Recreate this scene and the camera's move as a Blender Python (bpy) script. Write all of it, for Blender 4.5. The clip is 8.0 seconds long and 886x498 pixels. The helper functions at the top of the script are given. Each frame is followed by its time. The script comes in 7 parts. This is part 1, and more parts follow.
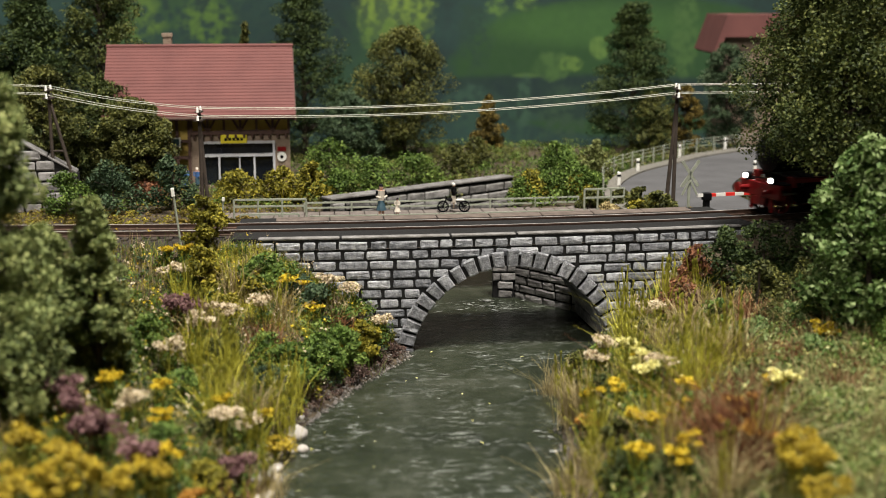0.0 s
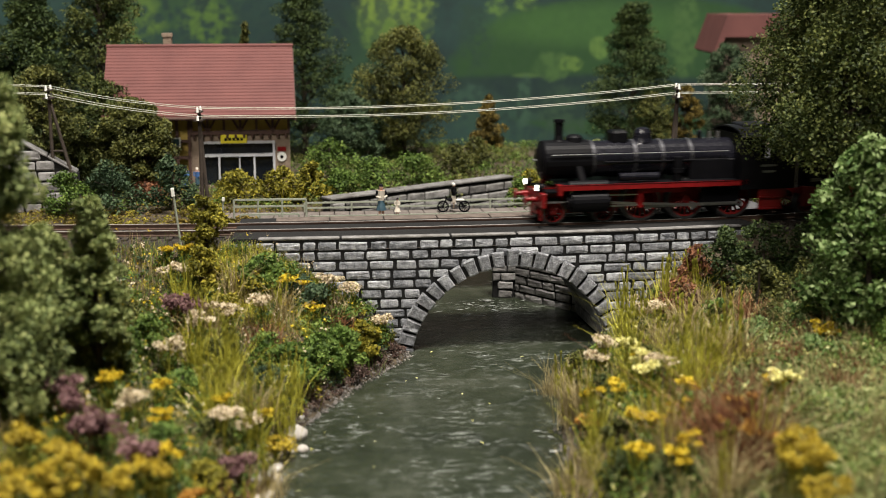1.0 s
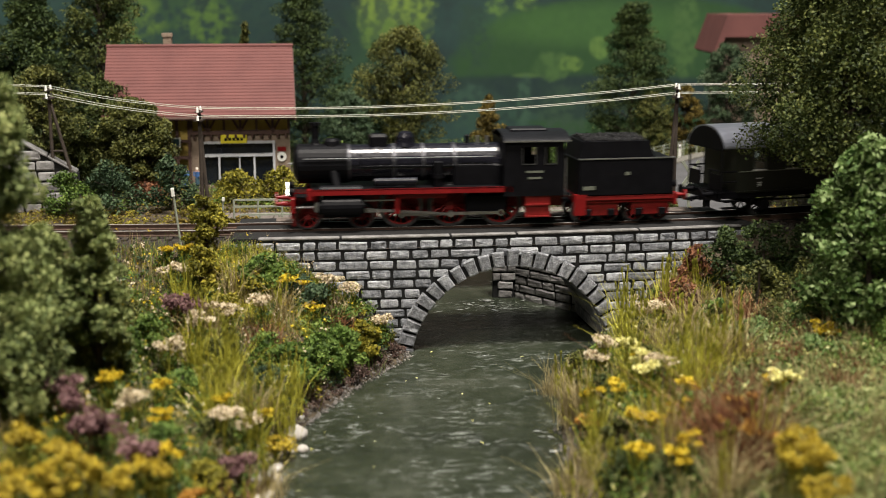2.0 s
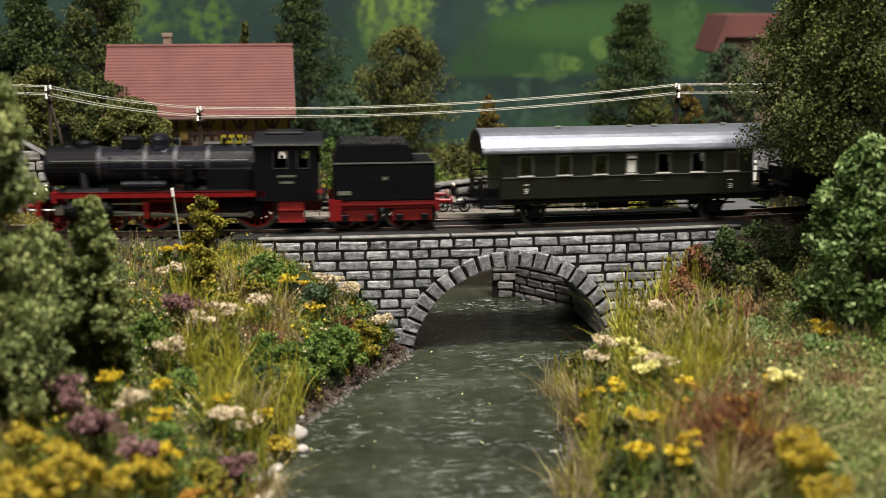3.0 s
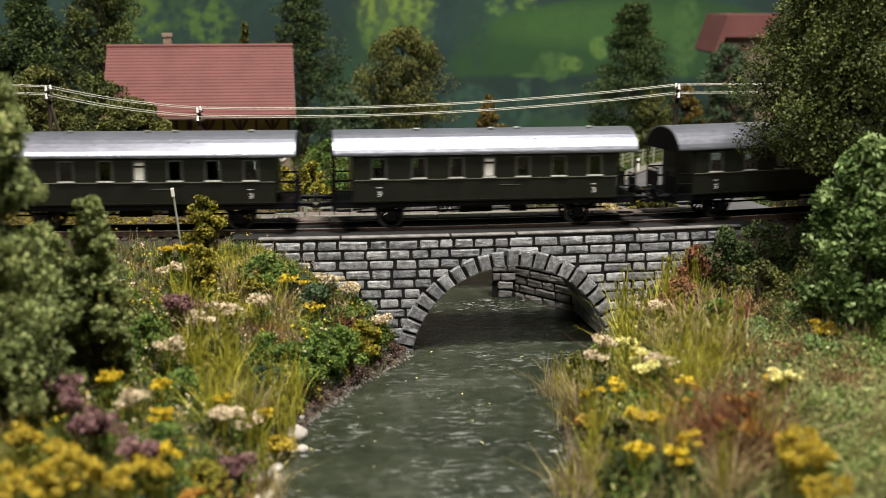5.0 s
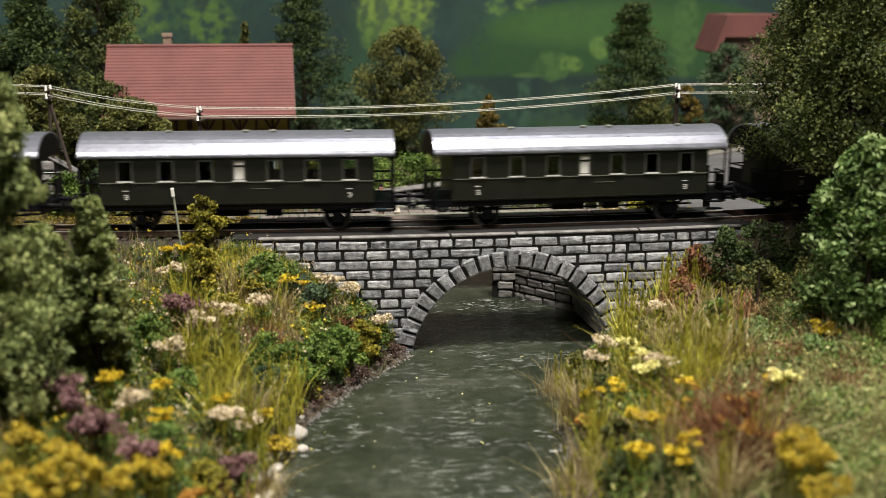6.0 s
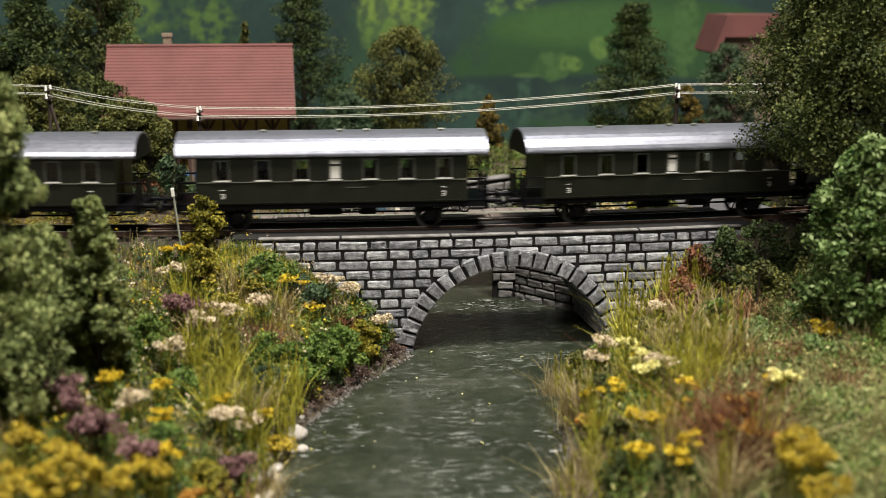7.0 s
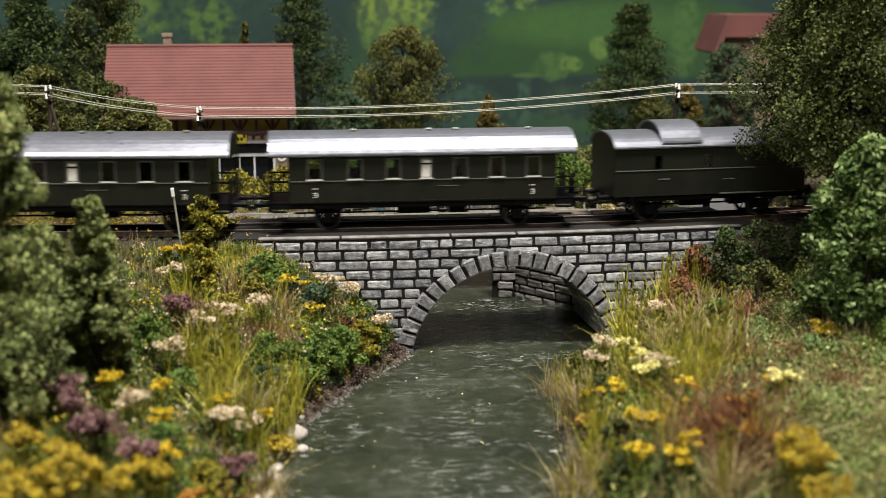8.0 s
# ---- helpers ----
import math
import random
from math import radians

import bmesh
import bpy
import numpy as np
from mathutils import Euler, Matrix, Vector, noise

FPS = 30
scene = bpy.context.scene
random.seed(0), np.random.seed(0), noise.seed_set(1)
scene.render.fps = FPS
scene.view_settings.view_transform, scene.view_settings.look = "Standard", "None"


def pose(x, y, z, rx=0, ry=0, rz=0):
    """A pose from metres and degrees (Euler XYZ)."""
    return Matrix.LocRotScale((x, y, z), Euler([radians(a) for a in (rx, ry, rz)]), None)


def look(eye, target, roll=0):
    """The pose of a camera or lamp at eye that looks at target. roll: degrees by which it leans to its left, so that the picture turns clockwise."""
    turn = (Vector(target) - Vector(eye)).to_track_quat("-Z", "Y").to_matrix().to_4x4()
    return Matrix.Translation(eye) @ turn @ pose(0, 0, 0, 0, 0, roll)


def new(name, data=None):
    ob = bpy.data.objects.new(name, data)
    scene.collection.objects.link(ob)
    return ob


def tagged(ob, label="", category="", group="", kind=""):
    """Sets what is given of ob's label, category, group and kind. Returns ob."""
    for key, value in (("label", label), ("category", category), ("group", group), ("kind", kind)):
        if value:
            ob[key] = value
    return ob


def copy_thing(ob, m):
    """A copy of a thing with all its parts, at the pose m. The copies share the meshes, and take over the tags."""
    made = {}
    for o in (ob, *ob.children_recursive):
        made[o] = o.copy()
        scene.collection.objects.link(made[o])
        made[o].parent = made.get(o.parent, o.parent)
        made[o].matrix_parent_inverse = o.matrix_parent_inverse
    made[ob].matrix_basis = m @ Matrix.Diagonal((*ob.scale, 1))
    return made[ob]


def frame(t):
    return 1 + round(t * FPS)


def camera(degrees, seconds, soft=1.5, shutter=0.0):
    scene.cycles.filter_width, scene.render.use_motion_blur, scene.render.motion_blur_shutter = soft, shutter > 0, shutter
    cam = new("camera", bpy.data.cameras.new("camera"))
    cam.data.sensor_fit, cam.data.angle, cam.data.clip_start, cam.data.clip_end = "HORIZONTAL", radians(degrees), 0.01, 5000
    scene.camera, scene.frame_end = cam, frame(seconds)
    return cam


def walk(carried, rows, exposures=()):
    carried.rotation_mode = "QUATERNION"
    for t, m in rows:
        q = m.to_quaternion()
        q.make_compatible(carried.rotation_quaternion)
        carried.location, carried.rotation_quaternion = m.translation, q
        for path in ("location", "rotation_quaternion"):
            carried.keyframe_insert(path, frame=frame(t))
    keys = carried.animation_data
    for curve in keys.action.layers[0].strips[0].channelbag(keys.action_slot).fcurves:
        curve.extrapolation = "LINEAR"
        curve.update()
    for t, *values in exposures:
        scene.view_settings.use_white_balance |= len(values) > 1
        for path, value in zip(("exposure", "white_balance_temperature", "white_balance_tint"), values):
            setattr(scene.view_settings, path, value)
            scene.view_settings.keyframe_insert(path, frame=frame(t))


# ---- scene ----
# A model railway layout in H0 scale, all sizes true to the model (metres). z = 0 is the rail head on the bridge.
cam = camera(40.07, 8.0, soft=0.8, shutter=0.5)
EYE = (0.0, -0.58413, 0.11022)
PITCH = 11.93
cam.data.dof.use_dof, cam.data.dof.focus_distance, cam.data.dof.aperture_fstop = True, 0.62, 12.5
walk(cam, [(0.0, pose(*EYE, 90 - PITCH, 0, 0)), (8.0, pose(*EYE, 90 - PITCH, 0, 0))])
scene.view_settings.exposure = 0.0

# ---- light: a dim room, an unseen ceiling lamp over the layout's front, two added fills ----
world = bpy.data.worlds.new("room_world")
scene.world = world
world.use_nodes = True
world.node_tree.nodes["Background"].inputs[0].default_value = (0.8, 0.9, 1.0, 1)
world.node_tree.nodes["Background"].inputs[1].default_value = 0.15


def area_lamp(name, eye, target, size, watts, colour):
    data = bpy.data.lights.new(name, "AREA")
    data.shape, data.size, data.energy, data.color = "DISK", size, watts, colour
    lamp = new(name, data)
    lamp.matrix_world = look(eye, target)
    return lamp


area_lamp("unseen_lamp", (0.22, -0.40, 1.64), (0.0, -0.02, 0), 0.36, 68, (1.0, 0.925, 0.83))
# Added fill without a fixture, brightens the back of the layout.
area_lamp("unseen_lamp", (0.15, 0.10, 1.65), (0.05, 0.25, 0), 0.6, 5, (0.95, 0.98, 1.0))
# Added low fill from the front left, lifts the faces towards the camera.
area_lamp("unseen_lamp", (-0.50, -1.35, 1.30), (0.0, 0.0, 0), 0.5, 21, (1.0, 0.92, 0.82))
# ---- the plan: u along the track, v across it (away from the viewer), on a wide curve ----
TURN0, CURVE = radians(7.327), 0.53
ZW = -0.057  # water level


BEND_U, BEND_CURVE = 0.10, 1.5       # past this the line bends away more tightly


def heading(u):
    return TURN0 + CURVE * min(u, BEND_U) + BEND_CURVE * max(0.0, u - BEND_U)


def uvz(u, v, z):
    th, e = heading(u), heading(min(u, BEND_U))
    x, y = (math.sin(e) - math.sin(TURN0)) / CURVE, (math.cos(TURN0) - math.cos(e)) / CURVE
    if u > BEND_U:
        x, y = x + (math.sin(th) - math.sin(e)) / BEND_CURVE, y + (math.cos(e) - math.cos(th)) / BEND_CURVE
    return Vector((x - v * math.sin(th), y + v * math.cos(th), z))


def to_uv(x, y):
    dx, dy = x + math.sin(TURN0) / CURVE, y - math.cos(TURN0) / CURVE
    u, v = (math.atan2(dx, -dy) - TURN0) / CURVE, 1 / CURVE - math.hypot(dx, dy)
    if u <= BEND_U:
        return u, v
    e = heading(BEND_U)
    cx = (math.sin(e) - math.sin(TURN0)) / CURVE - math.sin(e) / BEND_CURVE
    cy = (math.cos(TURN0) - math.cos(e)) / CURVE + math.cos(e) / BEND_CURVE
    dx, dy = x - cx, y - cy
    return BEND_U + (math.atan2(dx, -dy) - e) / BEND_CURVE, 1 / BEND_CURVE - math.hypot(dx, dy)


def track_pose(u, v=0.0, z=0.0):
    p = uvz(u, v, z)
    return pose(p.x, p.y, p.z, 0, 0, math.degrees(heading(u)))


def lerp_table(t, table):
    if t <= table[0][0]:
        return table[0][1]
    for (a, x), (b, y) in zip(table, table[1:]):
        if t <= b:
            return x + (y - x) * (t - a) / (b - a)
    return table[-1][1]


def smooth(t):
    t = min(1.0, max(0.0, t))
    return t * t * (3 - 2 * t)


LEFT_BANK = [(-0.6, -0.06), (-0.189, -0.0595), (-0.158, -0.0628), (-0.121, -0.0508), (-0.079, -0.0354), (-0.039, -0.0156),
             (0.03, -0.016), (0.06, -0.05), (0.14, -0.074), (0.2, -0.074)]
RIGHT_BANK = [(-0.60, 0.050), (-0.2, 0.044), (-0.134, 0.045), (-0.045, 0.066), (-0.02, 0.078), (0.03, 0.085), (0.055, 0.068),
              (0.081, 0.036), (0.12, -0.02), (0.2, -0.25)]


def rough(x, y, s, amp):
    return amp * noise.noise(Vector((x * s, y * s, 3.1)))


def ground(x, y):
    """Height of the landscape."""
    u, v = to_uv(x, y)
    left, right = lerp_table(y, LEFT_BANK), lerp_table(y, RIGHT_BANK)
    d = max(left - x, x - right)          # distance outside the water line
    if y > 0.2:
        d = 0.2
    if d < 0:
        return ZW - 0.004 - min(0.008, -d * 0.5)
    side = -1 if x < (left + right) / 2 else 1
    if side < 0:
        bank = ZW + 0.010 * smooth(d / 0.012) + 0.26 * d
    else:
        bank = ZW + 0.012 * smooth(d / 0.012) + 0.17 * d
    bank += rough(x, y, 28, 0.004) * smooth(d / 0.02)
    if v > 0.03:                           # land behind the line
        land = -0.016 + rough(x, y, 20, 0.002) - 0.75 * max(0, y - 0.43)
        shore = min(x + 0.074, 0.048 - x, 0.1155 + (x + 0.066) * 0.8036 - y, y - 0.05)
        if shore > 0 and y > 0.05:         # the stream turns behind the footbridge
            return min(land, -0.016 - shore * 8) if shore < 0.006 else ZW - 0.006
        cut = ZW + 0.02 + 4.0 * d
        return min(land, cut)
    if side < 0:
        dist = math.hypot(max(0, -v - 0.030), max(0, u + 0.088))
    else:
        dist = math.hypot(max(0, -v - 0.030), max(0, 0.134 - u))
    emb = -0.0058 - 0.62 * dist
    bank = min(bank, -0.008)
    z = max(bank, emb)
    if d < 0.020:
        z = min(z, ZW - 0.001 + d * 0.9)
    return z


# ---- mesh helpers ----
def link_mesh(name, bm, mat, parent=None, label="", smooth_faces=False):
    me = bpy.data.meshes.new(name)
    bm.to_mesh(me)
    bm.free()
    if smooth_faces:
        for p in me.polygons:
            p.use_smooth = True
    me.materials.append(mat)
    ob = new(name, me)
    ob.parent = parent
    if label:
        ob["label"] = label
    return ob


def part(name, bm, mat, parent, label="", smooth_faces=False):
    return link_mesh(name, bm, mat, parent, label, smooth_faces)


def empty(name, m=None, **tags):
    ob = new(name)
    ob.empty_display_size = 0.005
    if m is not None:
        ob.matrix_basis = m
    return tagged(ob, **tags)


def box(bm, x0, x1, y0, y1, z0, z1, bevel=0.0):
    m = Matrix.LocRotScale(((x0 + x1) / 2, (y0 + y1) / 2, (z0 + z1) / 2), None, (abs(x1 - x0), abs(y1 - y0), abs(z1 - z0)))
    got = bmesh.ops.create_cube(bm, size=1, matrix=m)
    if bevel:
        edges = {e for v in got["verts"] for e in v.link_edges}
        bmesh.ops.bevel(bm, geom=list(edges), offset=bevel, segments=1, affect="EDGES")
    return bm


def boxes(*rows, bevel=0.0):
    bm = bmesh.new()
    for r in rows:
        box(bm, *r, bevel=bevel)
    return bm


def tube(bm, a, b, r0, r1=None, seg=8):
    a, b = Vector(a), Vector(b)
    d = b - a
    m = Matrix.Translation((a + b) / 2) @ d.to_track_quat("Z", "Y").to_matrix().to_4x4()
    bmesh.ops.create_cone(bm, cap_ends=True, segments=seg, radius1=r0, radius2=r0 if r1 is None else r1, depth=d.length, matrix=m)
    return bm


def tubes(*rows, seg=8):
    bm = bmesh.new()
    for a, b, *r in rows:
        tube(bm, a, b, *r, seg=seg)
    return bm


def ball(bm, c, r, sub=2, squash=(1, 1, 1)):
    m = Matrix.LocRotScale(c, None, squash)
    bmesh.ops.create_icosphere(bm, subdivisions=sub, radius=r, matrix=m)
    return bm


def prism(bm, pts, y0, y1):
    """A profile of (x, z) drawn out along y."""
    a = [bm.verts.new((x, y0, z)) for x, z in pts]
    b = [bm.verts.new((x, y1, z)) for x, z in pts]
    bm.faces.new(a)
    bm.faces.new(b[::-1])
    for i in range(len(pts)):
        j = (i + 1) % len(pts)
        bm.faces.new((a[j], a[i], b[i], b[j]))
    bmesh.ops.recalc_face_normals(bm, faces=bm.faces[:])
    return bm


def prism_x(bm, pts, x0, x1):
    """A profile of (y, z) drawn out along x."""
    a = [bm.verts.new((x0, y, z)) for y, z in pts]
    b = [bm.verts.new((x1, y, z)) for y, z in pts]
    bm.faces.new(a)
    bm.faces.new(b[::-1])
    for i in range(len(pts)):
        j = (i + 1) % len(pts)
        bm.faces.new((a[j], a[i], b[i], b[j]))
    bmesh.ops.recalc_face_normals(bm, faces=bm.faces[:])
    return bm


def raw_mesh(name, verts, faces, mat, parent=None, label=""):
    """One mesh from numpy arrays: verts (n, 3), faces (m, 3 or 4)."""
    me = bpy.data.meshes.new(name)
    verts, faces = np.asarray(verts, np.float32), np.asarray(faces, np.int32)
    n, k = faces.shape
    me.vertices.add(len(verts))
    me.vertices.foreach_set("co", verts.ravel())
    me.loops.add(n * k)
    me.loops.foreach_set("vertex_index", faces.ravel())
    me.polygons.add(n)
    me.polygons.foreach_set("loop_start", np.arange(0, n * k, k, dtype=np.int32))
    me.update(calc_edges=True)
    me.materials.append(mat)
    ob = new(name, me)
    ob.parent = parent
    if label:
        ob["label"] = label
    return ob


def ring(bm, r0, r1, y0, y1, seg=28):
    vs = []
    for i in range(seg):
        a = 2 * math.pi * i / seg
        vs.append([bm.verts.new((r * math.cos(a), y, r * math.sin(a))) for r, y in ((r0, y0), (r1, y0), (r1, y1), (r0, y1))])
    for i in range(seg):
        p, q = vs[i], vs[(i + 1) % seg]
        for k in range(4):
            bm.faces.new((p[k], p[(k + 1) % 4], q[(k + 1) % 4], q[k]))


def side_wall(x0, x1, z0, z1, holes, y, t):
    """One plate with a row of openings (xa, xb, za, zb), all of one height, cut through it."""
    bm = bmesh.new()
    holes = sorted(holes)
    xs_ = [x0] + [x for h in holes for x in h[:2]] + [x1]
    zs_ = [z0, holes[0][2], holes[0][3], z1]
    vs = [[bm.verts.new((x, y, z)) for z in zs_] for x in xs_]
    faces = [bm.faces.new((vs[i][j], vs[i + 1][j], vs[i + 1][j + 1], vs[i][j + 1])) for i in range(len(xs_) - 1) for j in range(3) if not (i % 2 == 1 and j == 1)]
    got = bmesh.ops.extrude_face_region(bm, geom=faces)
    for v in got["geom"]:
        if isinstance(v, bmesh.types.BMVert):
            v.co.y += t
    bmesh.ops.recalc_face_normals(bm, faces=bm.faces[:])
    return bm


# ---- materials ----
def material(name, colours, scale=300, rough=0.7, bump=0.3, metal=0.0, fine=None, dist=0.0006, spec=0.4, island=0.0, obj_var=0.0, coat=0.0):
    """Colours from dark to light over a noise of the given scale (1/m); a finer noise for grain and relief."""
    m = bpy.data.materials.new(name)
    m.use_nodes = True
    n, l = m.node_tree.nodes, m.node_tree.links
    b = n["Principled BSDF"]
    tc = n.new("ShaderNodeTexCoord")
    a = n.new("ShaderNodeTexNoise")
    a.inputs["Scale"].default_value, a.inputs["Detail"].default_value = scale, 4
    l.new(tc.outputs["Object"], a.inputs["Vector"])
    f = n.new("ShaderNodeTexNoise")
    f.inputs["Scale"].default_value, f.inputs["Detail"].default_value = fine or scale * 6, 3
    l.new(tc.outputs["Object"], f.inputs["Vector"])
    mix = n.new("ShaderNodeMath")
    mix.operation = "MULTIPLY_ADD"
    l.new(f.outputs["Fac"], mix.inputs[0])
    mix.inputs[1].default_value = 0.5
    add = n.new("ShaderNodeMath")
    add.operation = "MULTIPLY_ADD"
    l.new(a.outputs["Fac"], add.inputs[0])
    add.inputs[1].default_value, add.inputs[2].default_value = 0.9, -0.2
    l.new(add.outputs[0], mix.inputs[2])
    out = mix.outputs[0]
    for amount, node, sock in ((island, "ShaderNodeNewGeometry", "Random Per Island"), (obj_var, "ShaderNodeObjectInfo", "Random")):
        if amount:
            g = n.new(node)
            ma = n.new("ShaderNodeMath")
            ma.operation = "MULTIPLY_ADD"
            l.new(g.outputs[sock], ma.inputs[0])
            ma.inputs[1].default_value = amount
            sh = n.new("ShaderNodeMath")
            sh.operation = "SUBTRACT"
            l.new(out, sh.inputs[0])
            sh.inputs[1].default_value = amount / 2
            l.new(sh.outputs[0], ma.inputs[2])
            out = ma.outputs[0]
    ramp = n.new("ShaderNodeValToRGB")
    els = ramp.color_ramp.elements
    for i, c in enumerate(colours):
        pos = 0.22 + 0.56 * i / max(1, len(colours) - 1)
        e = els[i] if i < 2 else els.new(pos)
        e.position, e.color = pos, (*c, 1)
    l.new(out, ramp.inputs[0])
    l.new(ramp.outputs[0], b.inputs["Base Color"])
    rr = n.new("ShaderNodeMapRange")
    l.new(f.outputs["Fac"], rr.inputs[0])
    rr.inputs[3].default_value, rr.inputs[4].default_value = max(0.02, rough - 0.12), min(1, rough + 0.12)
    l.new(rr.outputs[0], b.inputs["Roughness"])
    b.inputs["Metallic"].default_value = metal
    b.inputs["Specular IOR Level"].default_value = spec
    b.inputs["Coat Weight"].default_value = coat
    if bump:
        bp = n.new("ShaderNodeBump")
        bp.inputs["Strength"].default_value, bp.inputs["Distance"].default_value = bump, dist
        l.new(f.outputs["Fac"], bp.inputs["Height"])
        l.new(bp.outputs[0], b.inputs["Normal"])
    return m


def leaf_material(name, colours, scale=60, rough=0.65):
    m = material(name, colours, scale=scale, fine=scale * 8, rough=rough, bump=0, island=0.45, spec=0.25)
    n, l = m.node_tree.nodes, m.node_tree.links
    b, out = n["Principled BSDF"], n["Material Output"]
    tr = n.new("ShaderNodeBsdfTranslucent")
    ramp = [x for x in n if x.type == "VALTORGB"][0]
    l.new(ramp.outputs[0], tr.inputs[0])
    ms = n.new("ShaderNodeMixShader")
    ms.inputs[0].default_value = 0.22
    l.new(b.outputs[0], ms.inputs[1])
    l.new(tr.outputs[0], ms.inputs[2])
    l.new(ms.outputs[0], out.inputs["Surface"])
    return m
M_EARTH = material("earth", [(0.02, 0.016, 0.01), (0.06, 0.045, 0.028), (0.10, 0.08, 0.05)], 120, 0.9, 0.6)
M_STONE = material("grey_stone", [(0.080, 0.085, 0.096), (0.235, 0.245, 0.265), (0.48, 0.495, 0.52)], 360, 0.85, 0.8, obj_var=0.35, fine=1400)
M_VOUSS = material("arch_stone", [(0.07, 0.073, 0.080), (0.18, 0.187, 0.20), (0.40, 0.41, 0.43)], 480, 0.85, 1.0, obj_var=0.2, fine=1500, dist=0.001)
M_COPING = material("grey_coping", [(0.07, 0.066, 0.062), (0.15, 0.145, 0.14), (0.26, 0.255, 0.25)], 160, 0.85, 0.6, obj_var=0.15, fine=1100)
M_JOINT = material("dark_joint", [(0.003, 0.003, 0.003), (0.010, 0.010, 0.010)], 300, 0.95, 0.4)
M_RAIL = material("rusty_rail", [(0.03, 0.018, 0.012), (0.09, 0.05, 0.035)], 400, 0.6, 0.2)
M_RAILHEAD = material("rail_head_steel", [(0.34, 0.32, 0.30), (0.52, 0.50, 0.48)], 300, 0.45, 0.1, metal=0.4)
M_SLEEPER = material("sleeper", [(0.02, 0.015, 0.012), (0.06, 0.045, 0.035)], 400, 0.8, 0.3)
M_BALLAST = material("ballast", [(0.012, 0.010, 0.008), (0.04, 0.032, 0.025), (0.09, 0.075, 0.06)], 900, 0.9, 1.0)
M_PLANK = material("weathered_plank", [(0.06, 0.045, 0.038), (0.16, 0.13, 0.11)], 200, 0.8, 0.4)
M_COACH = material("dark_green_coach_paint", [(0.008, 0.0095, 0.007), (0.014, 0.0155, 0.011)], 120, 0.40, 0.05, spec=0.28)
M_ROOF = material("silver_roof_paint", [(0.24, 0.255, 0.31), (0.32, 0.335, 0.39)], 90, 0.33, 0.04, metal=0.75)
M_BLACK = material("matt_black", [(0.0028, 0.0028, 0.0036), (0.006, 0.006, 0.0075)], 200, 0.46, 0.08, spec=0.10)
M_TILE = material("red_roof_tile", [(0.100, 0.036, 0.033), (0.145, 0.053, 0.047)], 60, 0.75, 0.25, fine=900, obj_var=0.1)
M_ROOM = material("room_plaster", [(0.17, 0.17, 0.175), (0.23, 0.23, 0.235)], 4, 0.9, 0.1)
M_RED = material("loco_red", [(0.13, 0.005, 0.006), (0.21, 0.008, 0.009)], 300, 0.4, 0.1, spec=0.3)
M_REDWHEEL = material("wheel_red", [(0.12, 0.006, 0.006), (0.22, 0.010, 0.009)], 300, 0.5, 0.1)
M_BOILER = material("boiler_black", [(0.005, 0.005, 0.008), (0.011, 0.011, 0.016)], 120, 0.24, 0.06, spec=0.42)
M_BAND = material("dull_boiler_band", [(0.05, 0.05, 0.055), (0.09, 0.09, 0.10)], 300, 0.45, 0.1, metal=0.6)
M_STEEL = material("bright_steel", [(0.30, 0.30, 0.30), (0.5, 0.5, 0.5)], 300, 0.35, 0.1, metal=0.9)
M_TYRE = material("dark_steel", [(0.06, 0.06, 0.06), (0.14, 0.14, 0.14)], 300, 0.45, 0.1, metal=0.8)
M_COAL = material("coal", [(0.005, 0.005, 0.006), (0.02, 0.02, 0.022)], 700, 0.55, 1.0, dist=0.001)
M_WHITE = material("off_white_paint", [(0.62, 0.62, 0.58), (0.75, 0.75, 0.71)], 200, 0.6, 0.1)
M_INTERIOR = material("brown_interior", [(0.10, 0.055, 0.03), (0.16, 0.09, 0.05)], 100, 0.7, 0.1)
M_BELT = material("faded_trim", [(0.09, 0.10, 0.08), (0.14, 0.15, 0.12)], 200, 0.35, 0.05)
M_WINFRAME = material("greyed_window_frame", [(0.035, 0.038, 0.032), (0.06, 0.064, 0.055)], 200, 0.4, 0.05)
M_SILL = material("window_sill_alu", [(0.45, 0.45, 0.43), (0.6, 0.6, 0.58)], 200, 0.4, 0.05)
M_DARKROOF = material("grey_black_roof", [(0.005, 0.0055, 0.007), (0.009, 0.0095, 0.012)], 120, 0.5, 0.1, spec=0.14)


def glass_material(name, tint=(0.75, 0.8, 0.78), gloss=0.08):
    m = bpy.data.materials.new(name)
    m.use_nodes = True
    n, l = m.node_tree.nodes, m.node_tree.links
    out = n["Material Output"]
    tr, gl, mx, fr = n.new("ShaderNodeBsdfTransparent"), n.new("ShaderNodeBsdfGlossy"), n.new("ShaderNodeMixShader"), n.new("ShaderNodeFresnel")
    tr.inputs[0].default_value = (*tint, 1)
    gl.inputs["Roughness"].default_value = gloss
    fr.inputs[0].default_value = 1.5
    l.new(fr.outputs[0], mx.inputs[0])
    l.new(tr.outputs[0], mx.inputs[1])
    l.new(gl.outputs[0], mx.inputs[2])
    l.new(mx.outputs[0], out.inputs["Surface"])
    return m


M_GLASS = glass_material("clear_pane")


def glow_material(name, colour, strength):
    m = bpy.data.materials.new(name)
    m.use_nodes = True
    b = m.node_tree.nodes["Principled BSDF"]
    b.inputs["Base Color"].default_value = (*colour, 1)
    b.inputs["Emission Color"].default_value = (*colour, 1)
    b.inputs["Emission Strength"].default_value = strength
    return m


M_LAMP = glow_material("lit_headlamp", (1.0, 0.97, 0.85), 6.0)

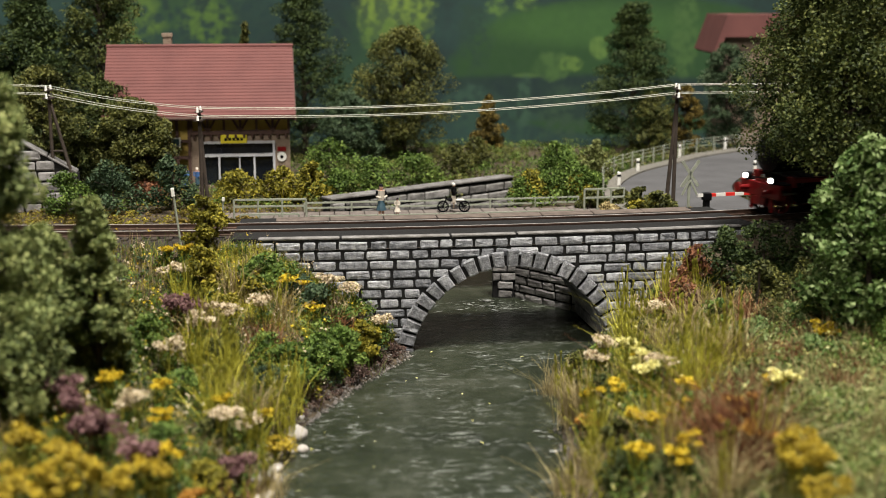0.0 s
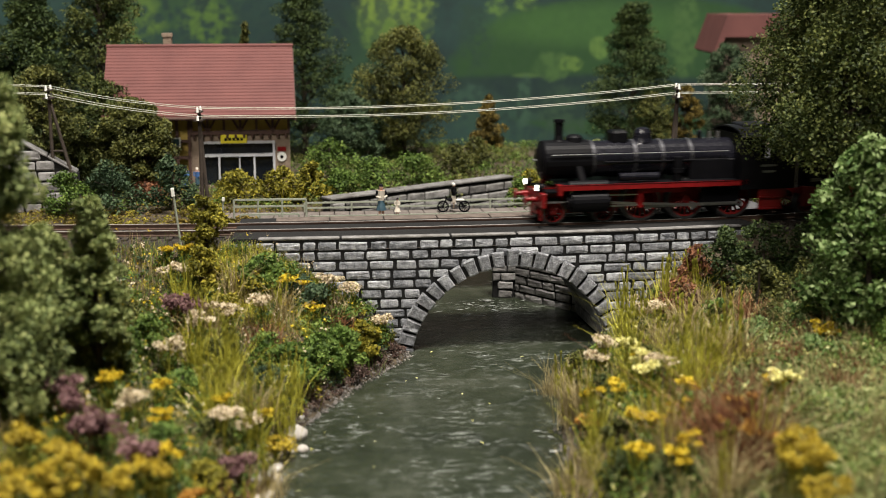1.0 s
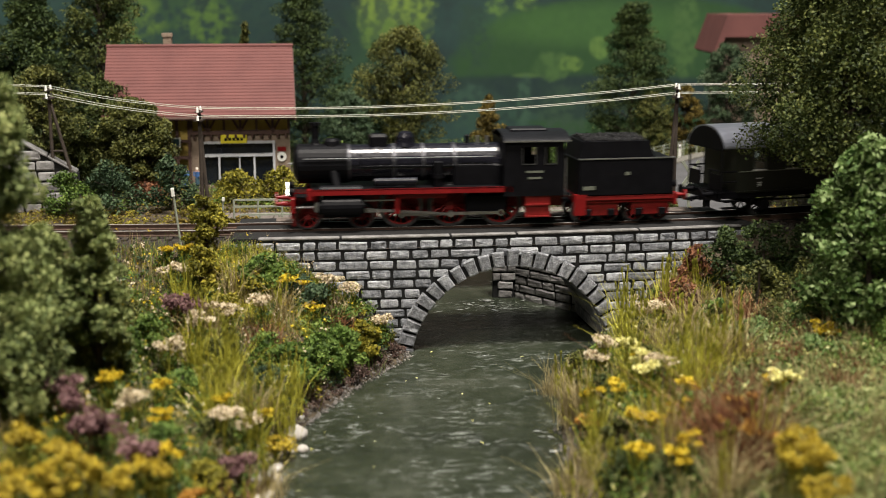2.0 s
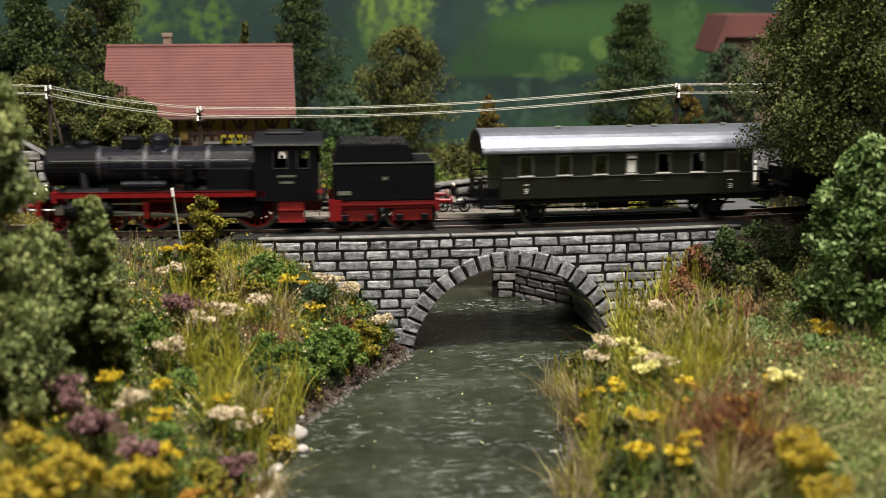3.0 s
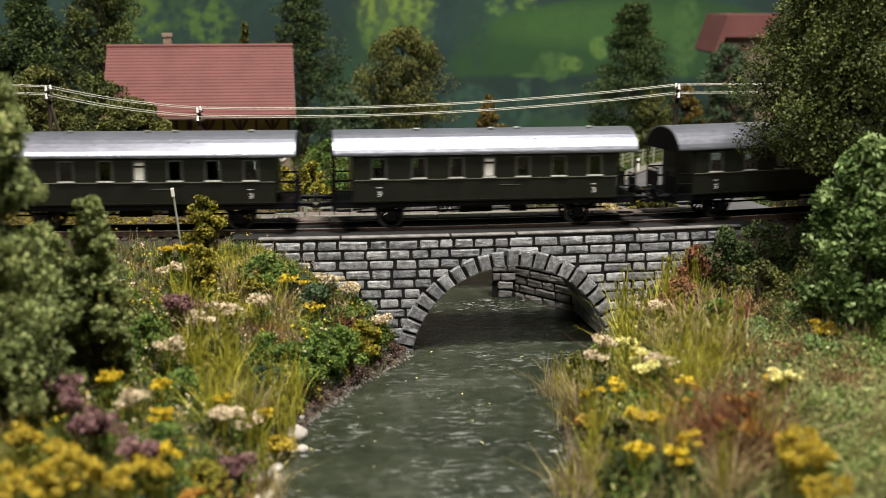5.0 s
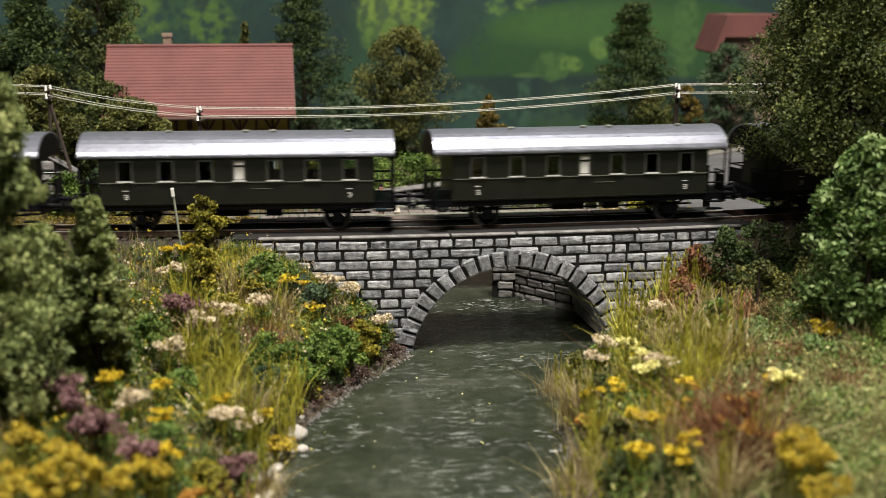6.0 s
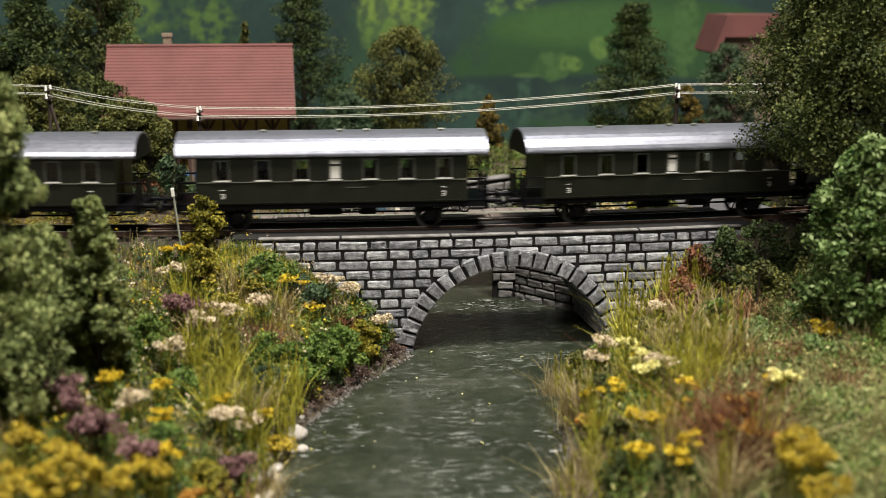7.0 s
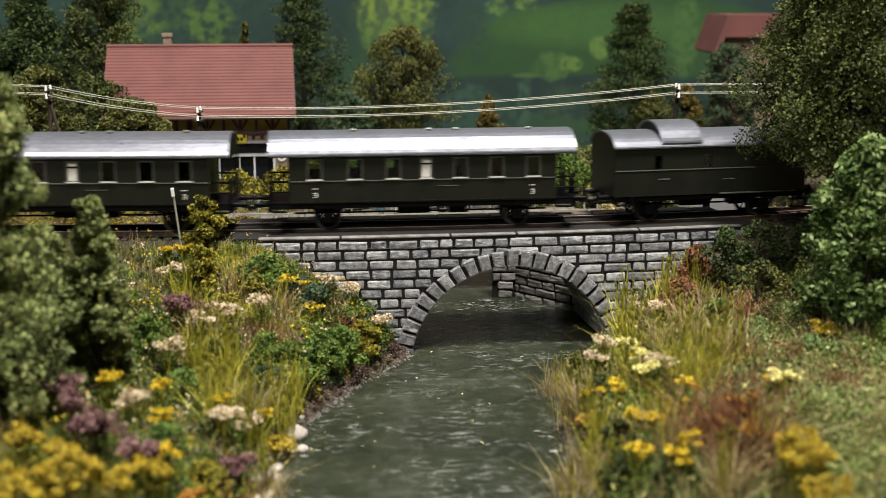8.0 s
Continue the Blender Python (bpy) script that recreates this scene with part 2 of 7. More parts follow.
def backdrop_material():
    """Painted hills: a dark teal wood with soft patches of meadow and sunlit trees. Rows: x, z, half width, half height, colour, softness."""
    m = material("backdrop_paint", [(0.0062, 0.0190, 0.0182), (0.0120, 0.0360, 0.0318), (0.0190, 0.0540, 0.0430)], 18, 0.8, 0.05, fine=120)
    n, l = m.node_tree.nodes, m.node_tree.links
    b = n["Principled BSDF"]
    col = [x for x in n if x.type == "VALTORGB"][0].outputs[0]
    tc = n.new("ShaderNodeTexCoord")
    ns = n.new("ShaderNodeTexNoise")
    ns.inputs["Scale"].default_value, ns.inputs["Detail"].default_value = 55, 5
    l.new(tc.outputs["Object"], ns.inputs["Vector"])
    leafy = n.new("ShaderNodeTexNoise")
    leafy.inputs["Scale"].default_value, leafy.inputs["Detail"].default_value = 130, 8
    l.new(tc.outputs["Object"], leafy.inputs["Vector"])
    hills = [(0.2104, 0.0308, 0.20064, 0.07575, (0.0156, 0.0528, 0.0146), 0.1, 0.06),
             (0.1678, 0.075, 0.11552, 0.021816, (0.0313, 0.0880, 0.0206), 0.9, 0.2),
             (0.1374, -0.0019, 0.25536, 0.02424, (0.0074, 0.0240, 0.0224), 0.35, 0.12),
             (-0.0997, 0.0447, 0.03344, 0.04545, (0.0147, 0.0480, 0.0224), 0.5, 0.15),
             (-0.1362, 0.0659, 0.04256, 0.03636, (0.0083, 0.0256, 0.0224), 0.6, 0.5),
             (-0.3368, 0.0902, 0.05472, 0.04242, (0.0202, 0.0560, 0.0241), 0.6, 0.9),
             (-0.2396, 0.0872, 0.05472, 0.03333, (0.0202, 0.0560, 0.0241), 0.6, 0.9),
             (-0.2, 0.0841, 0.02432, 0.02727, (0.0092, 0.0304, 0.0275), 0.6, 0.7)]
    groves = [(-0.0523, 0.0902, 0.038912, 0.035148, (0.1150, 0.1880, 0.0310), 0.25, 0.75),
              (-0.0681, 0.0647, 0.020672, 0.015756, (0.0690, 0.1320, 0.0258), 0.4, 0.9),
              (-0.0268, 0.0647, 0.015808, 0.015756, (0.0690, 0.1320, 0.0258), 0.4, 0.9),
              (-0.2548, 0.0811, 0.027968, 0.025452, (0.0570, 0.1160, 0.0241), 0.5, 1),
              (-0.3399, 0.0841, 0.03648, 0.026664, (0.0644, 0.1240, 0.0258), 0.5, 1),
              (0.1192, 0.0308, 0.020672, 0.014544, (0.0414, 0.0960, 0.0258), 0.4, 0.7),
              (0.1404, 0.0344, 0.013376, 0.007878, (0.0782, 0.1480, 0.0310), 0.4, 0.8),
              (0.0918, 0.0217, 0.015808, 0.002424, (0.0460, 0.1000, 0.0275), 0.5, 0.3),
              (0.169, 0.0514, 0.009728, 0.01212, (0.0736, 0.1440, 0.0310), 0.3, 0.7),
              (0.0553, 0.095, 0.01216, 0.009696, (0.0644, 0.1320, 0.0310), 0.4, 0.9),
              (0.0888, 0.0987, 0.010944, 0.008484, (0.0782, 0.1480, 0.0310), 0.4, 0.9),
              (0.034, 0.0659, 0.01824, 0.03636, (0.0129, 0.0384, 0.0258), 0.7, 0.9),
              (0.262, 0.0659, 0.015808, 0.037572, (0.0414, 0.0960, 0.0258), 0.5, 0.9),
              (0.034, -0.0098, 0.0304, 0.023028, (0.0221, 0.0576, 0.0396), 0.7, 0.9),
              (0.0705, -0.034, 0.04256, 0.02727, (0.0175, 0.0496, 0.0344), 0.8, 0.9),
              (0.1313, -0.0219, 0.02432, 0.0303, (0.0221, 0.0528, 0.0292), 0.7, 0.9),
              (0.0888, -0.0068, 0.008512, 0.02424, (0.0276, 0.0680, 0.0430), 0.7, 0.9)]
    for cx, cz, rx, rz, colour, soft, wob in hills + groves:
        sub = n.new("ShaderNodeVectorMath")
        sub.operation = "SUBTRACT"
        l.new(tc.outputs["Object"], sub.inputs[0])
        sub.inputs[1].default_value = (cx, 0, cz)
        mul = n.new("ShaderNodeVectorMath")
        mul.operation = "MULTIPLY"
        l.new(sub.outputs[0], mul.inputs[0])
        mul.inputs[1].default_value = (1 / rx, 0, 1 / rz)
        ln = n.new("ShaderNodeVectorMath")
        ln.operation = "LENGTH"
        l.new(mul.outputs[0], ln.inputs[0])
        ad = n.new("ShaderNodeMath")
        ad.operation = "MULTIPLY_ADD"
        l.new(ns.outputs["Fac"], ad.inputs[0])
        ad.inputs[1].default_value = wob * 1.6
        l.new(ln.outputs["Value"], ad.inputs[2])
        mr = n.new("ShaderNodeMapRange")
        mr.interpolation_type = "SMOOTHSTEP"
        l.new(ad.outputs[0], mr.inputs[0])
        mr.inputs[1].default_value, mr.inputs[2].default_value = 1 + wob * .8 + soft / 2, 1 + wob * .8 - soft / 2
        lf = n.new("ShaderNodeMapRange")
        l.new(leafy.outputs["Fac"], lf.inputs[0])
        lf.inputs[1].default_value, lf.inputs[2].default_value = 0.40, 0.58
        lf.inputs[3].default_value, lf.inputs[4].default_value = 1.0 - min(.95, wob), 1.0
        mm = n.new("ShaderNodeMath")
        mm.operation = "MULTIPLY"
        l.new(mr.outputs[0], mm.inputs[0])
        l.new(lf.outputs[0], mm.inputs[1])
        mx = n.new("ShaderNodeMix")
        mx.data_type = "RGBA"
        l.new(mm.outputs[0], mx.inputs["Factor"])
        l.new(col, mx.inputs["A"])
        mx.inputs["B"].default_value = (*colour, 1)
        col = mx.outputs["Result"]
    l.new(col, b.inputs["Base Color"])
    return m


M_BACKDROP = backdrop_material()
M_ASPHALT = material("grey_asphalt", [(0.06, 0.06, 0.063), (0.10, 0.10, 0.105)], 60, 0.85, 0.3, fine=1500)
M_KERB = material("pale_verge", [(0.10, 0.095, 0.08), (0.20, 0.19, 0.165)], 300, 0.85, 0.5)
M_FENCE = material("grey_green_paint", [(0.20, 0.22, 0.17), (0.32, 0.34, 0.28)], 300, 0.6, 0.2)
M_DECK = material("footbridge_deck", [(0.10, 0.085, 0.075), (0.19, 0.165, 0.15)], 250, 0.85, 0.4)
M_POLE = material("dark_timber_pole", [(0.025, 0.018, 0.013), (0.06, 0.045, 0.035)], 300, 0.8, 0.4)
M_WIRE = material("pale_thread_wire", [(0.5, 0.5, 0.42), (0.6, 0.6, 0.52)], 100, 0.6, 0.0)
M_PORCELAIN = material("white_insulator", [(0.75, 0.75, 0.72), (0.85, 0.85, 0.82)], 100, 0.3, 0.0)
M_WALL2 = material("ashlar_stone", [(0.08, 0.077, 0.075), (0.17, 0.165, 0.16), (0.30, 0.295, 0.29)], 200, 0.85, 0.7, obj_var=0.4, fine=1200)
M_HSTONE = material("tan_sandstone", [(0.15, 0.11, 0.08), (0.26, 0.20, 0.15)], 150, 0.85, 0.6, fine=700)
M_YELLOW = material("ochre_plaster", [(0.36, 0.26, 0.06), (0.50, 0.38, 0.10)], 100, 0.8, 0.2)
M_TIMBER = material("brown_timber", [(0.05, 0.026, 0.02), (0.09, 0.05, 0.04)], 200, 0.75, 0.2)
M_FRAME = material("grey_window_frame", [(0.38, 0.39, 0.42), (0.50, 0.51, 0.54)], 100, 0.5, 0.05)
M_SIGN = material("yellow_sign", [(0.72, 0.62, 0.03), (0.82, 0.72, 0.05)], 100, 0.5, 0.0)
M_SIGNRED = material("signal_red", [(0.55, 0.02, 0.015), (0.65, 0.03, 0.02)], 100, 0.5, 0.0)
M_DARKGLASS = material("dark_window_glass", [(0.006, 0.008, 0.012), (0.012, 0.015, 0.02)], 50, 0.12, 0.0, spec=0.5)
M_BLUE = material("blue_cloth", [(0.03, 0.08, 0.22), (0.06, 0.16, 0.38)], 300, 0.7, 0.1)
M_SKIN = material("figurine_tan", [(0.45, 0.27, 0.19), (0.55, 0.34, 0.25)], 300, 0.6, 0.0)
M_CREAM = material("figurine_cream", [(0.55, 0.50, 0.42), (0.65, 0.60, 0.52)], 300, 0.6, 0.0)
M_TEAL = material("figurine_teal", [(0.02, 0.05, 0.07), (0.05, 0.10, 0.13)], 300, 0.6, 0.0)
M_FOAM = material("pale_foam", [(0.06, 0.065, 0.055), (0.13, 0.14, 0.125), (0.36, 0.37, 0.36)], 200, 0.5, 0.1, island=0.6)
M_PEBBLE = material("pale_river_pebble", [(0.28, 0.26, 0.23), (0.45, 0.42, 0.38), (0.6, 0.58, 0.54)], 200, 0.8, 0.4, obj_var=0.3, fine=900)
M_GRAVEL = material("wet_gravel", [(0.04, 0.035, 0.03), (0.11, 0.10, 0.09), (0.24, 0.22, 0.20)], 500, 0.6, 0.3, island=0.4)
M_BARK = material("bark", [(0.025, 0.018, 0.012), (0.08, 0.06, 0.045)], 300, 0.9, 0.8)

L_DARK = leaf_material("dark_leaves", [(0.014, 0.024, 0.006), (0.056, 0.078, 0.020), (0.14, 0.155, 0.040)])
# Fir green; also gives the bushes under the large tree their shade.
L_FIR_SHADE = leaf_material("fir_and_shade_flock", [(0.012, 0.025, 0.008), (0.040, 0.065, 0.019), (0.085, 0.116, 0.031)])
L_OLIVE = leaf_material("olive_leaves", [(0.023, 0.028, 0.008), (0.085, 0.096, 0.025), (0.186, 0.186, 0.046)])
L_BLUE = leaf_material("blue_green_leaves", [(0.019, 0.039, 0.019), (0.054, 0.093, 0.046), (0.109, 0.155, 0.078)])
L_GREEN = leaf_material("mid_green_leaves", [(0.028, 0.054, 0.009), (0.085, 0.147, 0.025), (0.202, 0.279, 0.062)])
L_BRIGHT = leaf_material("bright_leaves", [(0.03, 0.065, 0.015), (0.10, 0.165, 0.04), (0.30, 0.38, 0.17)])
L_YELLOWGREEN = leaf_material("yellow_green_leaves", [(0.060, 0.062, 0.008), (0.20, 0.185, 0.022), (0.40, 0.34, 0.04)])
L_SAGE = leaf_material("sage_leaves", [(0.06, 0.085, 0.030), (0.175, 0.22, 0.072), (0.36, 0.39, 0.15)])
L_MEADOW = leaf_material("pale_meadow", [(0.13, 0.15, 0.05), (0.20, 0.23, 0.08), (0.29, 0.31, 0.12)])
L_GOLD = leaf_material("golden_leaves", [(0.045, 0.035, 0.010), (0.14, 0.105, 0.022), (0.25, 0.18, 0.04)])
L_RUST = leaf_material("rust_leaves", [(0.062, 0.028, 0.016), (0.202, 0.085, 0.043), (0.388, 0.186, 0.093)])
L_STRAW = leaf_material("straw", [(0.165, 0.126, 0.056), (0.37, 0.30, 0.14), (0.62, 0.53, 0.29)])
L_STALK = leaf_material("yellow_stalk", [(0.155, 0.155, 0.019), (0.403, 0.388, 0.046), (0.698, 0.651, 0.109)])
L_LITTER = leaf_material("leaf_litter", [(0.03, 0.017, 0.012), (0.09, 0.055, 0.042), (0.20, 0.14, 0.12)])
P_YELLOW = leaf_material("yellow_petals", [(0.28, 0.18, 0.01), (0.54, 0.40, 0.02), (0.72, 0.58, 0.05)])
P_CREAM = leaf_material("cream_petals", [(0.30, 0.23, 0.14), (0.54, 0.45, 0.30), (0.74, 0.66, 0.48)])
P_MUSTARD = leaf_material("mustard_petals", [(0.16, 0.12, 0.01), (0.36, 0.27, 0.025), (0.58, 0.44, 0.04)])
P_PALE = leaf_material("pale_yellow_petals", [(0.45, 0.42, 0.12), (0.70, 0.66, 0.25), (0.82, 0.80, 0.45)])
P_PURPLE = leaf_material("dusky_purple_petals", [(0.07, 0.03, 0.035), (0.17, 0.09, 0.09), (0.30, 0.18, 0.17)])
P_ORANGE = leaf_material("orange_petals", [(0.20, 0.09, 0.02), (0.42, 0.21, 0.04), (0.60, 0.38, 0.06)])


def water_material():
    m = material("stream_resin", [(0.009, 0.0125, 0.0075), (0.023, 0.029, 0.017), (0.050, 0.056, 0.040)], 30, 0.16, 0.0, fine=180, spec=0.5)
    n, l = m.node_tree.nodes, m.node_tree.links
    b = n["Principled BSDF"]
    ramp = [x for x in n if x.type == "VALTORGB"][0]
    tc = n.new("ShaderNodeTexCoord")
    mp = n.new("ShaderNodeMapping")
    mp.inputs["Scale"].default_value = (1.0, 2.0, 1.0)
    mp.inputs["Rotation"].default_value = (0, 0, -0.35)
    l.new(tc.outputs["Object"], mp.inputs["Vector"])
    s = n.new("ShaderNodeTexNoise")
    s.inputs["Scale"].default_value, s.inputs["Detail"].default_value, s.inputs["Roughness"].default_value = 140, 8, 0.75
    s.inputs["Distortion"].default_value = 0.6
    l.new(mp.outputs[0], s.inputs["Vector"])
    r2 = n.new("ShaderNodeValToRGB")
    r2.color_ramp.elements[0].position, r2.color_ramp.elements[1].position = 0.52, 0.74
    r2.color_ramp.elements[0].color, r2.color_ramp.elements[1].color = (0, 0, 0, 1), (0.8, 0.8, 0.8, 1)
    l.new(s.outputs["Fac"], r2.inputs[0])
    big = n.new("ShaderNodeTexNoise")
    big.inputs["Scale"].default_value, big.inputs["Detail"].default_value = 26, 3
    l.new(mp.outputs[0], big.inputs["Vector"])
    br = n.new("ShaderNodeMapRange")
    l.new(big.outputs["Fac"], br.inputs[0])
    br.inputs[1].default_value, br.inputs[2].default_value = 0.44, 0.64
    br.inputs[3].default_value, br.inputs[4].default_value = 0.10, 1.5
    pm = n.new("ShaderNodeMath")
    pm.operation, pm.use_clamp = "MULTIPLY", True
    l.new(r2.outputs[0], pm.inputs[0])
    l.new(br.outputs[0], pm.inputs[1])
    mix = n.new("ShaderNodeMix")
    mix.data_type = "RGBA"
    l.new(pm.outputs[0], mix.inputs["Factor"])
    l.new(ramp.outputs[0], mix.inputs["A"])
    mix.inputs["B"].default_value = (0.30, 0.32, 0.30, 1)
    l.new(mix.outputs["Result"], b.inputs["Base Color"])
    bp = n.new("ShaderNodeBump")
    bp.inputs["Strength"].default_value, bp.inputs["Distance"].default_value = 0.4, 0.0010
    l.new(s.outputs["Fac"], bp.inputs["Height"])
    l.new(bp.outputs[0], b.inputs["Normal"])
    return m


M_WATER = water_material()
# ---- terrain ----
def axis(rows):
    out = []
    for a, b, step in rows:
        out += list(np.arange(a, b - 1e-9, step))
    return out + [rows[-1][1]]


def sheet(name, xs, ys, height, mat):
    verts = [(x, y, height(x, y)) for y in ys for x in xs]
    nx = len(xs)
    faces = [(j * nx + i, j * nx + i + 1, (j + 1) * nx + i + 1, (j + 1) * nx + i) for j in range(len(ys) - 1) for i in range(nx - 1)]
    ob = raw_mesh(name, verts, faces, mat)
    ob.data.polygons.foreach_set("use_smooth", [True] * len(faces))
    return ob


tagged(sheet("ground", axis([(-1.4, -0.4, 0.05), (-0.4, -0.2, 0.01), (-0.2, -0.09, 0.004), (-0.09, 0.10, 0.0016), (0.10, 0.2, 0.004), (0.2, 0.45, 0.01), (0.45, 1.4, 0.05)]),
             axis([(-0.5, -0.3, 0.012), (-0.3, -0.24, 0.004), (-0.24, -0.02, 0.0016), (-0.02, 0.2, 0.004), (0.2, 0.5, 0.012), (0.5, 1.0, 0.05)]), ground, M_EARTH),
       "brown earth landscape of the model layout", "ground", kind="structure")


def ripple(x, y):
    return ZW + 0.00022 * noise.noise(Vector((x * 110, y * 190, 0))) + 0.00012 * noise.noise(Vector((x * 420, y * 500, 7)))


tagged(sheet("water", axis([(-0.30, -0.08, 0.01), (-0.08, 0.1, 0.0014), (0.1, 0.2, 0.01)]), axis([(-0.5, -0.24, 0.01), (-0.24, 0.1, 0.0018), (0.1, 0.22, 0.01)]), ripple, M_WATER),
       "murky olive green stream with pale ripples", "water", kind="structure")

# ---- the room round the layout ----
for name, r in (("wall_west", (-3.05, -3.0, -3.0, 2.0, -1.1, 1.9)), ("wall_east", (3.0, 3.05, -3.0, 2.0, -1.1, 1.9)),
                ("wall_south", (-3.0, 3.0, -3.05, -3.0, -1.1, 1.9)), ("wall_north", (-3.0, 3.0, 2.0, 2.05, -1.1, 1.9))):
    tagged(link_mesh(name, boxes(r), M_ROOM), "plain grey plaster wall of the layout room", "wall", kind="structure")
tagged(link_mesh("ceiling", boxes((-3.0, 3.0, -3.0, 2.0, 1.9, 1.95)), M_ROOM), "plain grey ceiling", "ceiling", kind="structure")
tagged(link_mesh("floor", boxes((-3.0, 3.0, -3.0, 2.0, -1.15, -1.1)), M_ROOM), "plain grey floor of the room", "floor", kind="structure")
tagged(link_mesh("trim", boxes((-1.4, 1.4, -0.515, -0.5, -0.16, -0.045)), M_PLANK), "wooden front edge of the layout", "trim", kind="structure")

# ---- painted backdrop ----
BACK_Y = 0.75


def back_point(x, z):
    return Vector((x, BACK_Y - 0.25 * max(0, abs(x) - 0.35) ** 1.5, z))


bm = bmesh.new()
cols = [-1.4 + 0.1 * i for i in range(29)]
rows = [(back_point(x, -0.30), back_point(x, 0.62)) for x in cols]
vs = [[bm.verts.new(p) for p in r] + [bm.verts.new(p + Vector((0, 0.006, 0))) for p in r] for r in rows]
for a, b in zip(vs, vs[1:]):
    bm.faces.new((a[0], b[0], b[1], a[1]))
    bm.faces.new((a[2], a[3], b[3], b[2]))
    bm.faces.new((a[1], b[1], b[3], a[3]))
bmesh.ops.recalc_face_normals(bm, faces=bm.faces[:])
backdrop = tagged(link_mesh("backdrop", bm, M_BACKDROP), "painted backdrop of dark teal green wooded hills", "backdrop", kind="structure")
# ---- stone arch bridge ----
ARCH_U, ARCH_Z, R_IN, R_OUT = 0.0295, -0.0645, 0.048, 0.0555
FACE_V, BACK_V = -0.0255, 0.027
WALL_U0, WALL_U1, WALL_TOP = -0.100, 0.150, -0.0012


def soffit(u):
    """Underside of the bridge at u."""
    d = abs(u - ARCH_U)
    if d >= R_IN:
        return ZW - 0.008
    return max(ZW - 0.008, ARCH_Z + math.sqrt(R_IN * R_IN - d * d))


bridge = empty("stone_bridge", label="grey stone arch bridge over the stream", category="bridge")
us = sorted(set([WALL_U0, WALL_U1] + [ARCH_U + R_IN * 0.988 * math.sin(radians(a)) for a in range(-90, 91, 5)]
                + list(np.arange(WALL_U0, WALL_U1, 0.012))))
bm = bmesh.new()
rings = []
for u in us:
    s = soffit(u)
    rings.append([bm.verts.new(uvz(u, v, z)) for v, z in ((FACE_V, s), (FACE_V, WALL_TOP), (BACK_V, WALL_TOP), (BACK_V, s))])
for a, b in zip(rings, rings[1:]):
    for i in range(4):
        j = (i + 1) % 4
        bm.faces.new((a[i], a[j], b[j], b[i]))
bm.faces.new(rings[0])
bm.faces.new(rings[-1])
bmesh.ops.recalc_face_normals(bm, faces=bm.faces[:])
part("bridge_core", bm, M_JOINT, bridge, "dark mortar core with deep joints")


def stone_block(u0, u1, z0, z1, v, depth, rng, place):
    """A rough-hewn stone: a back rim, a bulging front with broken corners. place maps (u, v, z)."""
    bm = bmesh.new()
    ins = min(0.0007, (z1 - z0) * 0.16)
    j = lambda a: rng.uniform(-a, a)
    rows = []
    hu, hz = u1 - u0, z1 - z0
    cut = min(0.13 * hz, 0.2 * hu)
    outline = [(cut, 0), (hu - cut, 0), (hu, cut), (hu, hz - cut), (hu - cut, hz), (cut, hz), (0, hz - cut), (0, cut)]
    outline = [(a + j(0.07 * hz), b + j(0.055 * hz)) for a, b in outline]
    for k, (inset, out) in enumerate(((0, 0.0), (0.0, depth * 0.6), (ins, depth))):
        ring = []
        for a, b in outline:
            ka, kb = 1 - 2 * inset / hu, 1 - 2 * inset / hz
            ring.append(bm.verts.new(place(u0 + hu / 2 + (a - hu / 2) * ka, v - out + (j(0.00022) if k == 2 else 0), z0 + hz / 2 + (b - hz / 2) * kb)))
        rows.append(ring)
    for a, b in zip(rows, rows[1:]):
        for i in range(8):
            bm.faces.new((a[i], a[(i + 1) % 8], b[(i + 1) % 8], b[i]))
    f = rows[-1]
    c = bm.verts.new(sum((x.co for x in f), Vector()) / 8 + (place(u0, v - 0.00006, z0) - place(u0, v, z0)))
    for i in range(8):
        bm.faces.new((f[i], f[(i + 1) % 8], c))
    bmesh.ops.recalc_face_normals(bm, faces=bm.faces[:])
    return bm


rng = random.Random(4)
COURSE = 0.0047
z_top = WALL_TOP - 0.0022
while z_top > ZW - 0.004:
    z0, z1 = z_top - COURSE + 0.00105 + rng.uniform(-.0002, .0002), z_top
    u = WALL_U0 + rng.uniform(0, 0.004)
    while u < WALL_U1 - 0.004:
        w = rng.choice((0.0068, 0.0085, 0.0095, 0.0105, 0.0120, 0.0145))
        u0, u1 = u, min(u + w - 0.0014, WALL_U1)
        u += w
        zm = (z0 + z1) / 2
        reach = R_OUT - 0.0012
        pieces = []
        if abs(zm - ARCH_Z) < reach:
            half = math.sqrt(max(0, reach ** 2 - (max(zm, ARCH_Z) - ARCH_Z) ** 2))
            lo, hi = ARCH_U - half, ARCH_U + half
            if u0 < lo:
                pieces.append((u0, min(u1, lo)))
            if u1 > hi:
                pieces.append((max(u0, hi), u1))
            a, b = max(u0, lo + 0.0005), min(u1, hi - 0.0005)
            near = min(max(ARCH_U, a), b)
            crown = ARCH_Z + math.sqrt(max(0, reach ** 2 - (near - ARCH_U) ** 2)) + 0.0003
            if b - a > 0.003 and crown < z1 - 0.0006:
                part("stone", stone_block(a, b, crown, z1, FACE_V, 0.0006, rng, uvz), M_STONE, bridge)
        else:
            pieces.append((u0, u1))
        for a, b in pieces:
            if b - a > 0.0022:
                part("stone", stone_block(a, b, z0, z1, FACE_V, 0.0006, rng, uvz), M_STONE, bridge)
    z_top -= COURSE

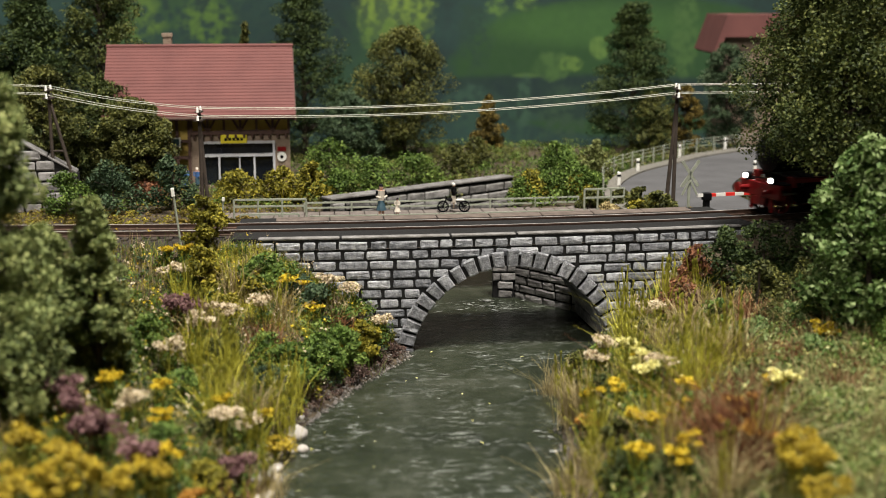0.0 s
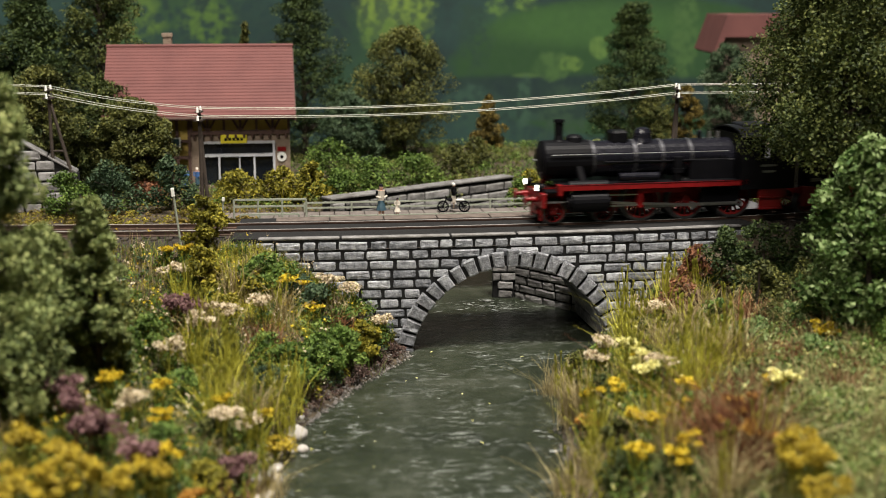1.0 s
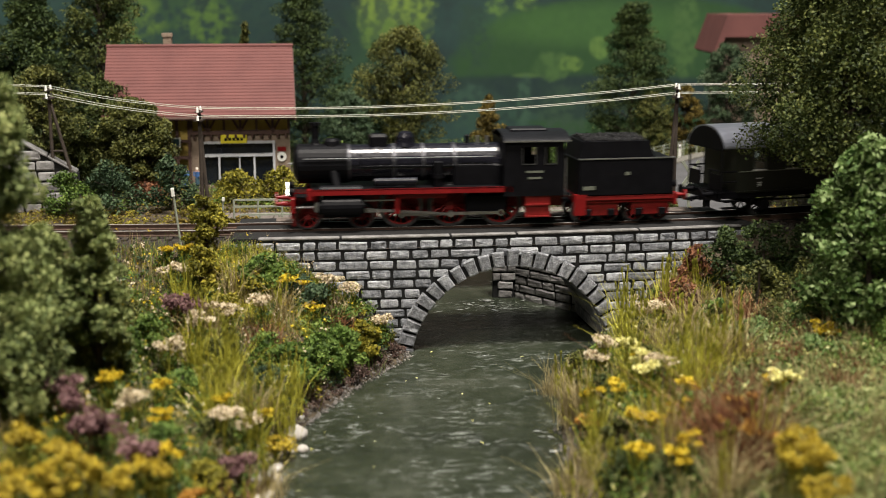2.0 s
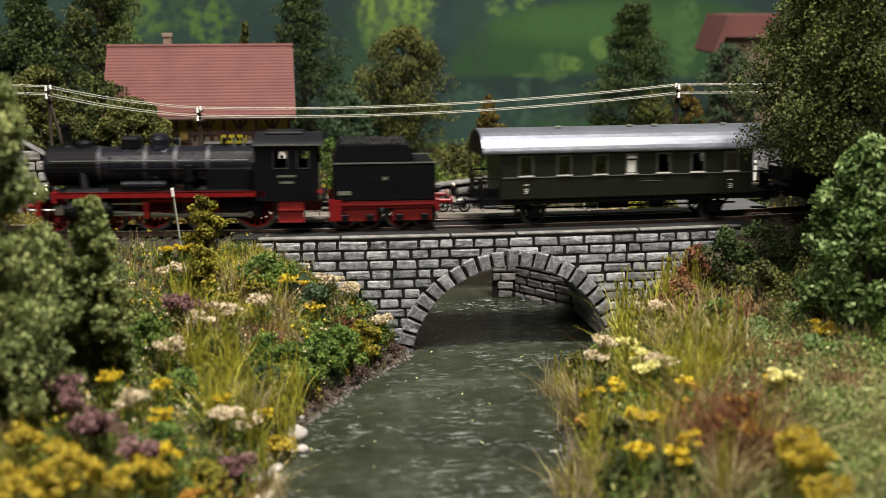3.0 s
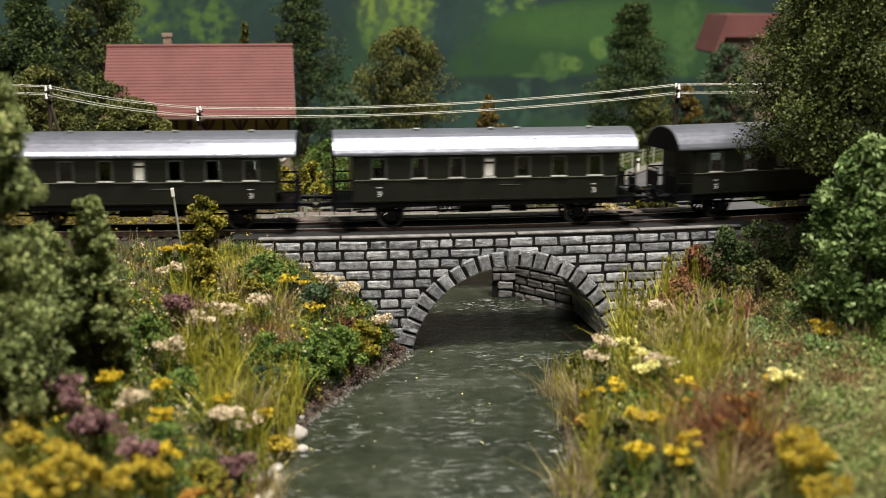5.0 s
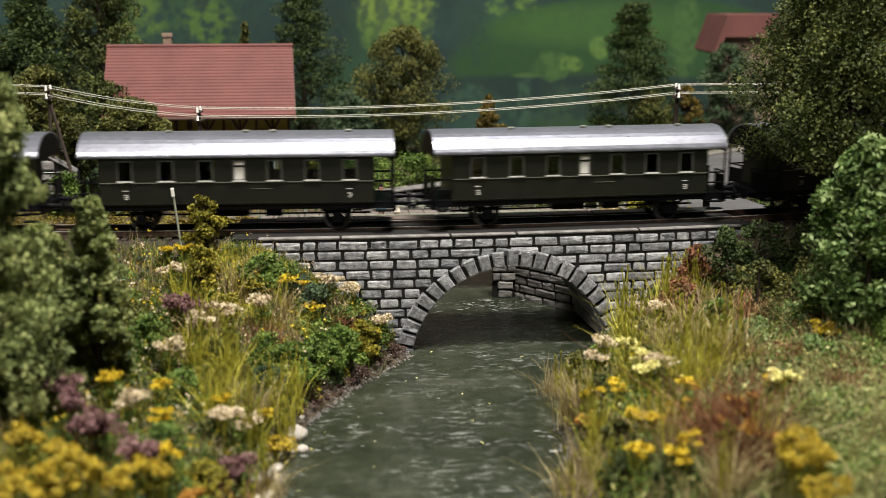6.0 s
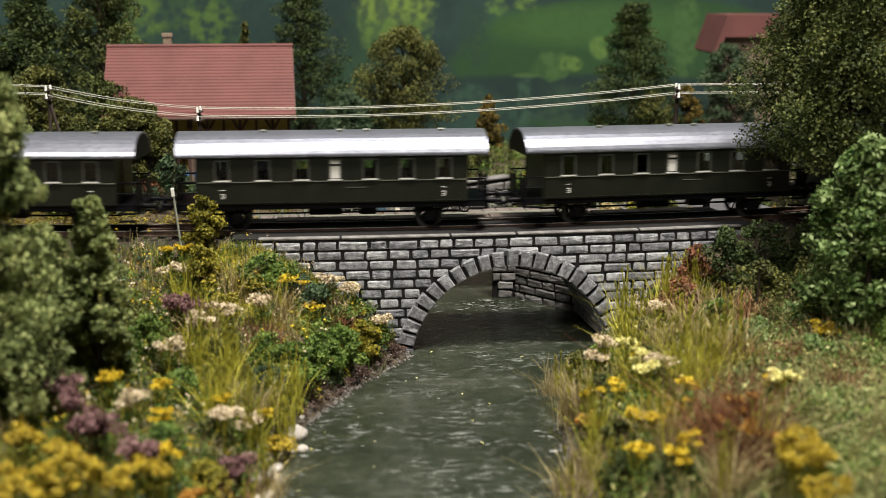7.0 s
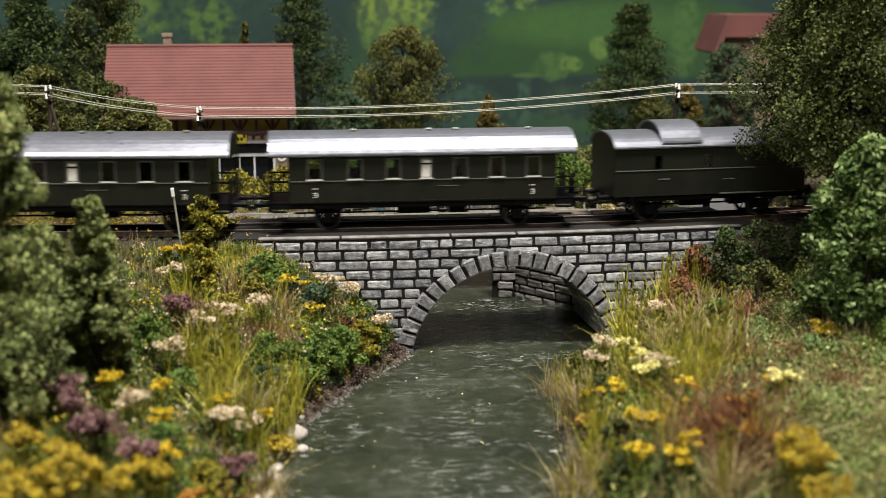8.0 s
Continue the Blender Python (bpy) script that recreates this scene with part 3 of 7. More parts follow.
# ring of arch stones, standing proud
N_RING = 23
for i in range(N_RING):
    a0 = radians(-86 + 172 * i / N_RING) + 0.015
    a1 = radians(-86 + 172 * (i + 1) / N_RING) - 0.015
    bm = bmesh.new()
    rin, rout = R_IN - 0.0003, R_OUT + rng.uniform(-0.0006, 0.0004)
    fr = FACE_V - 0.0022 - rng.uniform(0, 0.0004)

    def ring_point(a, r, v):
        return uvz(ARCH_U + r * math.sin(a), v, ARCH_Z + r * math.cos(a))

    am, ins = (a0 + a1) / 2, 0.010
    back = [bm.verts.new(ring_point(a, r, FACE_V + 0.004)) for a, r in ((a0, rin), (am, rin), (a1, rin), (a1, rout), (am, rout), (a0, rout))]
    mid = [bm.verts.new(ring_point(a + rng.uniform(-.004, .004), r + rng.uniform(-.0002, .0002), fr + 0.0006)) for a, r in ((a0, rin), (am, rin), (a1, rin), (a1, rout), (am, rout), (a0, rout))]
    front = [bm.verts.new(ring_point(a, r, fr + rng.uniform(-.0003, .0003))) for a, r in ((a0 + ins, rin + .0006), (am, rin + .0005), (a1 - ins, rin + .0006), (a1 - ins, rout - .0006), (am, rout - .0005), (a0 + ins, rout - .0006))]
    for p, q in ((back, mid), (mid, front)):
        for k in range(6):
            bm.faces.new((p[k], p[(k + 1) % 6], q[(k + 1) % 6], q[k]))
    bm.faces.new(front)
    bmesh.ops.recalc_face_normals(bm, faces=bm.faces[:])
    part("arch_stone", bm, M_VOUSS, bridge)

# lining of the vault: courses along the tunnel
for i in range(16):
    a0, a1 = radians(-80 + 10 * i), radians(-80 + 10 * (i + 1)) - 0.012
    bm = bmesh.new()
    pts = [(a0, R_IN - 0.0001), (a1, R_IN - 0.0001), (a1, R_IN - 0.0009), (a0, R_IN - 0.0009)]
    A = [bm.verts.new(uvz(ARCH_U + r * math.sin(a), FACE_V + 0.004, ARCH_Z + r * math.cos(a))) for a, r in pts]
    B = [bm.verts.new(uvz(ARCH_U + r * math.sin(a), BACK_V - 0.001, ARCH_Z + r * math.cos(a))) for a, r in pts]
    for k in range(4):
        bm.faces.new((A[k], A[(k + 1) % 4], B[(k + 1) % 4], B[k]))
    bm.faces.new(A)
    bm.faces.new(B)
    bmesh.ops.recalc_face_normals(bm, faces=bm.faces[:])
    part("vault_course", bm, M_VOUSS, bridge)

# coping slabs along the edge
u = WALL_U0 + 0.012
while u < WALL_U1 - 0.01:
    w = rng.uniform(0.030, 0.060)
    bm = bmesh.new()
    box(bm, u, u + w - 0.0009, FACE_V - 0.0007, FACE_V + 0.0028, WALL_TOP - 0.0009, WALL_TOP + 0.0003, bevel=0.0004)
    for vert in bm.verts:
        vert.co = uvz(*vert.co)
        vert.co.z += rng.uniform(-0.0001, 0.0001)
    part("coping_slab", bm, M_COPING, bridge)
    u += w

# ---- track ----
track = empty("railway_track", label="brown rails with dark sleepers in a gentle curve", category="railway track")
TU0, TU1 = -0.62, 0.72


def sweep(profile, u0, u1, step=0.02, mapper=uvz):
    """A closed profile of (v, z) along the track."""
    bm = bmesh.new()
    rings = []
    n = max(1, int((u1 - u0) / step))
    for i in range(n + 1):
        u = u0 + (u1 - u0) * i / n
        rings.append([bm.verts.new(mapper(u, v, z)) for v, z in profile])
    k = len(profile)
    for a, b in zip(rings, rings[1:]):
        for i in range(k):
            bm.faces.new((a[i], a[(i + 1) % k], b[(i + 1) % k], b[i]))
    bm.faces.new(rings[0])
    bm.faces.new(rings[-1])
    bmesh.ops.recalc_face_normals(bm, faces=bm.faces[:])
    return bm


for side in (-1, 1):
    c = side * 0.0086
    rail = part("rail", sweep([(c - .0011, -.0026), (c + .0011, -.0026), (c + .0011, -.0022), (c + .0003, -.0019), (c + .0003, -.0008),
                               (c + .00052, -.0006), (c + .00052, -.00005), (c - .00052, -.00005), (c - .00052, -.0006), (c - .0003, -.0008), (c - .0003, -.0019), (c - .0011, -.0022)], TU0, TU1), M_RAIL, track)
    part("rail_head", sweep([(c - .0005, -.0002), (c + .0005, -.0002), (c + .0005, .00002), (c - .0005, .00002)], TU0, TU1), M_RAILHEAD, rail, "polished steel running surface")
sl = None
u = -0.30
while u < 0.42:
    if sl is None:
        bm = boxes((-.0014, .0014, -.0152, .0152, -.0042, -.0026), bevel=0.0002)
        sl = part("sleeper", bm, M_SLEEPER, track)
        sl.matrix_basis = track_pose(u)
    else:
        o = new("sleeper", sl.data)
        o.parent = track
        o.matrix_basis = track_pose(u)
    u += 0.0068
ballast = sweep([(-.026, -.0068), (-.0165, -.0036), (.0165, -.0036), (.026, -.0068)], TU0, TU1)
tagged(link_mesh("ballast_bed", ballast, M_BALLAST), "dark grainy ballast under the track", "ballast", kind="structure")
# plank walkway on the far side of the bridge
wk = empty("plank_walkway", label="weathered brown plank walkway beside the track", category="walkway")
u = -0.082
while u < 0.135:
    bm = boxes((u, u + 0.0268, .0165, .0255, -.0050, -.0004), bevel=0.0004)
    for vert in bm.verts:
        vert.co = uvz(*vert.co)
    part("plank", bm, M_PLANK, wk)
    u += 0.0272
# ---- road to the level crossing ----
def ribbon(name, left, right, thick, mat, lift):
    bm = bmesh.new()
    rings = []
    for (x0, y0), (x1, y1) in zip(left, right):
        ring_ = []
        for k in range(7):
            x, y = x0 + (x1 - x0) * k / 6, y0 + (y1 - y0) * k / 6
            ring_.append(bm.verts.new((x, y, ROAD_Z + lift + 0.02 * max(0, y - 0.30))))
        low = [bm.verts.new(v.co - Vector((0, 0, thick))) for v in (ring_[0], ring_[-1])]
        rings.append((ring_, low))
    for (a, al), (b, bl) in zip(rings, rings[1:]):
        for k in range(6):
            bm.faces.new((a[k], a[k + 1], b[k + 1], b[k]))
        bm.faces.new((al[0], a[0], b[0], bl[0]))
        bm.faces.new((a[6], al[1], bl[1], b[6]))
    bmesh.ops.recalc_face_normals(bm, faces=bm.faces[:])
    return link_mesh(name, bm, mat)


def spline(pts, n=8):
    out = []
    for i in range(len(pts) - 1):
        p0, p1, p2, p3 = (Vector(pts[max(0, min(len(pts) - 1, i + k))]) for k in (-1, 0, 1, 2))
        for j in range(n):
            t = j / n
            out.append(tuple(0.5 * (2 * p1 + (p2 - p0) * t + (2 * p0 - 5 * p1 + 4 * p2 - p3) * t * t + (3 * p1 - p0 - 3 * p2 + p3) * t ** 3)))
    return out + [tuple(pts[-1])]


ROAD_Z = -0.0110
ROAD_L = spline([(0.118, 0.066), (0.106, 0.142), (0.128, 0.226), (0.170, 0.289), (0.225, 0.345), (0.36, 0.42)])
ROAD_R = spline([(0.195, 0.085), (0.180, 0.150), (0.196, 0.215), (0.232, 0.262), (0.285, 0.300), (0.40, 0.36)])
tagged(ribbon("road", ROAD_L, ROAD_R, 0.006, M_ASPHALT, 0.0), "grey asphalt road curving to the level crossing", "road", kind="structure")
KERB = spline([(0.108, 0.064), (0.098, 0.142), (0.119, 0.232), (0.163, 0.298), (0.219, 0.355), (0.355, 0.43)])
tagged(ribbon("pavement", KERB, ROAD_L, 0.006, M_KERB, 0.0011), "pale stone verge along the road", "verge", kind="structure")


def marker_post(x, y, h=0.0105):
    p = empty("marker_post", pose(x, y, ground(x, y)), label="white roadside marker post with black cap", category="marker post", group="roadside marker posts")
    z0 = ROAD_Z - ground(x, y) - 0.001
    part("post", boxes((-.0011, .0011, -.0008, .0008, min(0, z0), z0 + h), bevel=.0003), M_WHITE, p)
    part("cap", boxes((-.0012, .0012, -.0009, .0009, z0 + h * .72, z0 + h * .84)), M_BLACK, p, "black band")
    return p


for x, y in ((0.112, 0.182), (0.134, 0.245), (0.178, 0.325), (0.222, 0.368), (0.212, 0.235)):
    marker_post(x, y)

# wire fence on the far side of the road
fence = empty("wire_fence", label="low grey post and wire fence beside the road", category="fence")
line = spline([(0.098, 0.15), (0.112, 0.236), (0.155, 0.305), (0.212, 0.362), (0.34, 0.435)], 5)
for i, (x, y) in enumerate(line):
    z = ROAD_Z + 0.02 * max(0, y - 0.3)
    part("post", tubes(((x, y, z - .004), (x, y, z + .0100), .0006), seg=6), M_FENCE, fence)
    if i:
        x0, y0 = line[i - 1]
        z0 = ROAD_Z + 0.02 * max(0, y0 - 0.3)
        for h in (.004, .0068, .0092):
            part("wire", tubes(((x0, y0, z0 + h), (x, y, z + h), .00022), seg=4), M_FENCE, fence)

# level crossing barrier and cross sign
barrier = empty("crossing_barrier", track_pose(0.1527, 0.034, -0.0055), label="lowered red and white level crossing barrier", category="barrier")
part("stand", boxes((-.0015, .0015, -.0015, .0015, -.006, .0085), (-.0022, .0022, -.002, .002, .0065, .0105), bevel=.0003), M_BLACK, barrier)
for i in range(7):
    x0 = -.0055 + i * .0055
    part("arm_section", boxes((x0, x0 + .0055, -.0005, .0005, .0084, .0101)), M_WHITE if i % 2 == 0 else M_SIGNRED, barrier)
sign = empty("crossing_sign", track_pose(0.161, 0.070, -0.0105), label="grey X-shaped level crossing sign on a post, seen from behind", category="road sign")
part("post", tubes(((0, 0, -.004), (0, 0, .018), .0009), seg=8), M_FENCE, sign)
for s in (-1, 1):
    part("sign_arm", boxes((-.0090, .0090, -.0003, .0003, -.0009, .0009)), M_FENCE, sign).matrix_basis = pose(0, -.001, .0205, 0, s * 55, 0)
    part("lower_arm", boxes((-.0045, .0045, -.0003, .0003, -.0006, .0006)), M_FENCE, sign).matrix_basis = pose(s * .0025, -.001, .0125, 0, s * 62, 0)


# ---- footbridge behind the line ----
DECK_Z = -0.0150
fb = empty("footbridge", label="narrow brown plank footbridge behind the railway", category="footbridge")
u = -0.125
while u < 0.125:
    bm = boxes((u, u + .0088, .0885, .1225, DECK_Z - .0035, DECK_Z), bevel=.0003)
    for v in bm.verts:
        v.co = uvz(*v.co)
    part("deck_plank", bm, M_DECK, fb)
    u += .0092
part("edge_beam", sweep([(.0865, DECK_Z - .005), (.0885, DECK_Z - .005), (.0885, DECK_Z + .0004), (.0865, DECK_Z + .0004)], -.125, .125), M_DECK, fb)


def railing(u0, u1, v, z0, rails, gap, label, thick=.00045):
    r = empty("railing", label=label, category="railing", group="footbridge railings")
    for z in rails:
        part("rail", sweep([(v - thick, z - thick), (v + thick, z - thick), (v + thick, z + thick), (v - thick, z + thick)], u0, u1, .01), M_FENCE, r)
    n = max(1, round((u1 - u0) / gap))
    for i in range(n + 1):
        u = u0 + (u1 - u0) * i / n
        part("post", tubes((uvz(u, v, z0), uvz(u, v, rails[0]), .0006), seg=6), M_FENCE, r)
    return r


railing(-.066, .092, .0905, DECK_Z, (-.0122,), .0155, "low grey-green railing on the near edge of the footbridge")
railing(-.070, .105, .1205, DECK_Z, (-.0096, -.0126), .0270, "grey-green two-bar railing on the far edge of the footbridge")
railing(-.109, -.068, .080, DECK_Z - .002, (-.0005, -.0042), .0135, "taller grey-green railing beside the station path", .0005)
railing(-.104, -.072, .066, DECK_Z - .002, (-.0062, -.0100), .0110, "grey-green railing at the end of the footbridge", .0005)
railing(.100, .128, .095, DECK_Z - .002, (-.0010, -.0060), .0090, "short grey railing near the road verge", .0005)


# ---- stone walls ----
def straight_wall(name, p0, p1, z_bottom, z_top0, z_top1, thick, course, widths, label, seed, mat=None, coping=True):
    """A wall from p0 to p1 with single stones on the face that looks to the right of p1 - p0."""
    r = random.Random(seed)
    mat = mat or M_WALL2
    a, b = Vector((*p0, 0)), Vector((*p1, 0))
    d = (b - a)
    length = d.length
    d.normalize()
    nrm = Vector((d.y, -d.x, 0))
    place = lambda u, v, z: a + d * u - nrm * v + Vector((0, 0, z))
    w = empty(name, label=label, category="stone wall")
    top = lambda u: z_top0 + (z_top1 - z_top0) * u / length
    bm = bmesh.new()
    vs = [bm.verts.new(place(u, v, z)) for u, v, z in ((0, 0, z_bottom), (length, 0, z_bottom), (length, 0, z_top1), (0, 0, z_top0), (0, thick, z_bottom), (length, thick, z_bottom), (length, thick, z_top1), (0, thick, z_top0))]
    for f in ((0, 1, 2, 3), (5, 4, 7, 6), (1, 5, 6, 2), (4, 0, 3, 7), (3, 2, 6, 7), (0, 4, 5, 1)):
        bm.faces.new([vs[i] for i in f])
    bmesh.ops.recalc_face_normals(bm, faces=bm.faces[:])
    part("wall_core", bm, M_JOINT, w)
    z = z_bottom
    while z < max(z_top0, z_top1):
        u = -r.uniform(0, widths[0])
        while u < length:
            wd = r.uniform(*widths)
            u0, u1 = max(u, 0), min(u + wd - course * .16, length)
            u += wd
            if u1 - u0 < course * .5:
                continue
            z1 = min(z + course * .84, top((u0 + u1) / 2))
            if z1 - z > course * .35:
                part("stone", stone_block(u0, u1, z, z1, 0, course * .22, r, place), mat, w)
        z += course
    if coping:
        n = max(2, int(length / .016))
        for i in range(n):
            u0, u1 = length * i / n, length * (i + 1) / n - .0005
            bm = boxes((u0, u1, -.0015, thick + .001, 0, .0013), bevel=.0003)
            for v in bm.verts:
                v.co = place(v.co.x, v.co.y, v.co.z + top(v.co.x))
            part("coping_slab", bm, M_COPING, w)
    return w


straight_wall("river_wall", (-.066, .115), (.046, .205), -.062, -.0085, -.0085, .008, .0058, (.010, .020), "grey stone wall along the far bank of the stream", 3)
straight_wall("abutment_wall", (.0405, .0757), (.0955, .0200), -.062, -.016, -.016, .008, .0046, (.008, .016), "grey stone wing wall beyond the bridge arch", 5)
straight_wall("abutment_end", (.0278, .0757), (.0405, .0757), -.062, -.016, -.016, .006, .0050, (.006, .0095), "narrow grey stone end of the wing wall", 6, coping=False)
straight_wall("portal_wall", (-.262, .112), (-.214, .122), -.016, .036, .006, .010, .0062, (.009, .016), "pale grey stone wall with a sloping top", 7, coping=True)


# ---- telegraph poles and wires ----
def telegraph_pole(x, y, top, spread, label, arms=True):
    g = ground(x, y)
    p = empty("telegraph_pole", pose(x, y, g), label=label, category="telegraph pole", group="telegraph poles")
    h = top - g
    part("leg", tubes(((0, 0, -.002), (0, 0, h), .0012, .0009)), M_POLE, p)
    if spread:
        part("leg", tubes(((spread, .001, -.002), (0, 0, h * .93), .0012, .0009)), M_POLE, p)
        part("brace", tubes(((spread * .45, 0, h * .5), (0, 0, h * .5), .0006)), M_POLE, p)
    pts = []
    for z, half in ((h - .001, .0016), (h - .0055, .0024)):
        arm = part("cross_arm", boxes((-half, half, -.0045, .0045, z - .0004, z + .0004)), M_POLE, p)
        for yy in (-.0042, .0042):
            part("insulator", tubes(((0, yy, z), (0, yy, z + .0022), .0008, .0006), ((0, yy, z + .0022), (0, yy, z + .0028), .0006, .0003), seg=10), M_PORCELAIN, arm, "white insulator")
            pts.append(Vector((x, y + yy, g + z + .0022)))
    return p, pts


_, wa = telegraph_pole(-.2276, .12, .0560, .016, "dark timber telegraph pole with a slanting strut at the wood")
_, wb = telegraph_pole(-.1342, .085, .0470, .0035, "dark timber A-shaped telegraph pole before the station")
_, wc = telegraph_pole(.1275, .080, .0600, -.0045, "dark timber A-shaped telegraph pole by the road")
wires = empty("telegraph_wires", label="pale sagging telegraph wires strung between the poles", category="wires")
for ends, sag in (((wa, wb), .0018), ((wb, wc), .0045)):
    for p, q in zip(*ends):
        bm = bmesh.new()
        prev = None
        for i in range(15):
            t = i / 14
            c = p.lerp(q, t) - Vector((0, 0, sag * 4 * t * (1 - t)))
            ring_ = [bm.verts.new(c + Vector((0, .00017 * math.cos(k * 1.2566), .00017 * math.sin(k * 1.2566)))) for k in range(5)]
            if prev is not None:
                for k in range(5):
                    bm.faces.new((prev[k], prev[(k + 1) % 5], ring_[(k + 1) % 5], ring_[k]))
            prev = ring_
        part("wire", bm, M_WIRE, wires)
for pts, to in ((wa, Vector((-.36, .16, .058))), (wc, Vector((.30, .13, .058)))):
    for i, p in enumerate(pts):
        part("wire", tubes((p, to + Vector((0, .008 * (i % 2), -.0045 * (i // 2))), .00017), seg=5), M_WIRE, wires)


# short line-side posts
def lineside_post(x, y, z, h, lean, label):
    p = empty("lineside_post", pose(x, y, z, 0, lean, 0), label=label, category="marker post")
    part("post", tubes(((0, 0, -.004), (0, 0, h), .0005), seg=8), M_FENCE, p)
    part("plate", boxes((-.0008, .0008, -.0010, -.0005, h * .86, h), bevel=.0002), M_WHITE, p, "small pale plate")


q = uvz(-.1232, -.021, -.006)
lineside_post(q.x, q.y, q.z, .0285, -6, "thin leaning pale grey line-side marker post")
lineside_post(-.122, .075, ground(-.122, .075), .016, 5, "small grey line-side post among bushes")


# ---- station building ----
HY, HZ = .200, -.016
house = empty("station_house", Matrix.Translation((-.0991, .200, 0)) @ pose(0, 0, 0, 0, 0, 8) @ Matrix.Translation((.0991, -.200, 0)), label="small station with red tiled roof, ochre half-timbering and stone front", category="house")
part("wall", side_wall(-.1623, -.0991, HZ, .0215, [(-.1559, -.1094, HZ + .004, .0160)], HY, .003), M_HSTONE, house, "tan stone front wall")
part("wall", boxes((-.0999, -.0991, HY + .003, .279, HZ, .033), (-.2130, -.2122, HY, .279, HZ, .033), (-.2122, -.0999, .276, .279, HZ, .033)), M_HSTONE, house)
part("plaster_wall", boxes((-.2122, -.1623, HY + .001, HY + .003, HZ, .0330), (-.1623, -.0991, HY + .0005, HY + .003, .0215, .0330)), M_YELLOW, house, "ochre plaster between timbers")
part("gable", prism_x(bmesh.new(), [(.199, .033), (.2395, .0715), (.280, .033)], -.0999, -.0991), M_HSTONE, house)
# timber frame
def beam(x0, z0, x1, z1, w=.0011):
    d = Vector((x1 - x0, 0, z1 - z0))
    ob = part("timber_beam", boxes((0, d.length, -.0014, .0006, -w, w)), M_TIMBER, house)
    ob.matrix_basis = pose(x0, HY, z0, 0, -math.degrees(math.atan2(d.z, d.x)), 0)


beam(-.1623, .0222, -.0991, .0222, .0012)
beam(-.2122, .0318, -.0991, .0318, .0010)
for i in range(7):
    x = -.1615 + i * .0103
    beam(x, .0222, x, .0312, .0008)
for x in (-.1512, -.1306, -.1100):
    beam(x, .0225, x - .0046, .0305, .0007)
    beam(x, .0225, x + .0046, .0305, .0007)
for x in (-.1630, -.1705, -.1765, -.184, -.192, -.2):
    beam(x, HZ, x, .0312, .0009)
for z in (-.004, .0065, .0170):
    beam(-.2122, z, -.1630, z, .0009)
for i in range(12):
    x = -.160 + i * .0053
    part("bracket", boxes((x - .0008, x + .0008, HY - .0022, HY, .0186, .0210), bevel=.0003), M_TIMBER, house)
# shop window
win = part("window", boxes((-.1565, -.1550, HY - .0012, HY + .002, HZ + .004, .0166), (-.1103, -.1088, HY - .0012, HY + .002, HZ + .004, .0166), (-.1550, -.1103, HY - .0012, HY + .002, .0150, .0166),
                           (-.1550, -.1103, HY - .0010, HY + .002, .0066, .0082), (-.1452, -.1440, HY - .0008, HY + .002, HZ + .004, .0066), (-.1320, -.1312, HY - .0004, HY + .002, HZ + .004, .0060), (-.1228, -.1216, HY - .0008, HY + .002, HZ + .004, .0066)), M_FRAME, house, "grey-framed glazed front")
part("pane", boxes((-.1550, -.1103, HY + .0021, HY + .0025, HZ + .004, .0150)), M_DARKGLASS, win, "dark glass")
sg = part("name_board", boxes((-.1432, -.1266, HY - .0016, HY - .0006, .0152, .0208), bevel=.0003), M_SIGN, house, "yellow name board")
for i in range(5):
    x = -.1408 + i * .0025
    part("sign_bar", boxes((x, x + .0018, HY - .0018, HY - .0016, .0171, .0189)), M_BLACK, sg, "plain dark bar")
disc = part("round_sign", tubes(((-.1046, HY - .0008, .0060), (-.1046, HY, .0060), .0030), seg=20), M_WHITE, house, "white round sign with black centre")
part("sign_centre", tubes(((-.1046, HY - .0011, .0060), (-.1046, HY - .0007, .0060), .0011), seg=14), M_BLACK, disc)
part("orange_plate", boxes((-.1072, -.1018, HY - .0006, HY, .0098, .0125)), M_RED, house, "small red plate")
part("notice", boxes((-.1742, -.1682, HY - .0022, HY - .0014, .0135, .0195)), M_WHITE, house, "small white notice")
part("notice_face", boxes((-.1730, -.1694, HY - .0026, HY - .0022, .0145, .0185)), M_TEAL, house)
# roof: courses of tiles
for s, y_eave in ((-1, .1915), (1, .2875)):
    slab = bmesh.new()
    pr = [(y_eave, .0336), (.2395, .0751), (.2395, .0734), (y_eave, .0319)]
    prism_x(slab, pr, -.2160, -.0955)
    rf = part("roof", slab, M_TILE, house, "red tiled roof slope")
    n = 22
    for i in range(n):
        t0, t1 = i / n, (i + 1.25) / n
        y0, z0 = y_eave + (.2395 - y_eave) * t0, .0336 + .0415 * t0
        y1, z1 = y_eave + (.2395 - y_eave) * min(t1, 1), .0336 + .0415 * min(t1, 1)
        bm = prism_x(bmesh.new(), [(y0, z0 + .0007), (y1, z1 + .0002), (y1, z1), (y0, z0)], -.2160, -.0955)
        part("tile_course", bm, M_TILE, rf)
part("ridge", tubes(((-.2165, .2395, .0755), (-.0950, .2395, .0755), .0013), seg=10), M_TILE, house)
part("verge_board", prism_x(bmesh.new(), [(.1915, .0319), (.2395, .0734), (.2875, .0319), (.2875, .0302), (.2395, .0716), (.1915, .0302)], -.0957, -.0949), M_TIMBER, house)
part("gutter", tubes(((-.2160, .1905, .0322), (-.0955, .1905, .0322), .0011), seg=8), M_TIMBER, house)
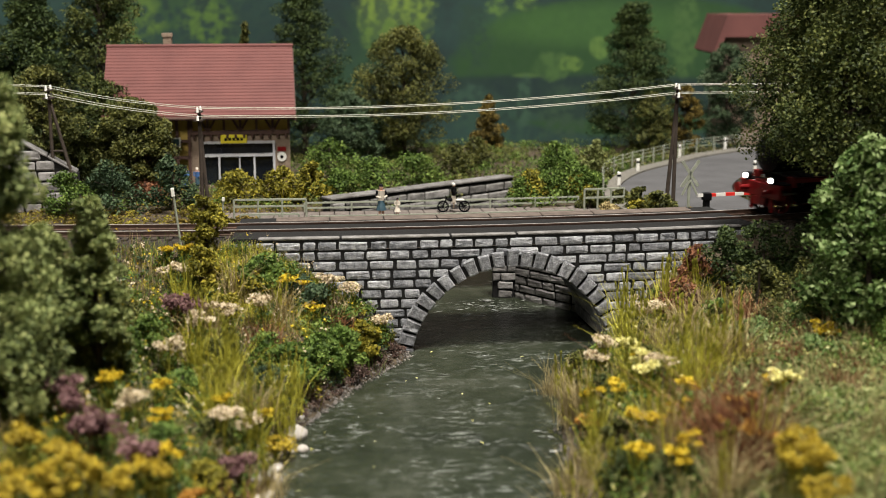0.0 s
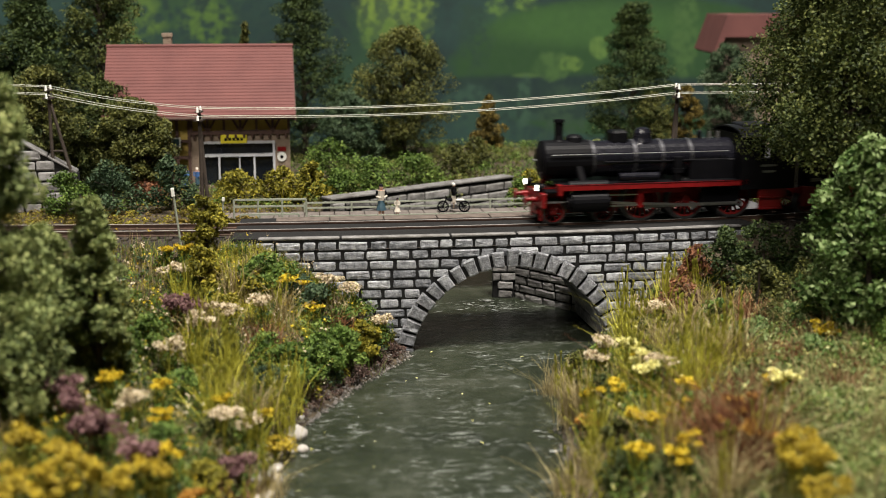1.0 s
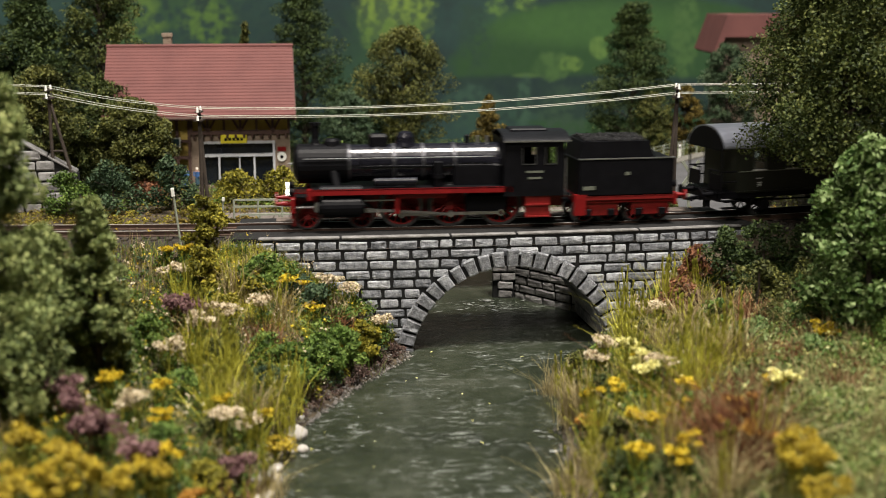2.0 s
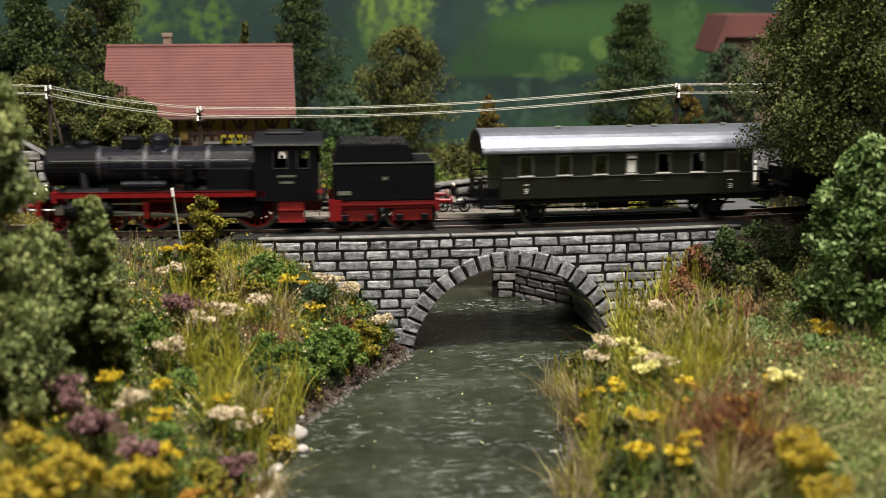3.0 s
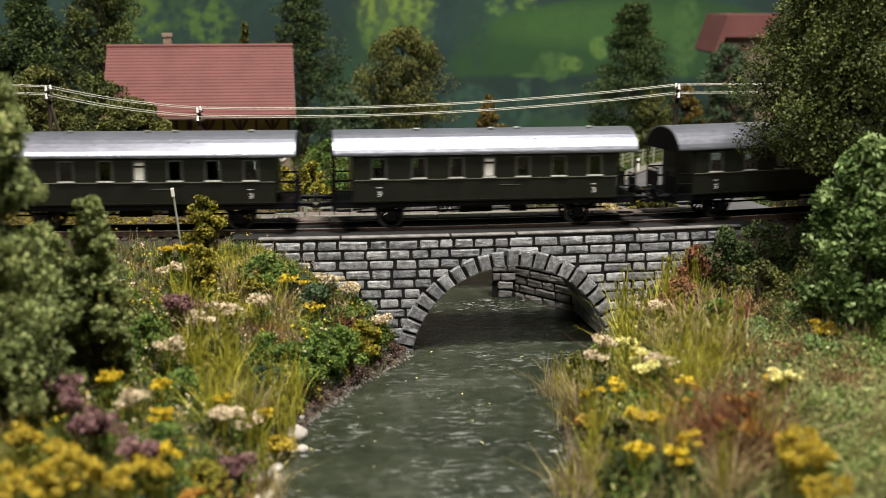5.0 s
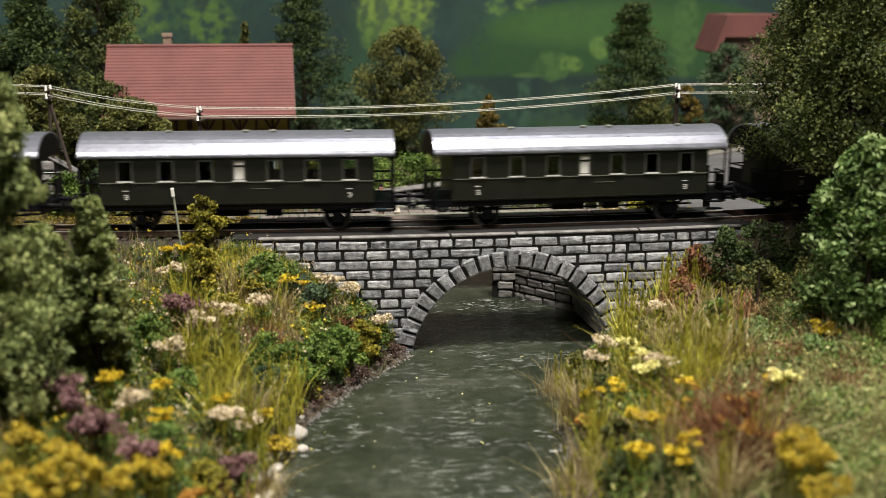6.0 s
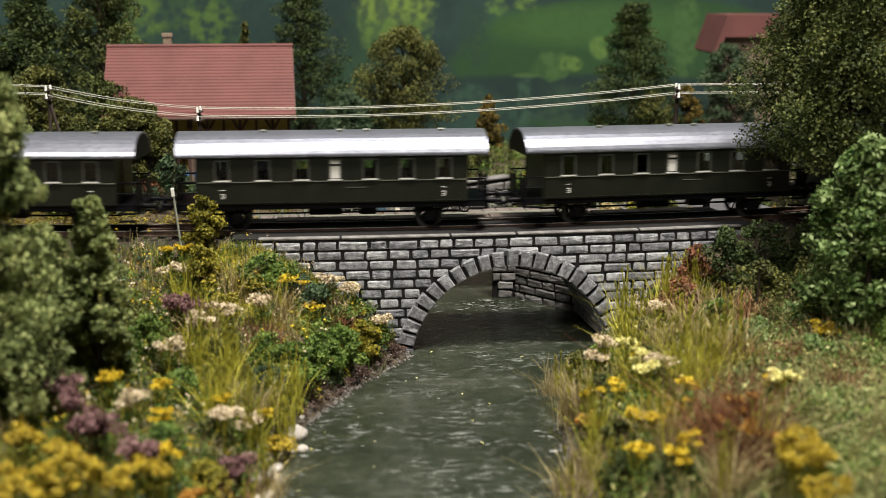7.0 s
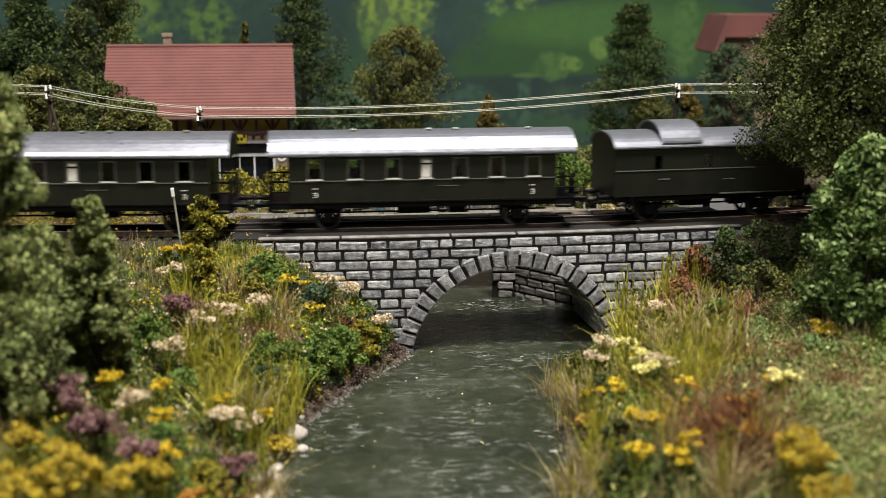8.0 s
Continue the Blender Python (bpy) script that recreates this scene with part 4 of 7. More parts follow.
part("chimney", boxes((-.1800, -.1745, .241, .2465, .070, .0835), (-.1806, -.1739, .2404, .2471, .0815, .0838)), M_HSTONE, house)

# far house on the hill
far_house = empty("hill_house", label="far white house with red gabled roof behind trees", category="house")
part("wall", prism_x(bmesh.new(), [(.47, -.02), (.47, .0725), (.53, .0725), (.53, -.02)], .2425, .30), M_HSTONE, far_house)
part("roof", prism(bmesh.new(), [(.2305, .060), (.2410, .0915), (.315, .0915), (.315, .073), (.2400, .073), (.2345, .058)], .462, .545), M_TILE, far_house, "red roof")
for x in (.250, .264, .278):
    part("window", boxes((x, x + .007, .4675, .4705, .03, .042)), M_DARKGLASS, far_house)


# ---- figurines (plain shapes) ----
def figurine(name, x, y, z, h, bands, label, turn=0, lean=0, skirt=0.13):
    """One plain mesh; bands: rows (share of the height up to which it reaches, material)."""
    bm = bmesh.new()
    for s in (-1, 1):
        tube(bm, (s * h * .05, 0, 0), (s * h * .055, 0, h * .24), h * .035, h * .05, seg=8)
        tube(bm, (s * h * .055, 0, h * .24), (s * h * .055, 0, h * .47), h * .05, h * .06, seg=8)
        tube(bm, (s * h * .13, 0, h * .80), (s * h * .17, -h * .03, h * .64), h * .037, h * .03, seg=8)
        tube(bm, (s * h * .17, -h * .03, h * .64), (s * h * .05, -h * .13, h * .60), h * .03, h * .026, seg=8)
    tube(bm, (0, 0, h * .50), (0, 0, h * .82), h * .085, h * .12, seg=10)
    tube(bm, (0, 0, h * .2), (0, 0, h * .5), h * skirt, h * .085, seg=10)
    tube(bm, (0, 0, h * .80), (0, 0, h * .88), h * .04, h * .04, seg=8)
    ball(bm, (0, -h * .01, h * .91), h * .068)
    ball(bm, (0, h * .015, h * .95), h * .070)
    ob = link_mesh(name, bm, bands[0][1])
    for _, m in bands[1:]:
        ob.data.materials.append(m)
    for p in ob.data.polygons:
        k = p.center.z / h
        p.material_index = next((i for i, (top, _) in enumerate(bands) if k <= top), len(bands) - 1)
    ob.matrix_basis = pose(x, y, z, lean, 0, turn)
    return tagged(ob, label, "figurine")


figurine("figurine", -.0352, .099, DECK_Z, .0184, ((.16, M_SKIN), (.54, M_TEAL), (.67, M_CREAM), (.82, M_BLACK), (.925, M_SKIN), (1.1, M_BLACK)), "tiny standing figurine with teal skirt and dark hair on the footbridge", 20, skirt=.16)
figurine("child_figurine", -.0262, .1035, DECK_Z, .0098, ((.22, M_SKIN), (.82, M_CREAM), (.92, M_SKIN), (1.1, M_BLACK)), "tiny child-sized cream figurine on the footbridge", -15, skirt=.2)
figurine("rider_figurine", .0062, .1125, DECK_Z + .0024, .0148, ((.30, M_HSTONE), (.50, M_CREAM), (.84, M_BLACK), (.90, M_SKIN), (1.1, M_WHITE)), "tiny rider figurine in dark jacket and white helmet astride a motorcycle", 90, 0, skirt=.09)
figurine("seated_figurine", -.163, .178, ground(-.163, .178) + .004, .014, ((.5, M_BLUE), (.82, M_BLUE), (.92, M_SKIN), (1.1, M_BLACK)), "tiny blue figurine before the station")
figurine("bench_figurine", -.156, .180, ground(-.156, .180) + .004, .013, ((.45, M_TEAL), (.82, M_BLUE), (.92, M_SKIN), (1.1, M_CREAM)), "tiny dark blue figurine beside the station")
bike = empty("motorcycle", pose(.0062, .1125, DECK_Z), label="tiny black motorcycle standing on the footbridge", category="motorcycle")
for x in (-.0062, .0062):
    bm = bmesh.new()
    ring(bm, .0026, .0034, -.0006, .0006, 20)
    for i in range(6):
        a = math.pi * i / 6
        tube(bm, (-.0028 * math.cos(a), 0, -.0028 * math.sin(a)), (.0028 * math.cos(a), 0, .0028 * math.sin(a)), .00018, seg=4)
    part("wheel", bm, M_BLACK, bike).matrix_basis = pose(x, 0, .0034)
part("frame", tubes(((-.0062, 0, .0034), (-.0040, 0, .0085), .0004), ((-.0040, 0, .0085), (-.0048, -.002, .0098), .0003), ((-.0040, 0, .0075), (.0030, 0, .0066), .0006), ((.0062, 0, .0034), (0, 0, .0036), .0004), ((.0062, 0, .0034), (.0030, 0, .0066), .0004), seg=6), M_BLACK, bike)
part("engine", boxes((-.0018, .0022, -.0012, .0012, .0022, .0052), bevel=.0005), M_TYRE, bike)
part("tank", ball(bmesh.new(), (-.0012, 0, .0074), .0018, 2, (1.5, .7, .7)), M_BLACK, bike)
part("seat", boxes((.0012, .0062, -.0010, .0010, .0068, .0078), bevel=.0003), M_WHITE, bike, "pale rear carrier")
# ---- vegetation ----
def leaf_quads(centres, size, rs, up=0.35, slim=0.55):
    """A small diamond-shaped leaf at every centre, turned at random, rather facing upwards."""
    n = len(centres)
    nrm = rs.normal(size=(n, 3))
    nrm[:, 2] = np.abs(nrm[:, 2]) + up
    nrm /= np.linalg.norm(nrm, axis=1)[:, None]
    t = np.cross(nrm, rs.normal(size=(n, 3)))
    t /= np.linalg.norm(t, axis=1)[:, None] + 1e-9
    b = np.cross(nrm, t)
    s = (size * rs.uniform(0.6, 1.35, n))[:, None]
    v = np.stack([centres - t * s, centres - b * s * slim + nrm * s * 0.12, centres + t * s, centres + b * s * slim + nrm * s * 0.12], 1).reshape(-1, 3)
    f = np.arange(n * 4).reshape(n, 4)
    return v, f


def clump_points(clumps, radii, per, rs, squash=0.8):
    """Leaf places in the shells of many small clumps."""
    out = []
    for c, r in zip(clumps, radii):
        d = rs.normal(size=(per, 3))
        d /= np.linalg.norm(d, axis=1)[:, None]
        k = rs.uniform(0.35, 1.08, per)[:, None] ** 0.6
        p = d * k * r
        p[:, 2] *= squash
        out.append(np.asarray(c) + p)
    return np.concatenate(out)


def bend_line(a, b, r0, r1, rng, bm, n=4, wob=0.06):
    a, b = Vector(a), Vector(b)
    prev = a
    for i in range(1, n + 1):
        t = i / n
        p = a.lerp(b, t) + Vector([rng.uniform(-wob, wob) * (b - a).length * (i < n) for _ in range(3)])
        tube(bm, prev, p, r0 + (r1 - r0) * (i - 1) / n, r0 + (r1 - r0) * t, seg=7)
        prev = p


def tree(name, x, y, height, radius, mat, label, seed, shape, leaf=0.0013, clumps=70, per=90, base=None, trunk=0.3, group="", cat="tree", clump_r=(0.16, 0.30), lean=(0, 0), squash=0.8):
    """A tree: tapered trunk with limbs, and a ragged crown of leaf clumps. shape: rows (height share, radius share)."""
    rng, rs = random.Random(seed), np.random.RandomState(seed)
    z = ground(x, y) if base is None else base
    t = empty(name, pose(x, y, z), label=label, category=cat, group=group)
    cs, radii, bm = [], [], bmesh.new()
    bend_line((0, 0, -.004), (lean[0] * .9, lean[1] * .9, height * .9), max(.0010, height * .020), .0005, rng, bm, 6, .012)
    for i in range(clumps):
        h = trunk + (1 - trunk) * (i + rng.random()) / clumps
        rad = radius * lerp_table(h, shape)
        a, k = rng.random() * 6.283, math.sqrt(rng.uniform(0.12, 1.0))
        cr = radius * rng.uniform(*clump_r) * (0.55 + 0.45 * lerp_table(h, shape))
        k = max(0, k * rad - cr * .35)
        c = (k * math.cos(a) + lean[0] * h, k * math.sin(a) + lean[1] * h, height * h - cr * .3)
        cs.append(c)
        radii.append(cr)
        if i % 4 == 0:
            bend_line((lean[0] * h * .8, lean[1] * h * .8, height * max(.12, h - .16)), c, height * .006, .0003, rng, bm, 3)
    part("trunk", bm, M_BARK, t)
    v, f = leaf_quads(clump_points(cs, radii, per, rs, squash), leaf, rs)
    raw_mesh("crown", v, f, mat, t)
    return t


ROUND = [(0, .3), (.2, .75), (.4, 1), (.65, .95), (.85, .65), (1, .25)]
CONE = [(0, .7), (.15, 1), (.35, .9), (.6, .62), (.85, .30), (1, .08)]
EGG = [(0, .55), (.25, .95), (.5, 1), (.75, .72), (1, .22)]
BUSH = [(0, .9), (.3, 1), (.6, .9), (.85, .6), (1, .3)]

# trees behind the line
tree("fir_tree", -.107, .360, .145, .038, L_FIR_SHADE, "tall dark green fir beside the station", 11, [(0, .9), (.2, 1), (.5, .85), (.75, .62), (1, .3)], .0010, 150, 190, trunk=.12, clump_r=(.20, .40), squash=.5)
tree("broadleaf_tree", -.030, .350, .100, .040, L_OLIVE, "broad olive green tree behind the wall", 12, ROUND, .0010, 160, 190, trunk=.16)
tree("broadleaf_tree", -.068, .330, .052, .028, L_BLUE, "low blue-green tree beside the station", 13, BUSH, .0010, 90, 170, trunk=.08)
tree("golden_tree", .037, .400, .044, .017, L_GOLD, "small golden brown tree by the painted hills", 14, CONE, .0010, 70, 130, trunk=.08)
tree("fir_tree", .154, .410, .118, .039, L_FIR_SHADE, "broad dark fir behind the road", 15, [(0, .8), (.2, 1), (.45, .95), (.7, .62), (1, .25)], .0010, 170, 190, trunk=.10, clump_r=(.20, .40), squash=.5)
tree("broadleaf_tree", .165, .385, .048, .022, L_OLIVE, "olive bush-like tree below the fir", 16, BUSH, .0010, 70, 90, trunk=.08)
tree("golden_tree", .196, .400, .052, .016, L_GOLD, "yellow-brown tree behind the road fence", 17, EGG, .0010, 70, 130, trunk=.08)
tree("broadleaf_tree", .236, .430, .085, .028, L_BLUE, "grey-green tree below the hill house", 18, ROUND, .0010, 100, 160, trunk=.12)
tree("broadleaf_tree", -0.142, .300, 0.106, .015, L_OLIVE, "dark tree rising behind the station roof", 19, CONE, .0010, 70, 130, trunk=.2)
tree("broadleaf_tree", -.285, .265, .135, .050, L_FIR_SHADE, "large dark fir in the wood beside the station", 20, CONE, .0011, 190, 210, trunk=.10)
tree("broadleaf_tree", -.240, .280, .150, .040, L_DARK, "tall dark tree in the wood", 21, EGG, .0011, 170, 190, trunk=.10)
tree("broadleaf_tree", -.190, .165, .062, .026, L_OLIVE, "leafy olive tree before the station's end", 22, ROUND, .0010, 130, 190, trunk=.14)
tree("broadleaf_tree", -.215, .190, .070, .030, L_DARK, "dark leafy tree at the wood's edge", 23, ROUND, .0010, 130, 190, trunk=.12)
tree("broadleaf_tree", -.250, .175, .082, .030, L_OLIVE, "leafy tree behind the sloping wall", 24, ROUND, .0010, 130, 190, trunk=.12)
tree("broadleaf_tree", -.335, .200, .15, .05, L_DARK, "dark tree closing the wood", 25, ROUND, .0018, 130, 110, trunk=.1)
# trees before the line
tree("broadleaf_tree", .262, .150, .170, .046, L_DARK, "dark tree beyond the level crossing", 36, ROUND, .0015, 130, 120, trunk=.10)
tree("broadleaf_tree", .183, -.032, .150, .050, L_DARK, "large dark green leafy tree overhanging the railway", 30, [(0, .5), (.15, .85), (.4, 1), (.7, .95), (1, .6)], .0009, 160, 480, trunk=.47, clump_r=(.20, .34))
tree("broadleaf_tree", .232, .130, .160, .046, L_DARK, "large dark tree behind the overhanging one", 31, ROUND, .0016, 170, 110, trunk=.16)
tree("broadleaf_tree", .268, -.02, .170, .055, L_DARK, "large dark tree at the layout's edge", 34, ROUND, .0016, 150, 110, trunk=.12)
tree("leafy_bush", .172, -.105, .078, .030, L_BRIGHT, "tall bright green leafy bush with pale leaf tips", 32, [(0, .6), (.25, 1), (.5, .95), (.75, .7), (1, .3)], .0014, 130, 120, trunk=.10, cat="bush")
tree("leafy_bush", -.148, -.205, .108, .021, L_SAGE, "tall green leafy bush standing near the viewer", 33, [(0, 1.3), (.3, 1.3), (.5, 1.0), (.75, .95), (1, .6)], .0010, 240, 190, trunk=.06, cat="bush", clump_r=(.2, .34))
tree("leafy_bush", -.1225, -.170, .074, .0125, L_SAGE, "green leafy bush with yellowish tips", 35, BUSH, .0009, 130, 170, trunk=.06, cat="bush", clump_r=(.22, .36))
tree("leafy_bush", -.141, -.165, .058, .016, L_SAGE, "lower green leafy bush between two taller ones", 37, BUSH, .0009, 130, 170, trunk=.06, cat="bush", clump_r=(.22, .36))


def bush(x, y, h, r, mat, label, seed, leaf=.0011, clumps=26, per=80, base=None, name="bush"):
    return tree(name, x, y, h, r, mat, label, seed, BUSH, leaf, clumps, per, base, .18, cat="bush", clump_r=(.24, .42))


# bushes along the far side
for i, (x, y, h, r, m) in enumerate(((-.125, .150, .019, .016, L_YELLOWGREEN), (-.100, .150, .021, .015, L_YELLOWGREEN), (-.082, .155, .024, .014, L_YELLOWGREEN), (-.064, .160, .018, .014, L_GREEN),
                                     (-.045, .190, .022, .020, L_GREEN), (-.020, .215, .022, .020, L_GREEN), (-.075, .215, .030, .022, L_GREEN), (.008, .240, .024, .018, L_OLIVE), (.022, .300, .022, .018, L_OLIVE))):
    bush(x, y, h, r, m, "trimmed yellowish hedge bush before the station" if m is L_YELLOWGREEN else "green bush along the far bank", 50 + i)
for i, (x, y, h, r, m, lab) in enumerate(((.074, .200, .031, .019, L_GREEN, "round bright green bush behind the footbridge"), (.055, .165, .018, .016, L_YELLOWGREEN, "low yellow-green bush behind the railing"), (.085, .160, .020, .015, L_GREEN, "low green bush by the railing"),
                                          (.100, .215, .030, .010, L_MEADOW, "tuft of tall pale yellow-green reeds"), (.042, .150, .014, .010, L_GREEN, "small green bush behind the railing"), (.118, .068, .020, .011, L_OLIVE, "olive bush beside the telegraph pole"),
                                          (.108, .075, .014, .010, L_YELLOWGREEN, "small yellowish bush beside the telegraph pole"), (.142, .058, .007, .012, L_GOLD, "low orange-brown cover at the crossing"), (.128, .060, .008, .010, L_GOLD, "low brown cover by the pole"),
                                          (-.158, .120, .032, .014, L_BLUE, "blue-green bush with pale leaves before the station"), (-.192, .115, .030, .018, L_BLUE, "grey-green bush by the sloping wall"), (-.215, .10, .026, .016, L_GREEN, "green bush by the track"),
                                          (-.180, .150, .014, .013, L_RUST, "low reddish flowering bush"), (-.122, .055, .014, .010, L_YELLOWGREEN, "yellow-green bush at the track"), (-.140, .050, .008, .012, L_GOLD, "low rusty cover by the track"), (-.105, .055, .009, .012, L_GOLD, "low golden cover by the track"))):
    bush(x, y, h, r, m, lab, 80 + i)
for i, (x, y, h, r, m, lab) in enumerate(((0.1033, 0.1194, 0.014, 0.009, L_OLIVE, "small olive bush at the road verge"),
                                          (0.1120, 0.1010, 0.017, 0.009, L_OLIVE, "dry olive bush beside the telegraph pole"),
                                          (0.1211, 0.0974, 0.012, 0.008, L_YELLOWGREEN, "small yellowish bush beside the telegraph pole"),
                                          (0.0938, 0.0974, 0.009, 0.008, L_STRAW, "low straw-coloured tuft by the railing"),
                                          (0.1382, 0.0938, 0.006, 0.01, L_GOLD, "low orange-brown cover at the crossing"),
                                          (0.1263, 0.0903, 0.006, 0.008, L_GOLD, "low orange-brown cover at the crossing"),
                                          (0.0512, 0.1594, 0.014, 0.012, L_GREEN, "green bush behind the railing"),
                                          (0.0673, 0.1637, 0.018, 0.013, L_GREEN, "green bush behind the railing"),
                                          (0.0827, 0.1594, 0.016, 0.013, L_YELLOWGREEN, "yellow-green bush behind the railing"),
                                          (0.0968, 0.1745, 0.016, 0.01, L_GREEN, "green bush at the road verge"),
                                          (0.0373, 0.1637, 0.012, 0.01, L_OLIVE, "olive bush at the end of the river wall"),
                                          (0.0876, 0.1271, 0.012, 0.008, L_OLIVE, "small bush at the railing"),
                                          (0.0796, 0.2384, 0.024, 0.016, L_GREEN, "round green bush on the far slope"),
                                          (0.1028, 0.2384, 0.022, 0.014, L_OLIVE, "olive bush on the far slope"))):
    bush(x, y, h, r, m, lab, 160 + i, leaf=.0009, per=100)
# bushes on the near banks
# The first four bushes take darker leaves to stand for the large tree's shade.
for i, (x, y, h, r, m, lab) in enumerate(((.128, -.042, .034, .016, L_FIR_SHADE, "bush against the bridge end, tree shade put into its leaf colour"), (.148, -.036, .032, .018, L_FIR_SHADE, "green bush below the railway, leaf colour darkened for tree shade"), (.172, -.030, .030, .018, L_FIR_SHADE, "bush beside the embankment, leaf colour darkened for tree shade"), (.195, -.035, .034, .020, L_DARK, "bush under the large tree, its shade put into the dark leaves"), (.140, -.060, .024, .016, L_OLIVE, "shaded bush on the slope"), (.170, -.06, .026, .018, L_OLIVE, "shaded olive bush below the railway"),
                                          (.108, -.048, .020, .011, L_RUST, "reddish brown twiggy bush at the bridge"), (.117, -.040, .026, .011, L_RUST, "rusty brown bush at the bridge"),
                                          (-.078, -.055, .012, .014, L_GREEN, "green bush at the bridge's end"), (-.062, -.060, .010, .012, L_BLUE, "blue-green low bush at the bridge's end"), (-.0455, -.075, .015, .013, L_GREEN, "leafy green bush on the bank"),
                                          (-.053, -.090, .014, .013, L_GREEN, "leafy green bush above the waterline"), (-.036, -.058, .014, .010, L_YELLOWGREEN, "yellow-flecked bush beside the arch"), (-.0605, -.105, .013, .012, L_GREEN, "dark green bush above the waterline"),
                                          (-.107, -.062, .020, .010, L_YELLOWGREEN, "upright yellow-green bush below the track"), (-.108, -.042, .027, .010, L_YELLOWGREEN, "tall yellow-green bush before the rails"))):
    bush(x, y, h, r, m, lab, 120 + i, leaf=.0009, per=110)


# ---- low cover, grass and flowers on the banks ----
def on_bank(x, y, margin=0.006):
    left, right = lerp_table(y, LEFT_BANK), lerp_table(y, RIGHT_BANK)
    return max(left - x, x - right) > margin and to_uv(x, y)[1] < -.028


def scatter(n, x0, x1, y0, y1, rs, margin=0.006):
    out = []
    while len(out) < n:
        x, y = rs.uniform(x0, x1), rs.uniform(y0, y1)
        if on_bank(x, y, margin):
            out.append((x, y, ground(x, y)))
    return np.array(out)


def cover(label, mat, n, area, per, rad, leaf, seed, name="ground_cover", up=.35):
    rs = np.random.RandomState(seed)
    c = scatter(n, *area, rs)
    r = rs.uniform(rad * .6, rad * 1.4, n)
    c[:, 2] += r * .35
    v, f = leaf_quads(clump_points(c, r, per, rs, .7), leaf, rs, up)
    tagged(raw_mesh(name, v, f, mat), label, "ground cover", kind="stuff")


LEFT_AREA, RIGHT_AREA = (-.21, 0, -.36, -.02), (.03, .26, -.36, -.02)
cover("green leafy ground cover on the bank", L_GREEN, 800, LEFT_AREA, 50, .0042, .0008, 201)
cover("yellow-green mossy ground cover on the bank", L_YELLOWGREEN, 620, LEFT_AREA, 50, .0036, .0007, 202)
cover("dark leafy ground cover on the bank", L_BLUE, 420, LEFT_AREA, 50, .0042, .0008, 203)
cover("green leafy ground cover across the stream", L_GREEN, 800, (.03, .20, -.30, -.02), 55, .0050, .0008, 204)
cover("pale green leafy cover across the stream", L_BRIGHT, 420, (.10, .24, -.20, -.05), 50, .0040, .0009, 205)
cover("pale mossy meadow across the stream", L_MEADOW, 2000, (.095, .26, -.36, -.11), 55, .0048, .0008, 208)
cover("rusty ground cover across the stream", L_RUST, 170, (.085, .19, -.165, -.085), 45, .0034, .0007, 206)
cover("olive ground cover across the stream", L_OLIVE, 500, (.03, .13, -.36, -.02), 55, .0050, .0008, 207)


def far_cover(label, mat, n, area, per, rad, leaf, seed, keep):
    rs = np.random.RandomState(seed)
    pts = []
    while len(pts) < n:
        x, y = rs.uniform(*area[:2]), rs.uniform(*area[2:])
        if keep(x, y):
            pts.append((x, y, ground(x, y)))
    c, r = np.array(pts), rs.uniform(rad * .6, rad * 1.4, n)
    c[:, 2] += r * .35
    v, f = leaf_quads(clump_points(c, r, per, rs, .7), leaf, rs)
    tagged(raw_mesh("ground_cover", v, f, mat), label, "ground cover", kind="stuff")


def off_road(x, y):
    left, right = lerp_table(y, [(b, a) for a, b in KERB]), lerp_table(y, [(b, a) for a, b in ROAD_R])
    dry = ground(x, y) > -.03 - max(0, y - .43)
    return dry and (y < .055 or not left - .004 < x < right + .004) and to_uv(x, y)[1] > .036 and not (-.13 < x < .13 and y < .128 and to_uv(x, y)[1] < .12)


far_cover("green undergrowth behind the railway", L_GREEN, 900, (-.30, .20, .12, .46), 45, .0060, .0010, 211, off_road)
far_cover("olive undergrowth behind the railway", L_OLIVE, 900, (-.30, .36, .12, .48), 45, .0065, .0010, 212, off_road)
far_cover("dry golden cover beside the track", L_GOLD, 260, (-.30, .20, .03, .12), 40, .0030, .0007, 213, off_road)
far_cover("yellow-green cover beside the track", L_YELLOWGREEN, 200, (-.30, -.05, .04, .16), 40, .0035, .0007, 214, off_road)


def blades(points, length, width, rs, lean=.35, curl=.35):
    """Grass: bent tapering blades of two faces each."""
    n = len(points)
    L = (length * rs.uniform(.55, 1.3, n))[:, None]
    a = rs.uniform(0, 6.283, n)
    d = np.stack([np.cos(a), np.sin(a), np.zeros(n)], 1) * (np.abs(rs.normal(0, lean, n)))[:, None]
    b = rs.uniform(0, 6.283, n)
    side = np.stack([np.cos(b), np.sin(b), np.zeros(n)], 1) * (width / 2)
    up = np.array([0, 0, 1.0])
    mid = points + (up + d) * L * .55
    tip = points + (up * (1 - curl * .3) + d * (1 + curl)) * L
    v = np.stack([points - side, points + side, mid + side * .7, mid - side * .7, tip + side * .15, tip - side * .15], 1).reshape(-1, 3)
    i = np.arange(n)[:, None] * 6
    f = np.concatenate([i + np.array([[0, 1, 2, 3]]), i + np.array([[3, 2, 4, 5]])])
    return v, f


